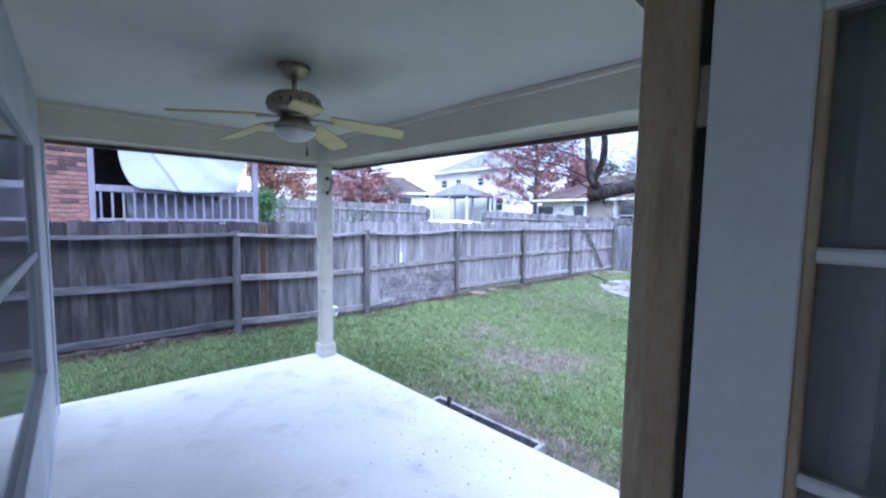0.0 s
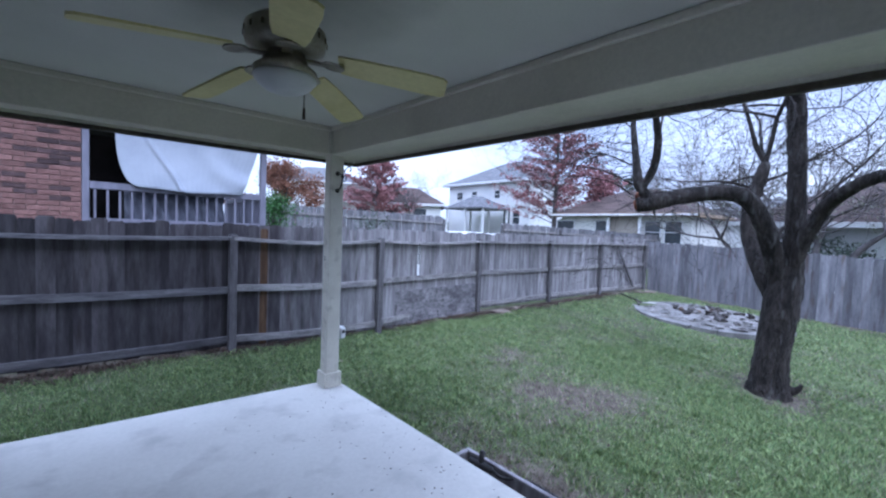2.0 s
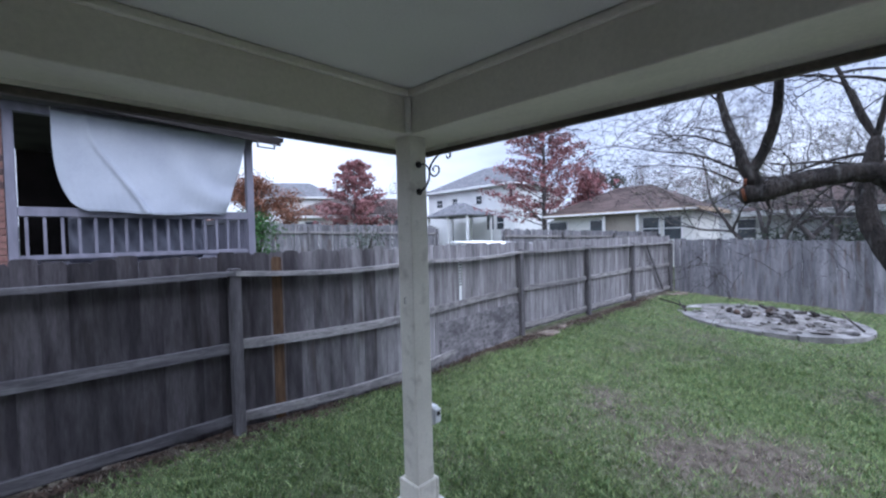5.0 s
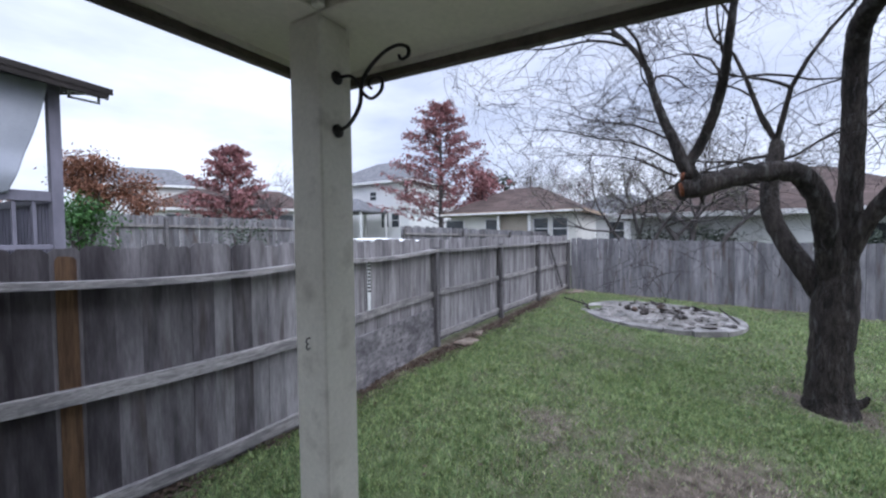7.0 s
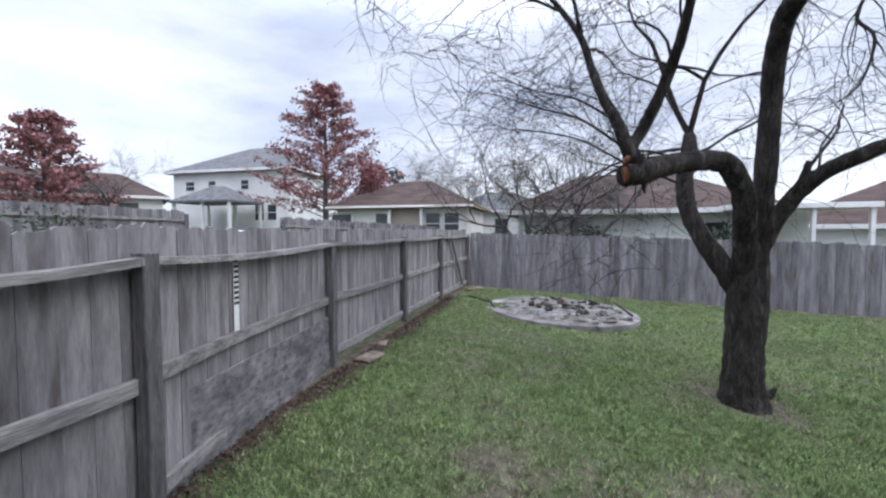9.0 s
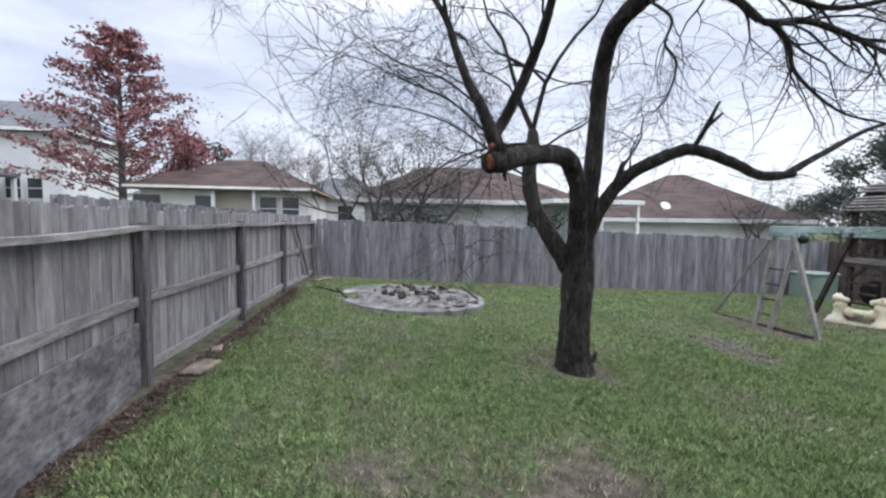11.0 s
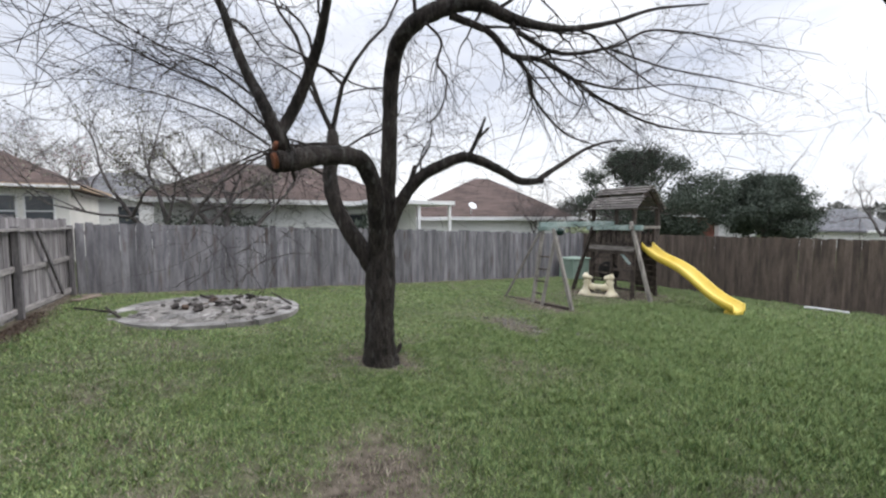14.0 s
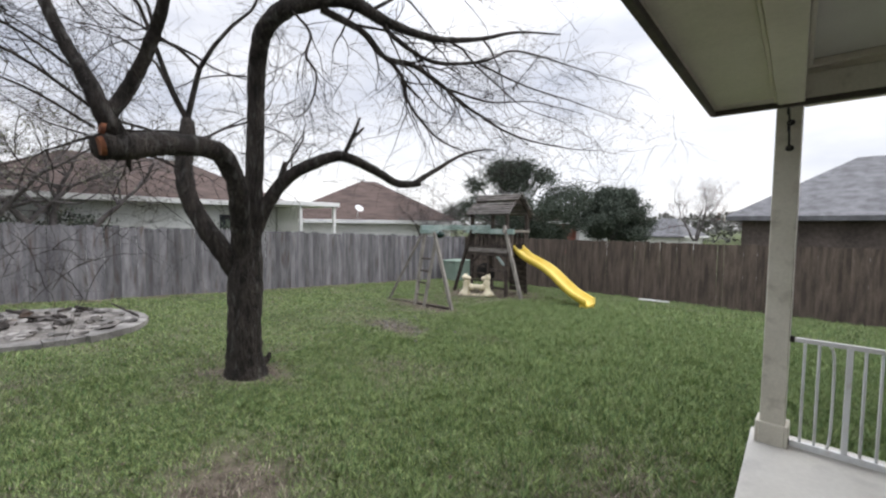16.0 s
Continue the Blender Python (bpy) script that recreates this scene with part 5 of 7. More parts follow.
def swing_set():
    t = thing("swing_frame", "grey wooden swing frame with a faded green top beam", "swing set")
    zt = 1.42
    g = gz(9, -3)
    part("beam", bar((9.40, -3.00, zt), (9.47, -5.90, zt + 0.02), 0.06, 0.13, 0.006), M_GREENPAINT, t, "faded green top beam")
    part("leg", bar((8.50, -3.17, g), (9.06, -3.12, zt - 0.10), 0.075, 0.075, 0.005), M_GREYPLAY, t)
    part("leg", bar((9.25, -2.97, g), (9.05, -3.22, zt - 0.08), 0.075, 0.075, 0.005), M_GREYPLAY, t)
    part("leg", bar((9.62, -3.02, g), (9.42, -3.16, zt - 0.04), 0.075, 0.075, 0.005), M_GREYPLAY, t)
    part("leg", bar((10.57, -2.93, g), (9.50, -3.10, zt - 0.2), 0.05, 0.05, 0.005), M_GREYPLAY, t)
    part("cross_board", bar((8.98, -3.17, zt - 0.09), (9.52, -3.08, zt - 0.09), 0.05, 0.10, 0.005), M_GREENPAINT, t)
    for k in range(4):
        z = g + 0.28 + 0.3 * k
        f = (z - g) / (zt - 0.08 - g)
        bm = bmesh.new()
        cyl(bm, (9.25 - 0.20 * f, -2.97 - 0.25 * f, z), (9.62 - 0.20 * f, -3.02 - 0.14 * f, z), 0.02, seg=10)
        part("rung", bm, M_PLAYWOOD, t, smooth=True)
    part("ground_board", bar((8.50, -3.19, g + 0.03), (10.6, -2.95, g + 0.03), 0.07, 0.06, 0.005), M_PLAYWOOD, t)
    # front splayed legs of the frame at the tower end
    part("leg", bar((8.26, -5.80, gz(8.26, -5.8)), (8.86, -5.78, 1.50), 0.085, 0.085, 0.005), M_GREYPLAY, t)
    part("leg", bar((10.75, -5.78, gz(10.7, -5.8)), (10.05, -5.80, 1.45), 0.085, 0.085, 0.005), M_PLAYWOOD, t)
    part("collar", boxbm(8.55, 10.3, -5.87, -5.78, 1.26, 1.40, 0.006), M_GREENPAINT, t, "faded green cross beam")
    bm = bmesh.new()
    lathe(bm, [(0.03, -0.14), (0.08, -0.11), (0.10, 0), (0.08, 0.11), (0.03, 0.14)], 14, pose(9.02, -3.30, zt - 0.16, 90, 10, 30))
    part("hanging_seat", bm, M_DARKGREEN, t, "dark green plastic seat tied up under the beam", smooth=True)


def play_tower():
    t = thing("play_tower", "dark weathered wooden play tower with a slatted roof", "play tower")
    x0, x1, y0, y1 = 8.86, 10.16, -6.98, -5.92
    zf = 0.80
    g = gz(9.5, -6.5) - 0.05
    for x in (x0, x1):
        for y in (y0, y1):
            part("corner_post", boxbm(x - 0.045, x + 0.045, y - 0.045, y + 0.045, g, 1.86, 0.005), M_PLAYWOOD, t)
    for i in range(9):
        a = x0 + 0.06 + (x1 - x0 - 0.12) * i / 9
        part("floor_board", boxbm(a, a + 0.12, y0 - 0.03, y1 + 0.03, zf - 0.03, zf, 0.003), M_PLAYWOOD, t)
    for y in (y0 - 0.066, y1 + 0.066):
        part("joist", boxbm(x0 - 0.1, x1 + 0.1, y - 0.02, y + 0.02, zf - 0.20, zf - 0.04, 0.004), M_PLAYWOOD, t)
    for x in (x0 - 0.066, x1 + 0.066):
        part("joist", boxbm(x - 0.02, x + 0.02, y0 - 0.04, y1 + 0.04, zf - 0.20, zf - 0.04, 0.004), M_PLAYWOOD, t)
    # front guard of upright slats between two rails
    for side, (a, b, fixed) in {"front": (x0, x1, y1 + 0.03), "rear": (x0, x1, y0 - 0.03)}.items():
        part("guard_rail", boxbm(a, b, fixed - 0.02, fixed + 0.02, zf + 0.50, zf + 0.58, 0.004), M_GREENPAINT if side == "front" else M_PLAYWOOD, t)
        part("guard_rail", boxbm(a, b, fixed - 0.02, fixed + 0.02, zf + 0.04, zf + 0.12, 0.004), M_PLAYWOOD, t)
        for i in range(8):
            c = a + 0.1 + (b - a - 0.2) * i / 7
            part("slat", boxbm(c - 0.045, c + 0.045, fixed + 0.021, fixed + 0.036, zf - 0.02, zf + 0.56, 0.003), M_PLAYWOOD, t)
    part("deck_beam", boxbm(x0 - 0.08, x1 + 0.08, y1 + 0.068, y1 + 0.10, zf - 0.10, zf + 0.02, 0.005), M_ROOFSLAT, t, "grey weathered deck beam")
    for i in range(6):
        c = y0 + 0.1 + 0.55 * i / 5
        part("slat", boxbm(x1 + 0.05, x1 + 0.065, c - 0.05, c + 0.05, zf - 0.02, zf + 0.56, 0.003), M_PLAYWOOD, t)
    for c in (-5.98, -6.10, -6.80, -6.92):
        part("slat", boxbm(x0 - 0.065, x0 - 0.05, c - 0.055, c + 0.055, zf - 0.02, zf + 0.56, 0.003), M_PLAYWOOD, t)
    part("guard_rail", boxbm(x0 - 0.10, x0 - 0.067, y0, y1 + 0.35, zf + 0.50, zf + 0.58, 0.004), M_GREYPLAY, t)
    # back climbing wall and lower boards
    for i in range(7):
        z = g + 0.12 + 0.16 * i
        part("climbing_board", boxbm(x0 + 0.05, x0 + 0.62, y0 - 0.04, y0 - 0.015, z, z + 0.14, 0.003), M_PLAYWOOD, t)
    for z in (g + 0.30, g + 0.55, g + 0.82):
        part("rung", bar((x0 + 0.04, y1 + 0.02, z), (x0 + 0.62, y1 + 0.02, z), 0.04, 0.07, 0.004), M_PLAYWOOD, t)
    part("upright", boxbm(x0 + 0.60, x0 + 0.68, y1 - 0.04, y1 + 0.04, g, zf - 0.04, 0.004), M_PLAYWOOD, t)
    for i in range(5):
        z = g + 0.25 + 0.22 * i
        part("ladder_rung", bar((x1 - 0.55, y1 + 0.02, z), (x1 - 0.05, y1 + 0.02, z), 0.03, 0.05, 0.004), M_PLAYWOOD, t)
    part("knee_brace", bar((x0 + 0.05, y1 + 0.05, zf - 0.45), (x0 + 0.40, y1 + 0.05, zf - 0.10), 0.04, 0.07, 0.004), M_GREENPAINT, t)
    part("knee_brace", bar((x1 - 0.05, y1 + 0.05, zf - 0.45), (x1 - 0.40, y1 + 0.05, zf - 0.10), 0.04, 0.07, 0.004), M_PLAYWOOD, t)
    # pitched roof, ridge along x, with one slat gap
    yr, zr, ze = (y0 + y1) / 2, 2.44, 1.80
    half = (y1 - y0) / 2 + 0.14
    for s in (-1, 1):
        for i in range(9):
            if s == 1 and i == 5:
                continue
            u0 = i / 9
            c0 = Vector((0, yr + s * half * (1 - u0 + 0.012), ze + (zr - ze) * u0 + 0.035))
            c1 = Vector((0, yr + s * half * (1 - u0 - 0.118), ze + (zr - ze) * (u0 + 0.118) + 0.0))
            bm = bmesh.new()
            a, b = x0 - 0.16, x1 + 0.16
            n = Vector((0, s * (zr - ze), half)).normalized() * 0.03
            vs = [bm.verts.new(v) for v in ((a, *c0.yz), (b, *c0.yz), (b, *c1.yz), (a, *c1.yz), (a, *(c0 + n).yz), (b, *(c0 + n).yz), (b, *(c1 + n).yz), (a, *(c1 + n).yz))]
            for f in ((0, 1, 2, 3), (4, 5, 6, 7), (0, 1, 5, 4), (1, 2, 6, 5), (2, 3, 7, 6), (3, 0, 4, 7)):
                bm.faces.new([vs[k] for k in f])
            bmesh.ops.recalc_face_normals(bm, faces=bm.faces)
            part("roof_slat", bm, M_ROOFSLAT, t)
        for x in (x0 - 0.05, x1 + 0.05):
            part("rafter", bar((x, yr + s * half, ze - 0.03), (x, yr, zr - 0.03), 0.04, 0.09, 0.004), M_PLAYWOOD, t)
    for x in (x0 - 0.02, x1 + 0.02):
        bm = bmesh.new()
        w = [(yr - half * 0.72, ze + 0.12), (yr, zr - 0.1), (yr + half * 0.72, ze + 0.12), (yr + half * 0.35, ze + 0.30), (yr, ze + 0.38), (yr - half * 0.35, ze + 0.30)]
        a = [bm.verts.new((x - 0.01, y, z)) for y, z in w]
        b = [bm.verts.new((x + 0.01, y, z)) for y, z in w]
        bm.faces.new(a)
        bm.faces.new(b[::-1])
        for i in range(6):
            j = (i + 1) % 6
            bm.faces.new((a[i], b[i], b[j], a[j]))
        bmesh.ops.recalc_face_normals(bm, faces=bm.faces)
        part("gable_board", bm, M_PLAYWOOD, t)


M_ROOFSLAT = mat("grey_roof_slat", (0.10, 0.09, 0.083), (0.22, 0.20, 0.185), 0.9, 3.0, stretch=(1, 6, 6), fine=20, fine_amt=0.35, bump=0.4, rnd=0.2)


def slide():
    g = gz(6.5, -6.3)
    t = thing("slide", "yellow plastic wavy slide leaning on the play tower", "slide")
    top, end = Vector((8.80, -6.44, 0.80)), Vector((6.45, -6.22, g + 0.08))
    n = 40
    side = Vector((end.y - top.y, -(end.x - top.x), 0)).normalized()
    prof = [(-0.25, 0.0), (-0.25, 0.16), (-0.215, 0.175), (-0.195, 0.15), (-0.18, 0.03), (0.18, 0.03), (0.195, 0.15), (0.215, 0.175), (0.25, 0.16), (0.25, 0.0)]
    bm = bmesh.new()
    rings = []
    for i in range(n + 1):
        u = i / n
        c = top.lerp(end, u)
        drop = top.z + (end.z - top.z) * (u + 0.045 * math.sin(2 * math.pi * u * 1.5 + 0.3) * (1 - u * 0.2))
        if u > 0.88:
            drop = max(drop, end.z - 0.02)
        rings.append([bm.verts.new((c.x + side.x * w, c.y + side.y * w, drop + h - 0.02)) for w, h in prof])
    for a, b in zip(rings, rings[1:]):
        for i in range(len(prof)):
            j = (i + 1) % len(prof)
            bm.faces.new((a[i], a[j], b[j], b[i]))
    bm.faces.new(rings[0])
    bm.faces.new(rings[-1][::-1])
    bmesh.ops.recalc_face_normals(bm, faces=bm.faces)
    part("chute", bm, M_SLIDE, t, smooth=True)
    part("foot", boxbm(end.x - 0.02, end.x + 0.22, end.y - 0.2, end.y + 0.2, g - 0.03, g + 0.1, 0.02), M_SLIDE, t)


def rocking_toy():
    """Two-seat ivory glider with animal-head grips, kept as plain rounded forms."""
    g = gz(9.5, -5.4)
    bm = bmesh.new()
    for x, y, s in ((9.83, -5.22, 1), (9.20, -5.52, -1)):
        lathe(bm, [(0.15, 0), (0.17, 0.03), (0.16, 0.10), (0.10, 0.16), (0.085, 0.30), (0.10, 0.40), (0.075, 0.50), (0.03, 0.54)], 16, pose(x, y, g, 0, -9 * s, 0))
        lathe(bm, [(0.015, -0.13), (0.055, -0.11), (0.065, -0.03), (0.09, 0.05), (0.07, 0.12), (0.02, 0.15)], 14, pose(x - 0.09 * s, y + 0.02, g + 0.53, 0, 78 * s, 25))
        for e in (-0.045, 0.045):
            lathe(bm, [(0.028, 0), (0.034, 0.03), (0.02, 0.08), (0.004, 0.10)], 8, pose(x - 0.03 * s, y + e, g + 0.56, 0, 14 * s, 0))
        cyl(bm, (x - 0.05 * s, y - 0.16, g + 0.40), (x - 0.05 * s, y + 0.16, g + 0.40), 0.02, 0.02, 10)
        for e in (-0.11, 0.11):
            lathe(bm, [(0.02, 0), (0.06, 0.01), (0.065, 0.04), (0.03, 0.06)], 10, pose(x + 0.04 * s, y + e, g + 0.02))
    cyl(bm, (9.78, -5.25, g + 0.27), (9.25, -5.50, g + 0.27), 0.07, 0.07, 14)
    cyl(bm, (9.72, -5.28, g + 0.29), (9.58, -5.34, g + 0.22), 0.10, 0.08, 14)
    cyl(bm, (9.31, -5.47, g + 0.29), (9.45, -5.41, g + 0.22), 0.10, 0.08, 14)
    for e in (-0.10, 0.10):
        cyl(bm, (9.95, -5.17 + e, g + 0.025), (9.08, -5.58 + e, g + 0.025), 0.028, 0.028, 10)
    solid("rocking_toy", bm, M_IVORY, "ivory plastic two-seat rocking toy under the swing frame", "toy", smooth=True)
    m = bmesh.new()
    lathe(m, [(0.27, -0.04), (0.30, 0), (0.27, 0.04), (0.22, 0.03), (0.22, -0.03)], 24, pose(9.75, -6.1, 0.05, 80, 0, 20))
    solid("tyre_swing", m, M_BLACK, "black tyre hanging under the play tower", "tyre", smooth=True)


def green_bin():
    g = gz(13, -8.3)
    t = thing("utility_box", "pale green utility box by the back fence", "utility box", m=pose(12.95, -8.35, g, 0, 0, 0))
    part("body", boxbm(-0.35, 0.35, -0.45, 0.45, -0.05, 0.72, 0.02), M_GREENBOX, t)
    part("lid", boxbm(-0.38, 0.38, -0.48, 0.48, 0.72, 0.80, 0.02), M_GREENBOX, t)


# ---- neighbours ----
def neighbour_porch():
    y = 9.7
    w = solid("neighbour_wall", boxbm(-7.0, 0.19, y + 0.01, y + 0.25, -0.3, 3.9), M_MORTAR, "red brick wall of the neighbouring house", "wall", kind="structure")
    rng = random.Random(3)
    me = mesh_ob("brick", boxbm(0, 0.248, 0, 0.016, 0, 0.070, 0.004), M_BRICK)
    dark = mesh_ob("brick", boxbm(0, 0.248, 0, 0.016, 0, 0.070, 0.004), M_BRICKDARK)
    row = 0
    z = 1.25
    while z < 3.6:
        x = 0.19 - 0.248 - (0.128 if row % 2 else 0)
        if row % 2:
            share("brick", me, w, pose(0.19 - 0.124, y - 0.004, z) @ Matrix.Diagonal((0.5, 1, 1, 1)))
        darker = row % 7 in (0, 2, 4)
        while x > -1.75:
            share("brick", dark if rng.random() < (0.55 if darker else 0.08) else me, w, pose(x, y - 0.004 + rng.uniform(-0.002, 0.002), z))
            x -= 0.259
        z += 0.081
        row += 1
    p = thing("neighbour_porch", "raised grey-lilac porch with a railing and dark interior", "porch")
    zf = 1.42
    part("deck", boxbm(0.19, 3.10, y + 0.02, 13.0, zf - 0.25, zf, 0.01), M_LILAC, p)
    part("skirt", boxbm(0.19, 3.08, y + 0.04, y + 0.08, -0.3, zf - 0.25), M_LILAC, p)
    # back wall and ceiling have the shade of the recess in their base colour
    part("back_wall", boxbm(0.19, 1.6, 12.9, 13.0, zf, 3.6), M_DARK, p, "porch wall coloured near black for interior shade")
    part("corner_post", boxbm(2.98, 3.09, y, y + 0.11, -0.3, 3.34, 0.006), M_LILAC, p)
    part("corner_post", boxbm(0.195, 0.29, y, y + 0.1, zf, 3.34, 0.006), M_LILAC, p)
    part("corner_post", boxbm(2.98, 3.09, 12.8, 12.91, -0.3, 3.34, 0.006), M_LILAC, p)
    part("top_rail", boxbm(0.29, 2.98, y + 0.01, y + 0.10, 2.05, 2.17, 0.006), M_LILAC, p)
    part("bottom_rail", boxbm(0.29, 2.98, y + 0.02, y + 0.09, 1.50, 1.56, 0.006), M_LILAC, p)
    x = 0.36
    me = mesh_ob("baluster", boxbm(-0.017, 0.017, 0.03, 0.07, 1.56, 2.05, 0.003), M_LILAC)
    while x < 2.95:
        share("baluster", me, p, pose(x, y, 0))
        x += 0.165
    part("side_rail", boxbm(3.0, 3.07, y + 0.11, 12.8, 2.05, 2.15, 0.006), M_LILAC, p)
    yy = y + 0.25
    me = mesh_ob("baluster", boxbm(-0.017, 0.017, -0.017, 0.017, 1.42, 2.05, 0.003), M_LILAC)
    while yy < 12.7:
        share("baluster", me, p, pose(3.035, yy, 0))
        yy += 0.13
    part("header", boxbm(0.19, 3.10, y + 0.0, y + 0.11, 3.34, 3.46, 0.006), M_LILAC, p)
    part("header", boxbm(2.98, 3.10, y + 0.12, 13.0, 3.34, 3.46, 0.006), M_LILAC, p)
    part("ceiling", boxbm(0.19, 2.97, y + 0.12, 13.0, 3.40, 3.46), M_DARK, p, "porch ceiling coloured near black for interior shade")
    # sloped roof with dark eave edge
    bm = bmesh.new()
    lo = [(-7.2, 9.35, 3.96), (3.48, 9.35, 3.345), (3.48, 13.6, 4.15), (-7.2, 13.6, 4.75)]
    a = [bm.verts.new(v) for v in lo]
    b = [bm.verts.new((v[0], v[1], v[2] + 0.07)) for v in lo]
    bm.faces.new(a)
    bm.faces.new(b[::-1])
    for i in range(4):
        j = (i + 1) % 4
        bm.faces.new((a[i], b[i], b[j], a[j]))
    bmesh.ops.recalc_face_normals(bm, faces=bm.faces)
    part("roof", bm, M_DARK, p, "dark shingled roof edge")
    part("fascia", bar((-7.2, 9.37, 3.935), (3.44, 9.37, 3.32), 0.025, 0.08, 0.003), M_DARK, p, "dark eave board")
    bm = bmesh.new()
    for z0 in (3.26, 3.34):
        box(bm, 3.12, 3.42, 9.55, 9.58, z0, z0 + 0.02)
    for x0 in (3.12, 3.40):
        box(bm, x0, x0 + 0.02, 9.55, 9.58, 3.26, 3.36)
    part("vent_frame", bm, M_WHITEWALL, p, "white vent frame under the eave")
    # tarp hung across the opening
    bm = bmesh.new()
    nx, nz = 110, 44
    grid = []
    for i in range(nx + 1):
        u = i / nx
        col = []
        bottom = 2.115 + 0.14 * max(0.0, 0.12 - u) ** 2 / 0.0144 + 0.018 * math.sin(u * 9)
        for k in range(nz + 1):
            v = k / nz
            zz = 3.40 - v * (3.40 - bottom)
            x_left, x_right = 0.62 + 0.15 * v ** 4, 2.97 - 0.36 * v ** 1.3
            xx = x_left + (x_right - x_left) * u
            corner = math.hypot((1 - u) * 1.9, v)
            swoop = 0.045 * math.sin(corner * 13) * max(0.0, 1 - abs(corner - 0.75) / 0.5) * v
            crease = 0.05 * math.exp(-((u - 0.30 + 0.16 * math.cos(v * 2.6)) / 0.018) ** 2) * (0.25 + v)
            hem = 0.05 * math.sin(u * 15 + 4 * v) * max(0.0, v - 0.72)
            seam = 0.0012 * math.sin(u * 150)
            belly = -0.07 * math.sin(math.pi * u) * v ** 2
            col.append(bm.verts.new((xx, y - 0.05 + swoop - crease + hem + seam + belly, zz)))
        grid.append(col)
    for i in range(nx):
        for k in range(nz):
            bm.faces.new((grid[i][k], grid[i + 1][k], grid[i + 1][k + 1], grid[i][k + 1]))
    edge = [tuple(c[-1].co) for c in grid[::3]]
    corners = [tuple(grid[0][0].co), tuple(grid[-1][0].co)]
    cloth = thing("tarp", "pale grey-white tarp hung across the porch opening", "tarp")
    ob = part("sheet", bm, M_TARP, cloth, smooth=True)
    md = ob.modifiers.new("thickness", "SOLIDIFY")
    md.thickness = 0.004
    tb = Tubes()
    tb.add([(*p, 0.008) for p in edge], 8)
    ob = new("hem", tb.mesh("hem", M_TARP))
    ob.parent = cloth
    for cx, cy, cz in corners:
        tb = Tubes()
        tb.add(smooth_line([(cx, cy, cz, 0.006), (cx, cy + 0.02, cz + 0.03, 0.006), (cx, y + 0.002, cz + 0.05, 0.006)], 4), 6)
        ob = tagged(new("tie", tb.mesh("tie", M_WHITEMETAL)), "white cord tie")
        ob.parent = cloth
    # bundle behind the railing, its shade put into a darker tarp colour
    bm = bmesh.new()
    nx = 30
    grid = []
    for i in range(nx + 1):
        u = i / nx
        grid.append([bm.verts.new((0.75 + 1.6 * u, y + 0.25 + 0.05 * math.sin(u * 40 + k), 1.44 + 0.08 * k)) for k in range(9)])
    for i in range(nx):
        for k in range(8):
            bm.faces.new((grid[i][k], grid[i + 1][k], grid[i + 1][k + 1], grid[i][k + 1]))
    ob = solid("tarp_fold", bm, M_TARPSHADE, "lower blue fold of the tarp in shaded colour behind the porch railing", "tarp", smooth=True)
    md = ob.modifiers.new("thickness", "SOLIDIFY")
    md.thickness = 0.004


def hip_house(label, cx, cy, yaw, L, W, z0, ze, zr, wall, roof, windows=(), over=0.45, ridge=0.45, trim=None):
    """House with its long side facing local -x: walls, hip roof, eave boards, windows as (along, z0, z1, width)."""
    t = thing("house", label, "house", m=pose(cx, cy, 0, 0, 0, yaw), group="neighbouring houses")
    part("wall", boxbm(-W / 2, W / 2, -L / 2, L / 2, z0, ze), wall, t)
    a, b = W / 2 + over, L / 2 + over
    r = max(0.0, (L - W) / 2 + W * 0.5 * (1 - ridge) * 0.6)
    bm = bmesh.new()
    e = [bm.verts.new(v) for v in ((-a, -b, ze), (a, -b, ze), (a, b, ze), (-a, b, ze))]
    e2 = [bm.verts.new((v.co.x, v.co.y, ze - 0.16)) for v in e]
    p, q = bm.verts.new((0, -r, zr)), bm.verts.new((0, r, zr))
    bm.faces.new((e[0], e[1], p))
    bm.faces.new((e[2], e[3], q))
    bm.faces.new((e[1], e[2], q, p))
    bm.faces.new((e[3], e[0], p, q))
    bm.faces.new(e2)
    for i in range(4):
        j = (i + 1) % 4
        bm.faces.new((e2[i], e2[j], e[j], e[i]))
    bmesh.ops.recalc_face_normals(bm, faces=bm.faces)
    part("roof", bm, roof, t)
    f = trim or M_WHITEWALL
    part("fascia", boxbm(-a - 0.03, -a - 0.002, -b, b, ze - 0.17, ze + 0.02, 0.004), f, t)
    part("fascia", boxbm(-a, a, -b - 0.03, -b - 0.002, ze - 0.17, ze + 0.02, 0.004), f, t)
    part("fascia", boxbm(-a, a, b + 0.002, b + 0.03, ze - 0.17, ze + 0.02, 0.004), f, t)
    for u, wz0, wz1, ww in windows:
        w = part("window", boxbm(-W / 2 - 0.03, -W / 2 + 0.02, u - ww / 2, u + ww / 2, wz0, wz1, 0.004), M_WHITEWALL, t)
        part("pane", boxbm(-W / 2 - 0.04, -W / 2 - 0.031, u - ww / 2 + 0.06, u + ww / 2 - 0.06, wz0 + 0.06, (wz0 + wz1) / 2 - 0.025), M_WINDOW, w)
        part("pane", boxbm(-W / 2 - 0.04, -W / 2 - 0.031, u - ww / 2 + 0.06, u + ww / 2 - 0.06, (wz0 + wz1) / 2 + 0.025, wz1 - 0.06), M_WINDOW, w)
    return t


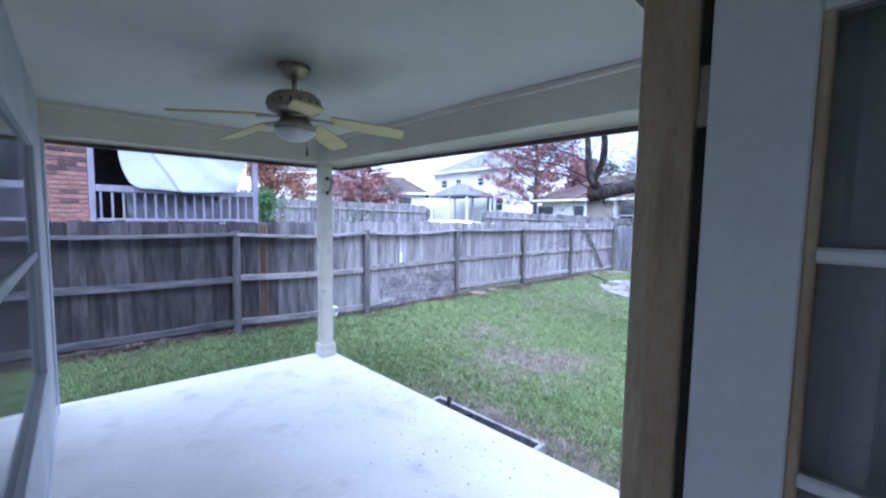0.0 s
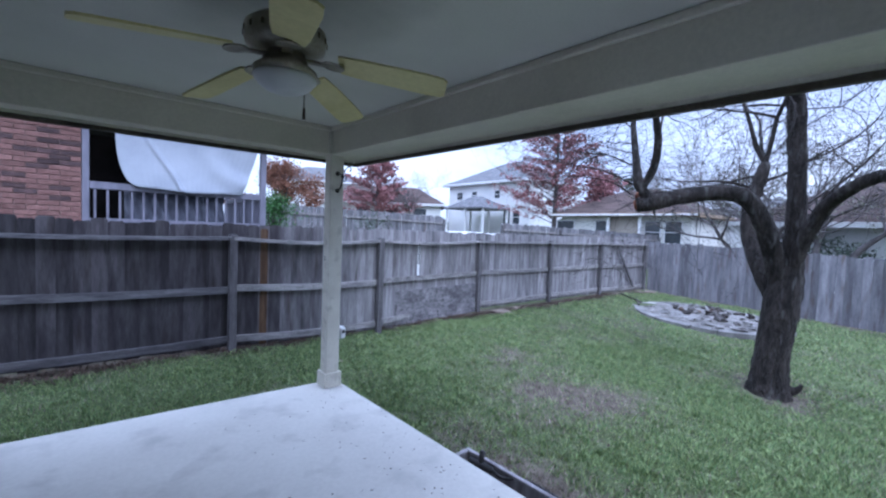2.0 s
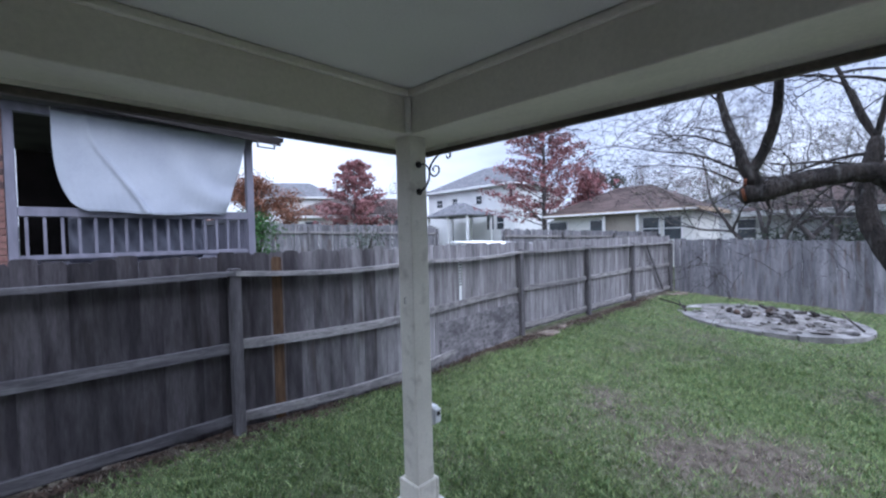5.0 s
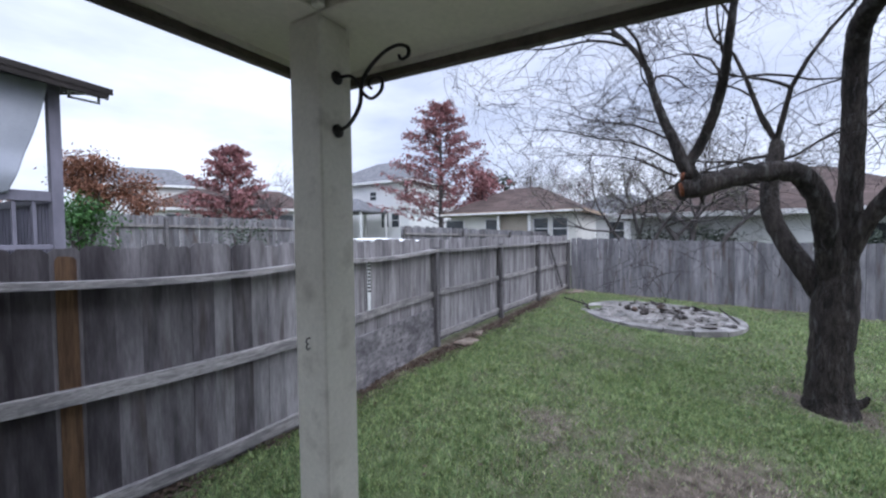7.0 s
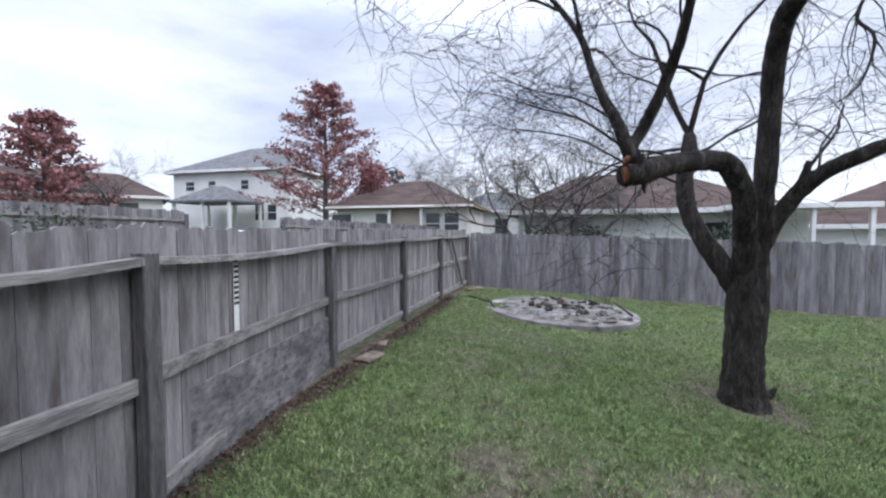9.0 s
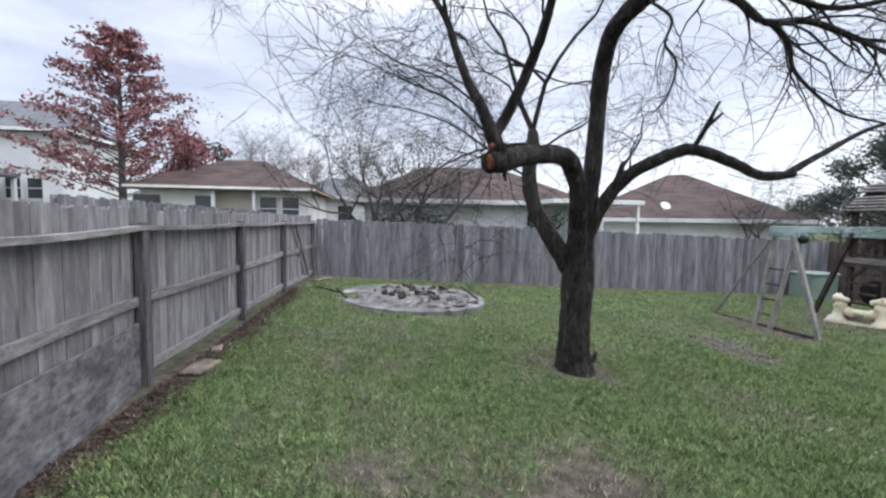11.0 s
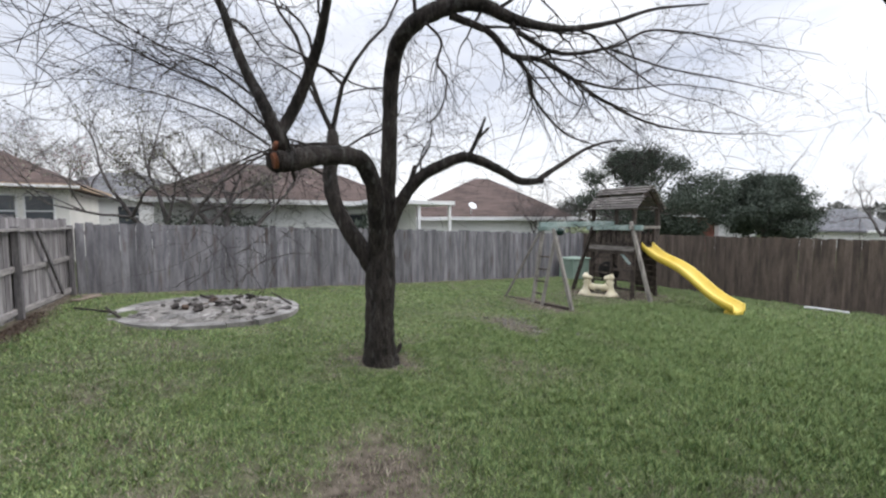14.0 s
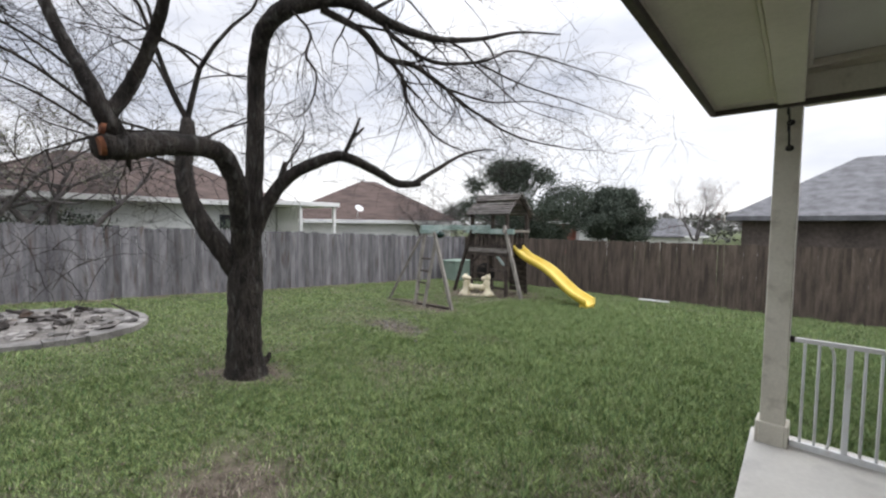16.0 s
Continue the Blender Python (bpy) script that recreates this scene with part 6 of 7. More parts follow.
def houses():
    h = hip_house("white single-storey house with a brown hip roof", 25.0, 11.7, 0, 7.25, 5.3, -0.5, 2.85, 4.42, M_CREAMWALL, M_SHINGLE_BROWN,
                  [(3.35, 1.35, 2.50, 1.25), (0.98, 1.2, 2.50, 0.85), (-1.82, 1.3, 2.50, 0.85), (-2.82, 1.3, 2.50, 0.85)], trim=M_TRIMWOOD, ridge=1.0)
    for u in (0.47, -1.28):
        part("porch_post", boxbm(-3.0, -2.88, u - 0.07, u + 0.07, -0.5, 2.68, 0.006), M_WHITEWALL, h, "white porch post under the eave")
    # thin panel over the pale wall, with the eave's shade in its colour
    part("porch_shade_panel", boxbm(-2.665, -2.652, -1.2, 0.5, -0.5, 2.66), M_SHADEWALL, h, "wall panel in shaded tan under the deep eave")
    part("gutter", boxbm(-3.22, -3.135, -4.05, 4.05, 2.72, 2.82, 0.02), M_WHITEWALL, h, "white eave gutter")
    t = hip_house("white two-storey house with a grey hip roof", 32.5, 27.95, 0, 10.5, 8.0, -0.5, 6.22, 8.65, M_WHITEWALL, M_SHINGLE_GREY,
                  [(-1.5, 4.65, 5.45, 0.75), (-5.0, 4.7, 5.7, 0.45), (-2.75, 2.3, 3.55, 0.85), (-3.85, 2.3, 3.55, 0.85), (1.5, 4.65, 5.45, 0.75), (3.6, 4.65, 5.45, 0.9)], ridge=1.0)
    part("belt_trim", boxbm(-4.02, -4.002, -5.25, 5.25, 3.95, 4.08, 0.005), M_CREAMWALL, t)
    g = thing("garden_pavilion", "small open pavilion with a grey pyramid roof on white posts", "pavilion", m=pose(26.4, 27.0, 0))
    bm = bmesh.new()
    e = [bm.verts.new(v) for v in ((-1.7, -2.5, 3.62), (1.7, -2.5, 3.62), (1.7, 2.5, 3.62), (-1.7, 2.5, 3.62))]
    e2 = [bm.verts.new((v.co.x, v.co.y, 3.48)) for v in e]
    top = [bm.verts.new((0, -0.6, 4.72)), bm.verts.new((0, 0.6, 4.72))]
    for f in ((e[0], e[1], top[0]), (e[1], e[2], top[1], top[0]), (e[2], e[3], top[1]), (e[3], e[0], top[0], top[1]), e2):
        bm.faces.new(f)
    for k in range(4):
        bm.faces.new((e2[k], e2[(k + 1) % 4], e[(k + 1) % 4], e[k]))
    bmesh.ops.recalc_face_normals(bm, faces=bm.faces)
    part("roof", bm, M_SHINGLE_GREY, g, "grey shingled pyramid roof")
    for x in (-1.5, 1.5):
        for y in (-2.3, -0.1, 2.3):
            part("post", boxbm(x - 0.09, x + 0.09, y - 0.09, y + 0.09, -0.5, 3.48, 0.006), M_WHITEWALL, g)
    hip_house("white house with a low brown roof", 22.5, 36.5, 52, 11.5, 7.0, -0.5, 3.9, 5.7, M_WHITEWALL, M_SHINGLE_BROWN, [(-3.8, 2.2, 3.5, 1.3), (-1.2, 2.2, 3.5, 1.3), (1.5, 2.2, 3.5, 1.3), (3.9, 2.2, 3.5, 1.3)])
    hip_house("white two-storey house with a dark grey roof", 20.5, 47.0, 60, 9.0, 8.0, -0.5, 6.3, 8.3, M_WHITEWALL, M_SHINGLE_GREY, [(0.5, 4.6, 5.6, 0.9)])
    hip_house("white house with a brown roof behind the back fence", 24.4, 0.4, -3, 9.6, 8.0, -0.5, 2.38, 4.35, M_WHITEWALL, M_SHINGLE_BROWN, [(-2.9, 0.6, 1.9, 0.9)], over=0.6)
    p = thing("porch_cover", "flat white porch cover on square posts behind the fence", "porch")
    part("roof", boxbm(18.1, 20.4, -6.2, -2.2, 2.26, 2.44, 0.01), M_WHITEWALL, p)
    part("wall", boxbm(20.45, 22.0, -5.4, -4.4, -0.5, 2.24), M_WHITEWALL, p)
    for y in (-6.0, -4.4):
        part("post", boxbm(18.2, 18.32, y - 0.06, y + 0.06, -0.6, 2.26, 0.005), M_WHITEWALL, p)
    t = hip_house("low house with a broad brown roof and white wall", 24.6, -12.5, -36, 9.4, 9.0, -0.6, 1.75, 4.40, M_WHITEWALL, M_SHINGLE_BROWN, [], over=0.5, ridge=0.9)
    bm = bmesh.new()
    lathe(bm, [(0.02, 0), (0.14, 0.015), (0.24, 0.06), (0.235, 0.07), (0.14, 0.028), (0.02, 0.012)], 20, pose(20.8, -9.1, 2.36, 50, 0, -95))
    cyl(bm, (20.95, -9.1, 1.95), (20.82, -9.1, 2.36), 0.025, seg=8)
    solid("satellite_dish", bm, M_WHITEMETAL, "white satellite dish on a brown roof", "satellite dish", smooth=True)
    hip_house("house with a grey shingle roof and dark screened porch", -2.2, -18.9, 90, 13.2, 9.0, -0.9, 1.95, 4.35, M_BROWNWALL, M_SHINGLE_GREY, [(-3.0, 0.4, 1.7, 3.6), (1.5, 0.4, 1.7, 3.0)], trim=M_CREAM)
    hip_house("small far house with a grey roof", 14.8, -45.0, 80, 5.0, 5.0, -1.0, 0.74, 2.61, M_WHITEWALL, M_SHINGLE_GREY, [(0, 0.5, 1.6, 1.2)])
    hip_house("low far red brick house", 21.5, -31.0, -40, 6.0, 5.0, -1.0, 2.0, 2.9, M_BRICKFAR, M_SHINGLE_BROWN, [(1.2, 0.5, 1.6, 0.9)])
    hip_house("small far white garden outbuilding", 17.6, -31.5, -50, 2.4, 2.4, -1.0, 1.9, 2.5, M_WHITEWALL, M_SHINGLE_GREY, [])
    hip_house("far pale house between two roofs", 33.0, 7.6, 8, 6.0, 6.0, -0.5, 2.9, 4.4, M_WHITEWALL, M_SHINGLE_GREY, [(0, 1.2, 2.4, 1.0)])
    s = thing("shed", "low shed with a pale sheet roof behind the side fence", "shed", m=pose(10.6, 10.6, 0, 0, 0, 12))
    part("wall", boxbm(-0.8, 0.8, -0.9, 0.9, -0.3, 1.42), M_GREYWOOD, s)
    part("roof", boxbm(-0.95, 0.95, -1.05, 1.05, 1.46, 1.50, 0.01, pose(0, 0, 0, 3, 0, 0)), M_WHITEWALL, s, "pale sheet roof")


# wall colour darkened to stand for shade under the eave
M_SHADEWALL = mat("shaded_tan_wall", (0.34, 0.30, 0.25), (0.44, 0.39, 0.33), 0.85, 0.8, fine=12, fine_amt=0.1, bump=0.1)
M_BROWNWALL = mat("dark_brown_wall", (0.055, 0.045, 0.04), (0.11, 0.09, 0.08), 0.85, 0.8, fine=10, bump=0.1)
M_BRICKFAR = mat("far_brick", (0.24, 0.09, 0.07), (0.34, 0.15, 0.12), 0.9, 3.0, fine=20, bump=0.2)


def far_fences():
    straight_fence("fence_neighbour", "weathered grey board fence between the neighbouring gardens", (13.6, 16.4, 0), (5.2, 18.6, 0), (2.25, 2.45), (0.0, 0.0), M_BACKWOOD, 41)
    straight_fence("fence_beyond", "weathered grey board fence beyond the side fence", (22.0, 9.5, 0), (13.7, 12.6, 0), (1.75, 2.0), (0.0, 0.0), M_BACKWOOD, 42)


def tree(label, x, y, zt, mk, name="tree", group="background trees"):
    t = thing(name, label, "tree", m=None, group=group)
    mk(t)
    return t


def background_trees():
    def add_tubes(t, tb, name="trunk", m=M_TWIG):
        ob = new(name, tb.mesh(name, m))
        ob.parent = t

    def conical(seed, x, y, zb, zt, r, count, material, size=0.09):
        def mk(t):
            rng = random.Random(seed)
            tb = Tubes()
            tb.add([(x, y, -0.3, 0.2), (x, y, zb, 0.16), (x + 0.05, y, (zb + zt) / 2, 0.1), (x, y, zt, 0.02)], 8)
            pts = []
            k = 0
            z = zb
            while z < zt - 0.2:
                u = (z - zb) / (zt - zb)
                rr = r * (1 - u) ** 0.65 * rng.uniform(0.7, 1.15) + 0.15
                w = k * 2.4 + rng.uniform(-0.4, 0.4)
                end = (x + rr * math.cos(w), y + rr * math.sin(w), z + rr * rng.uniform(0.05, 0.5))
                tb.add([(x, y, z, 0.035), (x + 0.5 * rr * math.cos(w), y + 0.5 * rr * math.sin(w), z + 0.2 * rr, 0.02), (*end, 0.006)], 4, cap=False)
                for i in range(3, 11):
                    f = i / 10
                    pts.append((x + (end[0] - x) * f, y + (end[1] - y) * f, z + (end[2] - z) * f))
                z += (zt - zb) / 95
                k += 1
            add_tubes(t, tb)
            leaf_cloud("crown", pts, count, (0.13, 0.13, 0.10), size, material, seed, t)
        return mk
    tree("tall rust-red conical tree with thin gaps in the crown", 0, 0, 0, conical(51, 23.5, 16.7, 2.2, 10.0, 4.1, 11000, M_REDLEAF, 0.10), "red_tree")
    tree("rust-red tree with a loose crown", 0, 0, 0, conical(52, 19.2, 32.2, 2.2, 8.4, 3.4, 9000, M_REDLEAF, 0.12), "red_tree")

    def rounded(seed, blobs, count, material, size, trunk):
        def mk(t):
            rng = random.Random(seed)
            tb = Tubes()
            tx, ty, tz = trunk
            pts = []
            tb.add([(tx, ty, -1.0, 0.22), (tx, ty, tz, 0.16)], 8)
            for bx, by, bz, br, bh in blobs:
                tb.add([(tx, ty, tz - 0.3, 0.1), ((tx + bx) / 2, (ty + by) / 2, (tz + bz) / 2, 0.06), (bx, by, bz, 0.03)], 5, cap=False)
                for i in range(26):
                    d = Vector((rng.gauss(0, 1), rng.gauss(0, 1), rng.gauss(0, 1))).normalized() * rng.uniform(0.55, 1.0)
                    pts.append((bx + d.x * br, by + d.y * br, bz + d.z * bh))
            add_tubes(t, tb)
            leaf_cloud("crown", pts, count, (0.23, 0.23, 0.17), size, material, seed, t)
        return mk

    def blobs(seed, x, y, z0, z1, rx, ry, n, k=1.0):
        rng = random.Random(seed)
        out = []
        for i in range(n):
            w, rr = rng.uniform(0, 6.283), math.sqrt(rng.random())
            u = rng.random()
            f = math.sqrt(max(0.05, 1 - (2 * u - 0.85) ** 2))
            out.append((x + rx * rr * f * math.cos(w), y + ry * rr * f * math.sin(w), z0 + (z1 - z0) * u, k * rng.uniform(0.5, 0.95), k * rng.uniform(0.35, 0.7)))
        return out
    tree("dense dark evergreen oak", 0, 0, 0, rounded(61, blobs(61, 16.4, -17.4, 0.8, 5.2, 4.7, 3.6, 46), 70000, M_GREENLEAF, 0.06, (16.4, -17.4, 1.5)), "evergreen_tree")
    tree("dense dark evergreen oak beyond the fence", 0, 0, 0, rounded(62, blobs(62, 13.4, -25.9, 0.8, 3.9, 4.2, 3.0, 34), 50000, M_GREENLEAF, 0.075, (13.4, -25.9, 1.2)), "evergreen_tree")
    tree("reddish-brown broad tree in autumn leaf", 0, 0, 0, rounded(64, blobs(64, 9.0, 26.4, 1.6, 5.0, 3.2, 2.2, 22), 13000, M_ORANGELEAF, 0.075, (9.0, 26.4, 1.6)), "autumn_tree")
    tree("dark red rounded tree beside the conical tree", 0, 0, 0, rounded(65, blobs(65, 26.6, 14.9, 2.6, 6.0, 2.0, 1.8, 10), 4000, M_REDLEAF, 0.10, (26.6, 14.9, 1.6)), "autumn_tree")
    tree("dark evergreen behind the red trees", 0, 0, 0, rounded(66, blobs(66, 30.5, 16.2, 2.8, 6.6, 1.5, 1.5, 8), 2600, M_GREENLEAF, 0.13, (30.5, 16.2, 2.0)), "evergreen_tree")
    tree("bright green bush beside the porch post", 0, 0, 0, rounded(67, blobs(67, 5.2, 15.8, 1.0, 2.35, 0.42, 0.4, 9, 0.35), 2600, M_BRIGHTLEAF, 0.05, (5.25, 15.8, 0.6)), "bush")
    tree("green leafy shrub behind the side fence", 0, 0, 0, rounded(68, blobs(68, 8.3, 14.2, 0.9, 2.1, 0.6, 0.5, 6, 0.4), 700, M_GREENLEAF, 0.05, (8.3, 14.2, 0.6)), "bush")
    tree("small clipped green shrub behind the back fence", 0, 0, 0, rounded(69, blobs(69, 19.3, 3.4, 0.6, 1.7, 0.8, 1.6, 10, 0.6), 3200, M_GREENLEAF, 0.07, (19.3, 3.4, 0.5)), "bush")
    tree("small green shrub by the white porch", 0, 0, 0, rounded(70, blobs(70, 18.6, -2.2, 0.5, 1.8, 0.5, 0.5, 6, 0.5), 1800, M_GREENLEAF, 0.06, (18.6, -2.2, 0.4)), "bush")

    def bare(seed, x, y, z0, stems, r, length, depth, leaves, droop=0.05, size=0.05):
        def mk(t):
            rng = random.Random(seed)
            tb = Tubes()
            pts = []
            for dx, dy in stems:
                grow(tb, (x + dx * 0.2, y + dy * 0.2, z0), Vector((dx, dy, 1.2)), r, length, depth, rng, droop, 0.22, 6, (3, 4), pts, 0.68, 0.05)
            for p in rng.sample(pts, min(800, len(pts))):
                grow(tb, p, Vector((rng.uniform(-1, 1), rng.uniform(-1, 1), rng.uniform(-0.5, 1))), 0.006, rng.uniform(0.4, 0.8), 1, rng, 0.05, 0.22, 3, (2, 3), None, 0.7)
            add_tubes(t, tb)
            if leaves:
                leaf_cloud("leaves", pts, leaves, (0.12, 0.12, 0.12), size, M_OLIVELEAF if leaves > 600 else M_REDLEAF, seed, t)
        return mk
    tree("twiggy bare tree with a few olive leaves behind the fence", 0, 0, 0, bare(71, 18.8, 4.6, 0.4, [(0.1, 0.8), (-0.3, -0.3), (0.2, 0.2), (0.3, -0.9)], 0.10, 2.8, 4, 3600, size=0.04), "bare_tree")
    tree("dark leaning bare tree behind the fence", 0, 0, 0, bare(72, 18.9, 3.0, 0.4, [(0.0, 0.7), (-0.2, -0.9), (0.2, 0.1)], 0.14, 2.1, 4, 1200), "bare_tree")
    tree("thin bare tree behind a far roof", 0, 0, 0, bare(73, 31.5, 13.0, 2.0, [(0, 0.2), (0.1, -0.3)], 0.08, 2.2, 3, 300), "bare_tree")
    tree("thin bare tree above the far houses", 0, 0, 0, bare(74, 10.0, -34.5, 0.5, [(0.4, 0.2), (-0.4, 0), (0, 0.1)], 0.10, 2.2, 3, 400), "bare_tree")
    tree("bare tree behind the side garden fence", 0, 0, 0, bare(75, 21.8, 30.5, 2.0, [(0.3, 0.2), (-0.3, 0)], 0.10, 2.4, 3, 300), "bare_tree")
    tree("bare tree behind the pale far house", 0, 0, 0, bare(76, 28.0, 8.5, 1.5, [(0.0, 0.4), (0, -0.4)], 0.08, 2.0, 3, 500), "bare_tree")
    tree("bare twiggy tree by the play tower", 0, 0, 0, bare(77, 18.5, -12.0, 0.0, [(0.1, 0.3), (0, -0.3)], 0.07, 1.6, 3, 0), "bare_tree")


def far_woods():
    """Hazy belt of distant tree tops that closes the horizon all round."""
    rs = np.random.RandomState(88)
    n = 46000
    w = rs.uniform(0, 6.283, n)
    top = 2.3 + 1.6 * hash_noise(w * 9, w * 0, 1.0, 61) + 1.3 * hash_noise(w * 37, w * 0, 1.0, 62)
    d = rs.uniform(78, 100, n)
    c = np.stack([8 + d * np.cos(w), d * np.sin(w), -1.2 + (top + 1.2) * rs.rand(n) ** 0.6], -1)
    a = rs.normal(0, 1, (n, 3))
    a /= np.linalg.norm(a, axis=1)[:, None]
    b = np.cross(a, rs.normal(0, 1, (n, 3)))
    b /= np.linalg.norm(b, axis=1)[:, None]
    s = rs.uniform(0.25, 0.65, (n, 1))
    v = np.stack([c - a * s, c + b * s * 0.6, c + a * s, c - b * s * 0.6], 1)
    tagged(new("far_woods", soup("far_woods", v, 4, M_FARWOOD)), "distant grey-green belt of bare and evergreen trees", "trees", kind="stuff")


M_FARWOOD = mat("distant_foliage", (0.10, 0.105, 0.095), (0.19, 0.185, 0.17), 0.95, 0.08, fine=0.6, fine_amt=0.3, bump=0.0, rnd=0.3, island=True)


def grass():
    rs = np.random.RandomState(9)

    def blades(name, n, box, hgt, wid, material, keep, label):
        x = rs.uniform(box[0], box[1], n)
        y = rs.uniform(box[2], box[3], n)
        ok = keep(x, y) & ~((x < 2.44) & (y > 0.2) & (y < 4.62)) & ~((x < 1.05) & (y < 0.4)) & (((x - 11.12) ** 2 + (y - 3.86) ** 2) > 1.6 ** 2) & ~((np.abs(x - 2.58) < 0.12) & (np.abs(y - 2.355) < 0.62))
        ok &= ((x - 7.33) ** 2 + (y - 1.98) ** 2) > 0.27 ** 2
        x, y = x[ok], y[ok]
        m = len(x)
        z = lawn_z(x, y) + bumps(x, y) - 0.004
        w = rs.uniform(0, 6.283, m)
        h = hgt * rs.uniform(0.5, 1.3, m) * (0.35 + 1.2 * np.clip(1.6 * (0.55 * hash_noise(x, y, 0.06, 7) + 0.45 * hash_noise(x, y, 0.19, 8)) - 0.3, 0, 1))
        h = h * (1 + 0.7 * np.clip((3.0 - y) / 4.0, 0, 1) * np.clip((9.0 - x) / 4.0, 0, 1))
        lean = rs.uniform(0.15, 1.1, m) * h
        la = 12.6 * hash_noise(x, y, 0.09, 12) + rs.normal(0, 1.3, m)
        dx, dy = np.cos(w) * wid, np.sin(w) * wid
        v = np.stack([np.stack([x - dx, y - dy, z], -1), np.stack([x + dx, y + dy, z], -1), np.stack([x + np.cos(la) * lean, y + np.sin(la) * lean, z + h], -1)], 1)
        tagged(new(name, soup(name, v, 3, material)), label, "grass", kind="stuff")

    def green(x, y):
        return rs.rand(len(x)) > worn(x, y) * 0.95

    def dry(x, y):
        lush = np.clip((3.5 - y) / 5.0, 0, 1) * np.clip((8.5 - x) / 4.0, 0, 1)
        return rs.rand(len(x)) < worn(x, y) * 0.9 + 0.06 + (1 - lush) * 0.5 * np.clip(hash_noise(x, y, 0.9, 31) * 0.6 + hash_noise(x, y, 0.28, 32) * 0.6 - 0.25, 0, 1)
    blades("grass_near", 420000, (-0.5, 8.0, 0.3, 6.35), 0.036, 0.0044, M_GRASS, green, "short green lawn grass near the patio")
    blades("grass_far", 330000, (1.05, 13.45, -9.4, 6.3), 0.042, 0.0075, M_GRASS, green, "short green lawn grass across the yard")
    blades("grass_side", 260000, (1.05, 8.5, -6.0, 0.3), 0.038, 0.0050, M_GRASS, green, "short lush green lawn grass beside the house")
    blades("dry_grass", 340000, (-0.5, 13.4, -9.4, 6.4), 0.035, 0.0045, M_STRAW, dry, "dry straw-coloured grass on bare patches")
    # fallen leaves
    n = 500
    x, y = rs.uniform(1.5, 13.2, n), rs.uniform(-6, 6.3, n)
    c = np.stack([x, y, lawn_z(x, y) + 0.045], -1)
    a = rs.normal(0, 1, (n, 3)) * np.array([1, 1, 0.25])
    a /= np.linalg.norm(a, axis=1)[:, None]
    b = np.cross(a, np.array([0, 0, 1.0]))
    s = rs.uniform(0.012, 0.028, (n, 1))
    ok = x > 2.6
    v = np.stack([c - a * s, c + b * s * 0.6, c + a * s, c - b * s * 0.6], 1)[ok]
    tagged(new("fallen_leaves", soup("fallen_leaves", v, 4, M_LITTER)), "scattered fallen brown leaves on the lawn", "leaves", kind="stuff")
    # leaf litter along the fence foot and crumbs on the slab
    n = 9000
    x = rs.uniform(-1.2, 11.5, n)
    y = 6.44 - np.abs(rs.normal(0, 0.15, n))
    c = np.stack([x, y, lawn_z(x, y) + rs.uniform(0.0, 0.035, n)], -1)
    a = rs.normal(0, 1, (n, 3)) * np.array([1, 1, 0.4])
    a /= np.linalg.norm(a, axis=1)[:, None]
    b = np.cross(a, np.array([0, 0, 1.0]))
    s = rs.uniform(0.012, 0.03, (n, 1))
    v = np.stack([c - a * s, c + b * s * 0.6, c + a * s, c - b * s * 0.6], 1)
    tagged(new("leaf_litter", soup("leaf_litter", v, 4, M_LITTER)), "brown leaf litter along the fence foot", "leaves", kind="stuff")
    n = 160
    x = 2.25 - np.abs(rs.normal(0, 0.45, n))
    y = rs.uniform(1.2, 4.3, n)
    ok = x > 0.3
    c = np.stack([x, y, np.full(n, SLAB_Z + 0.004)], -1)[ok]
    n = len(c)
    w = rs.uniform(0, 6.283, n)
    a = np.stack([np.cos(w), np.sin(w), rs.uniform(-0.1, 0.1, n)], -1)
    b = np.stack([-np.sin(w), np.cos(w), np.zeros(n)], -1)
    s = rs.uniform(0.004, 0.013, (n, 1))
    v = np.stack([c - a * s, c + b * s * 0.5, c + a * s, c - b * s * 0.5], 1)
    tagged(new("leaf_crumbs", soup("leaf_crumbs", v, 4, M_LITTER)), "dry leaf crumbs scattered on the slab", "leaves", kind="stuff")


M_LITTER = mat("brown_leaf_litter", (0.035, 0.024, 0.018), (0.10, 0.066, 0.046), 0.9, 2.0, fine=8, fine_amt=0.3, bump=0.0, rnd=0.4, island=True)


def fence_stones():
    rng = random.Random(14)
    for x, y, lx, ly, yaw in ((6.75, 6.28, 0.42, 0.20, -8), (7.35, 6.36, 0.20, 0.12, 10), (13.1, 5.98, 0.40, 0.30, 20), (12.7, 6.1, 0.30, 0.18, -12)):
        bm = boxbm(-lx / 2, lx / 2, -ly / 2, ly / 2, 0, 0.05, 0.012)
        bmesh.ops.subdivide_edges(bm, edges=bm.edges[:], cuts=2, use_grid_fill=True)
        off = Vector((rng.uniform(0, 50), 0, 0))
        for v in bm.verts:
            v.co += Vector((0.03, 0.03, 0.012)) * noise.noise(v.co * 9 + off)
        solid("field_stone", bm, M_SLABSTONE, "flat tan stone slab lying at the fence foot", "stone", m=pose(x, y, gz(x, y) - 0.005, rng.uniform(-4, 4), rng.uniform(-3, 3), yaw), group="stones at the fence foot", smooth=True)


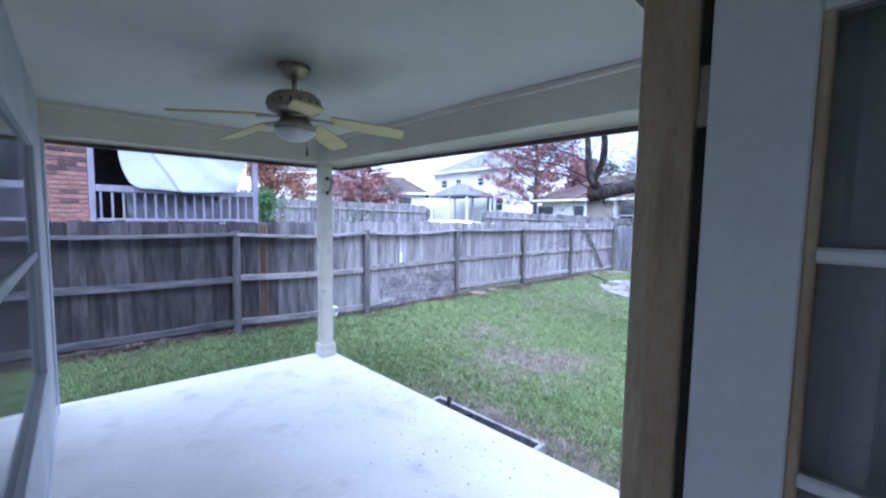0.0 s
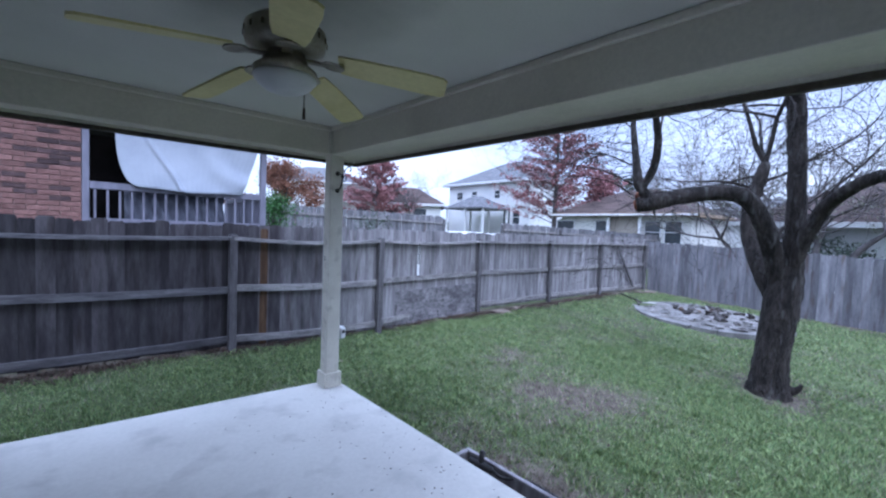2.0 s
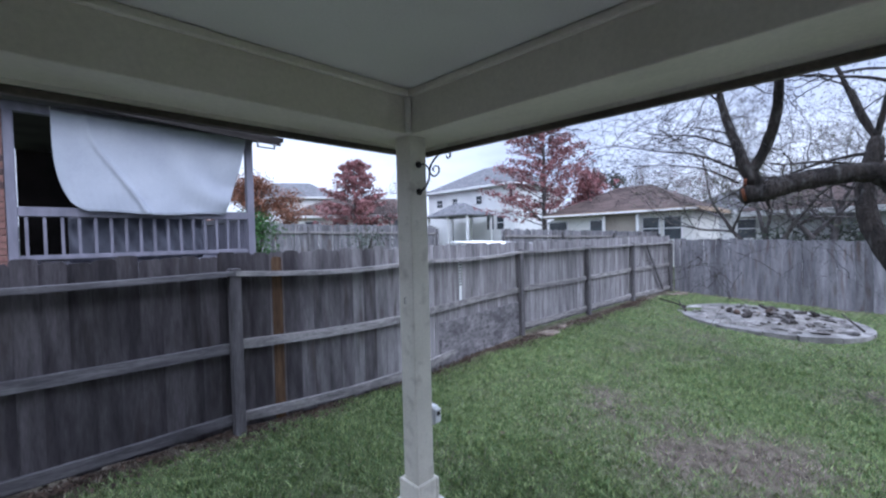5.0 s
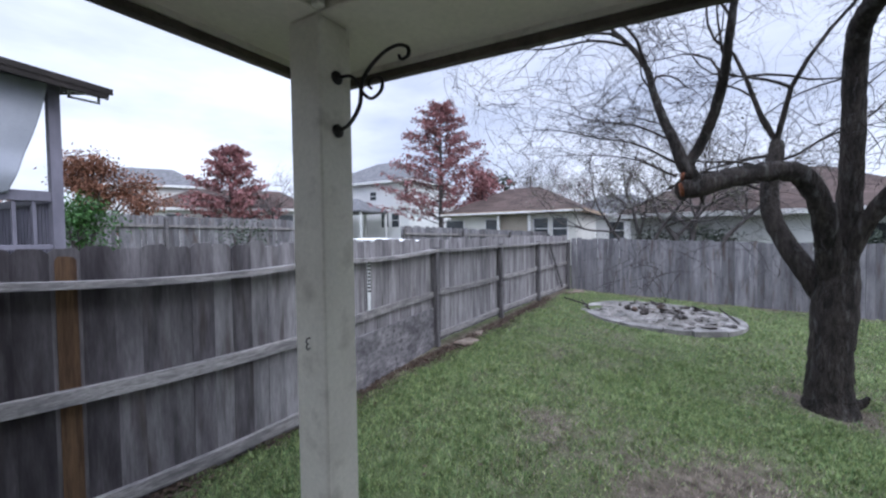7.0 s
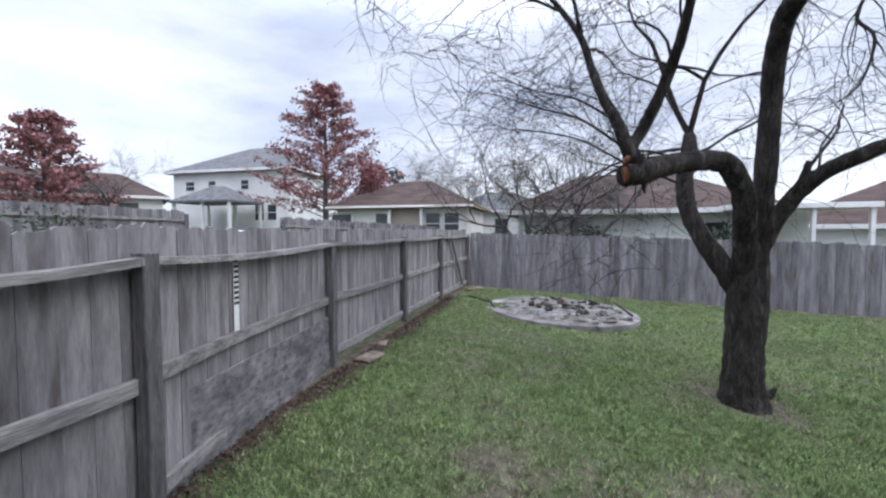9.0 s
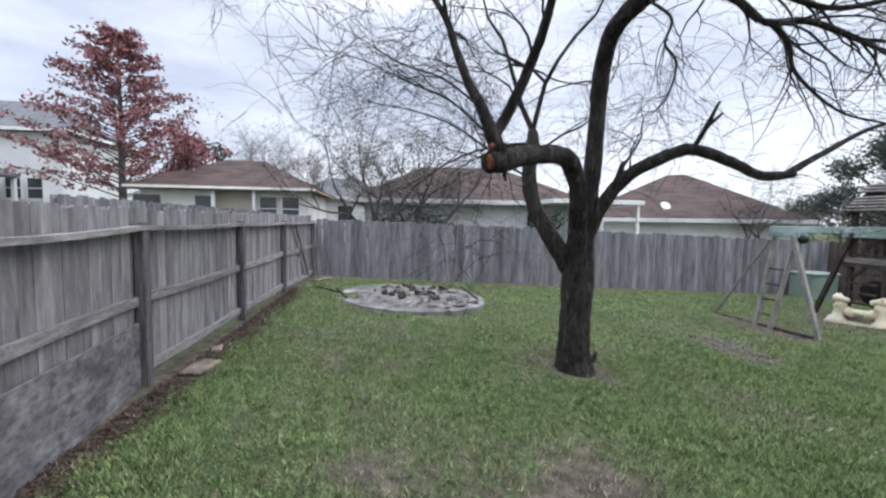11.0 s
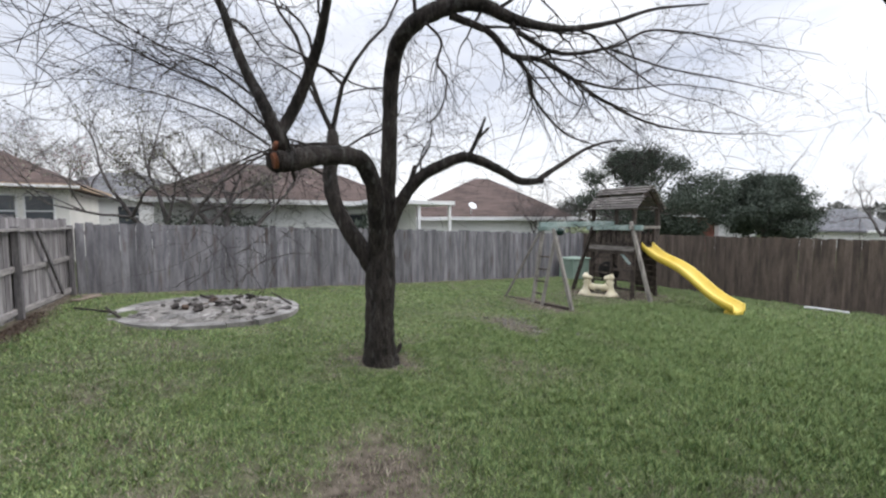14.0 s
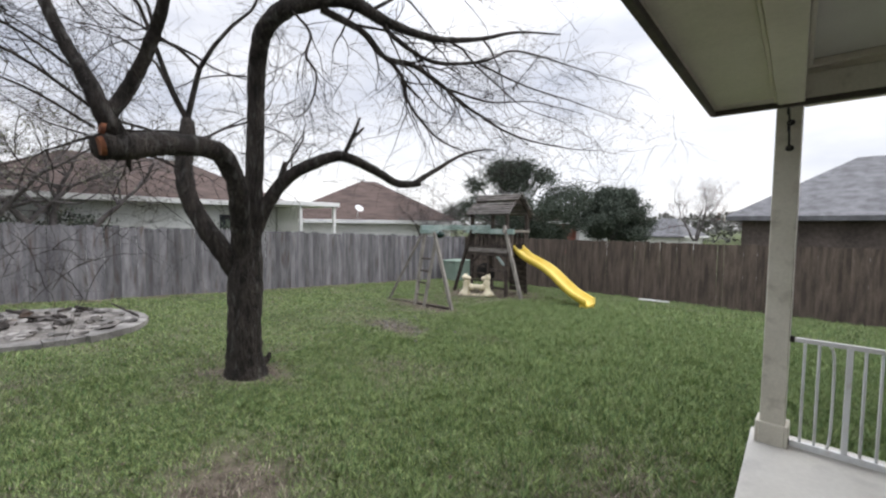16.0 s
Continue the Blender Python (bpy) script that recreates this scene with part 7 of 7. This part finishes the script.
def drain_pipe():
    """White plastic pipe lying in the grass along the far fence."""
    x, y = 5.79, -9.19
    tb = Tubes()
    z = gz(x, y) + 0.05
    tb.add(smooth_line([(x - 0.42, y, z - 0.02, 0.03), (x - 0.15, y + 0.02, z - 0.018, 0.03), (x + 0.2, y + 0.01, z - 0.02, 0.03), (x + 0.42, y + 0.03, z - 0.03, 0.03)], 5), 12)
    tagged(new("drain_pipe", tb.mesh("drain_pipe", M_WHITEMETAL)), "white plastic drain pipe lying along the brown fence", "pipe")


def rubble_patch():
    """Grey stone chips on the bare ground before the swing frame."""
    rng = random.Random(77)
    base = [rock(rng, 1.0, 0.5) for _ in range(4)]
    vs, fs = [], []
    for k in range(150):
        bm = base[k % 4]
        bm.verts.index_update()
        px, py = rng.gauss(8.22, 0.42), rng.gauss(-1.26, 0.26)
        sc = rng.uniform(0.012, 0.045)
        m = pose(px, py, gz(px, py) + 0.012, rng.uniform(-30, 30), rng.uniform(-30, 30), rng.uniform(0, 360)) @ Matrix.Scale(sc, 4)
        n0 = len(vs)
        vs += [m @ v.co for v in bm.verts]
        fs += [tuple(n0 + v.index for v in f.verts) for f in bm.faces]
    me = bpy.data.meshes.new("stone_chips")
    me.from_pydata(vs, [], fs)
    me.materials.append(M_CHIPS)
    for bm in base:
        bm.free()
    tagged(new("stone_chips", me), "grey stone chips scattered on a bare patch of lawn", "gravel", kind="stuff")


M_SLABSTONE = mat("tan_slab_stone", (0.15, 0.12, 0.095), (0.25, 0.205, 0.165), 0.95, 6.0, fine=30, fine_amt=0.35, bump=0.6, rnd=0.2)
M_CHIPS = mat("grey_stone_chips", (0.09, 0.082, 0.075), (0.20, 0.185, 0.17), 0.95, 6.0, fine=30, fine_amt=0.3, bump=0.3, rnd=0.35, island=True)
build_house()
build_cover()
scroll_bracket((POST_A.x, POST_A.y - 0.066, 2.005), -90, 1.15)
scroll_bracket((POST_B.x - 0.01, POST_B.y + 0.066, 2.06), 90, 1.15)
railing()
outlet_box()
post_hook()
beam_cover_strip()
hose_fitting()
fence_stones()
drain_pipe()
rubble_patch()
ceiling_fan()
planter()
yard_tree()
firepit()
swing_set()
play_tower()
slide()
rocking_toy()
green_bin()
neighbour_porch()
houses()
background_trees()
far_woods()
far_fences()
side_fence()
straight_fence("fence_back", "weathered grey board fence closing the back of the yard", (13.5, 6.25, 0), (13.5, -9.5, 0), (1.49, 1.02), (-0.02, -0.70), M_BACKWOOD, 31)
straight_fence("fence_far_side", "dark brown weathered board fence on the far side of the yard", (13.5, -9.5, 0), (-6.0, -9.5, 0), (1.04, 1.10), (-0.70, -0.74), M_BROWNWOOD, 32, 0.35)
grass()
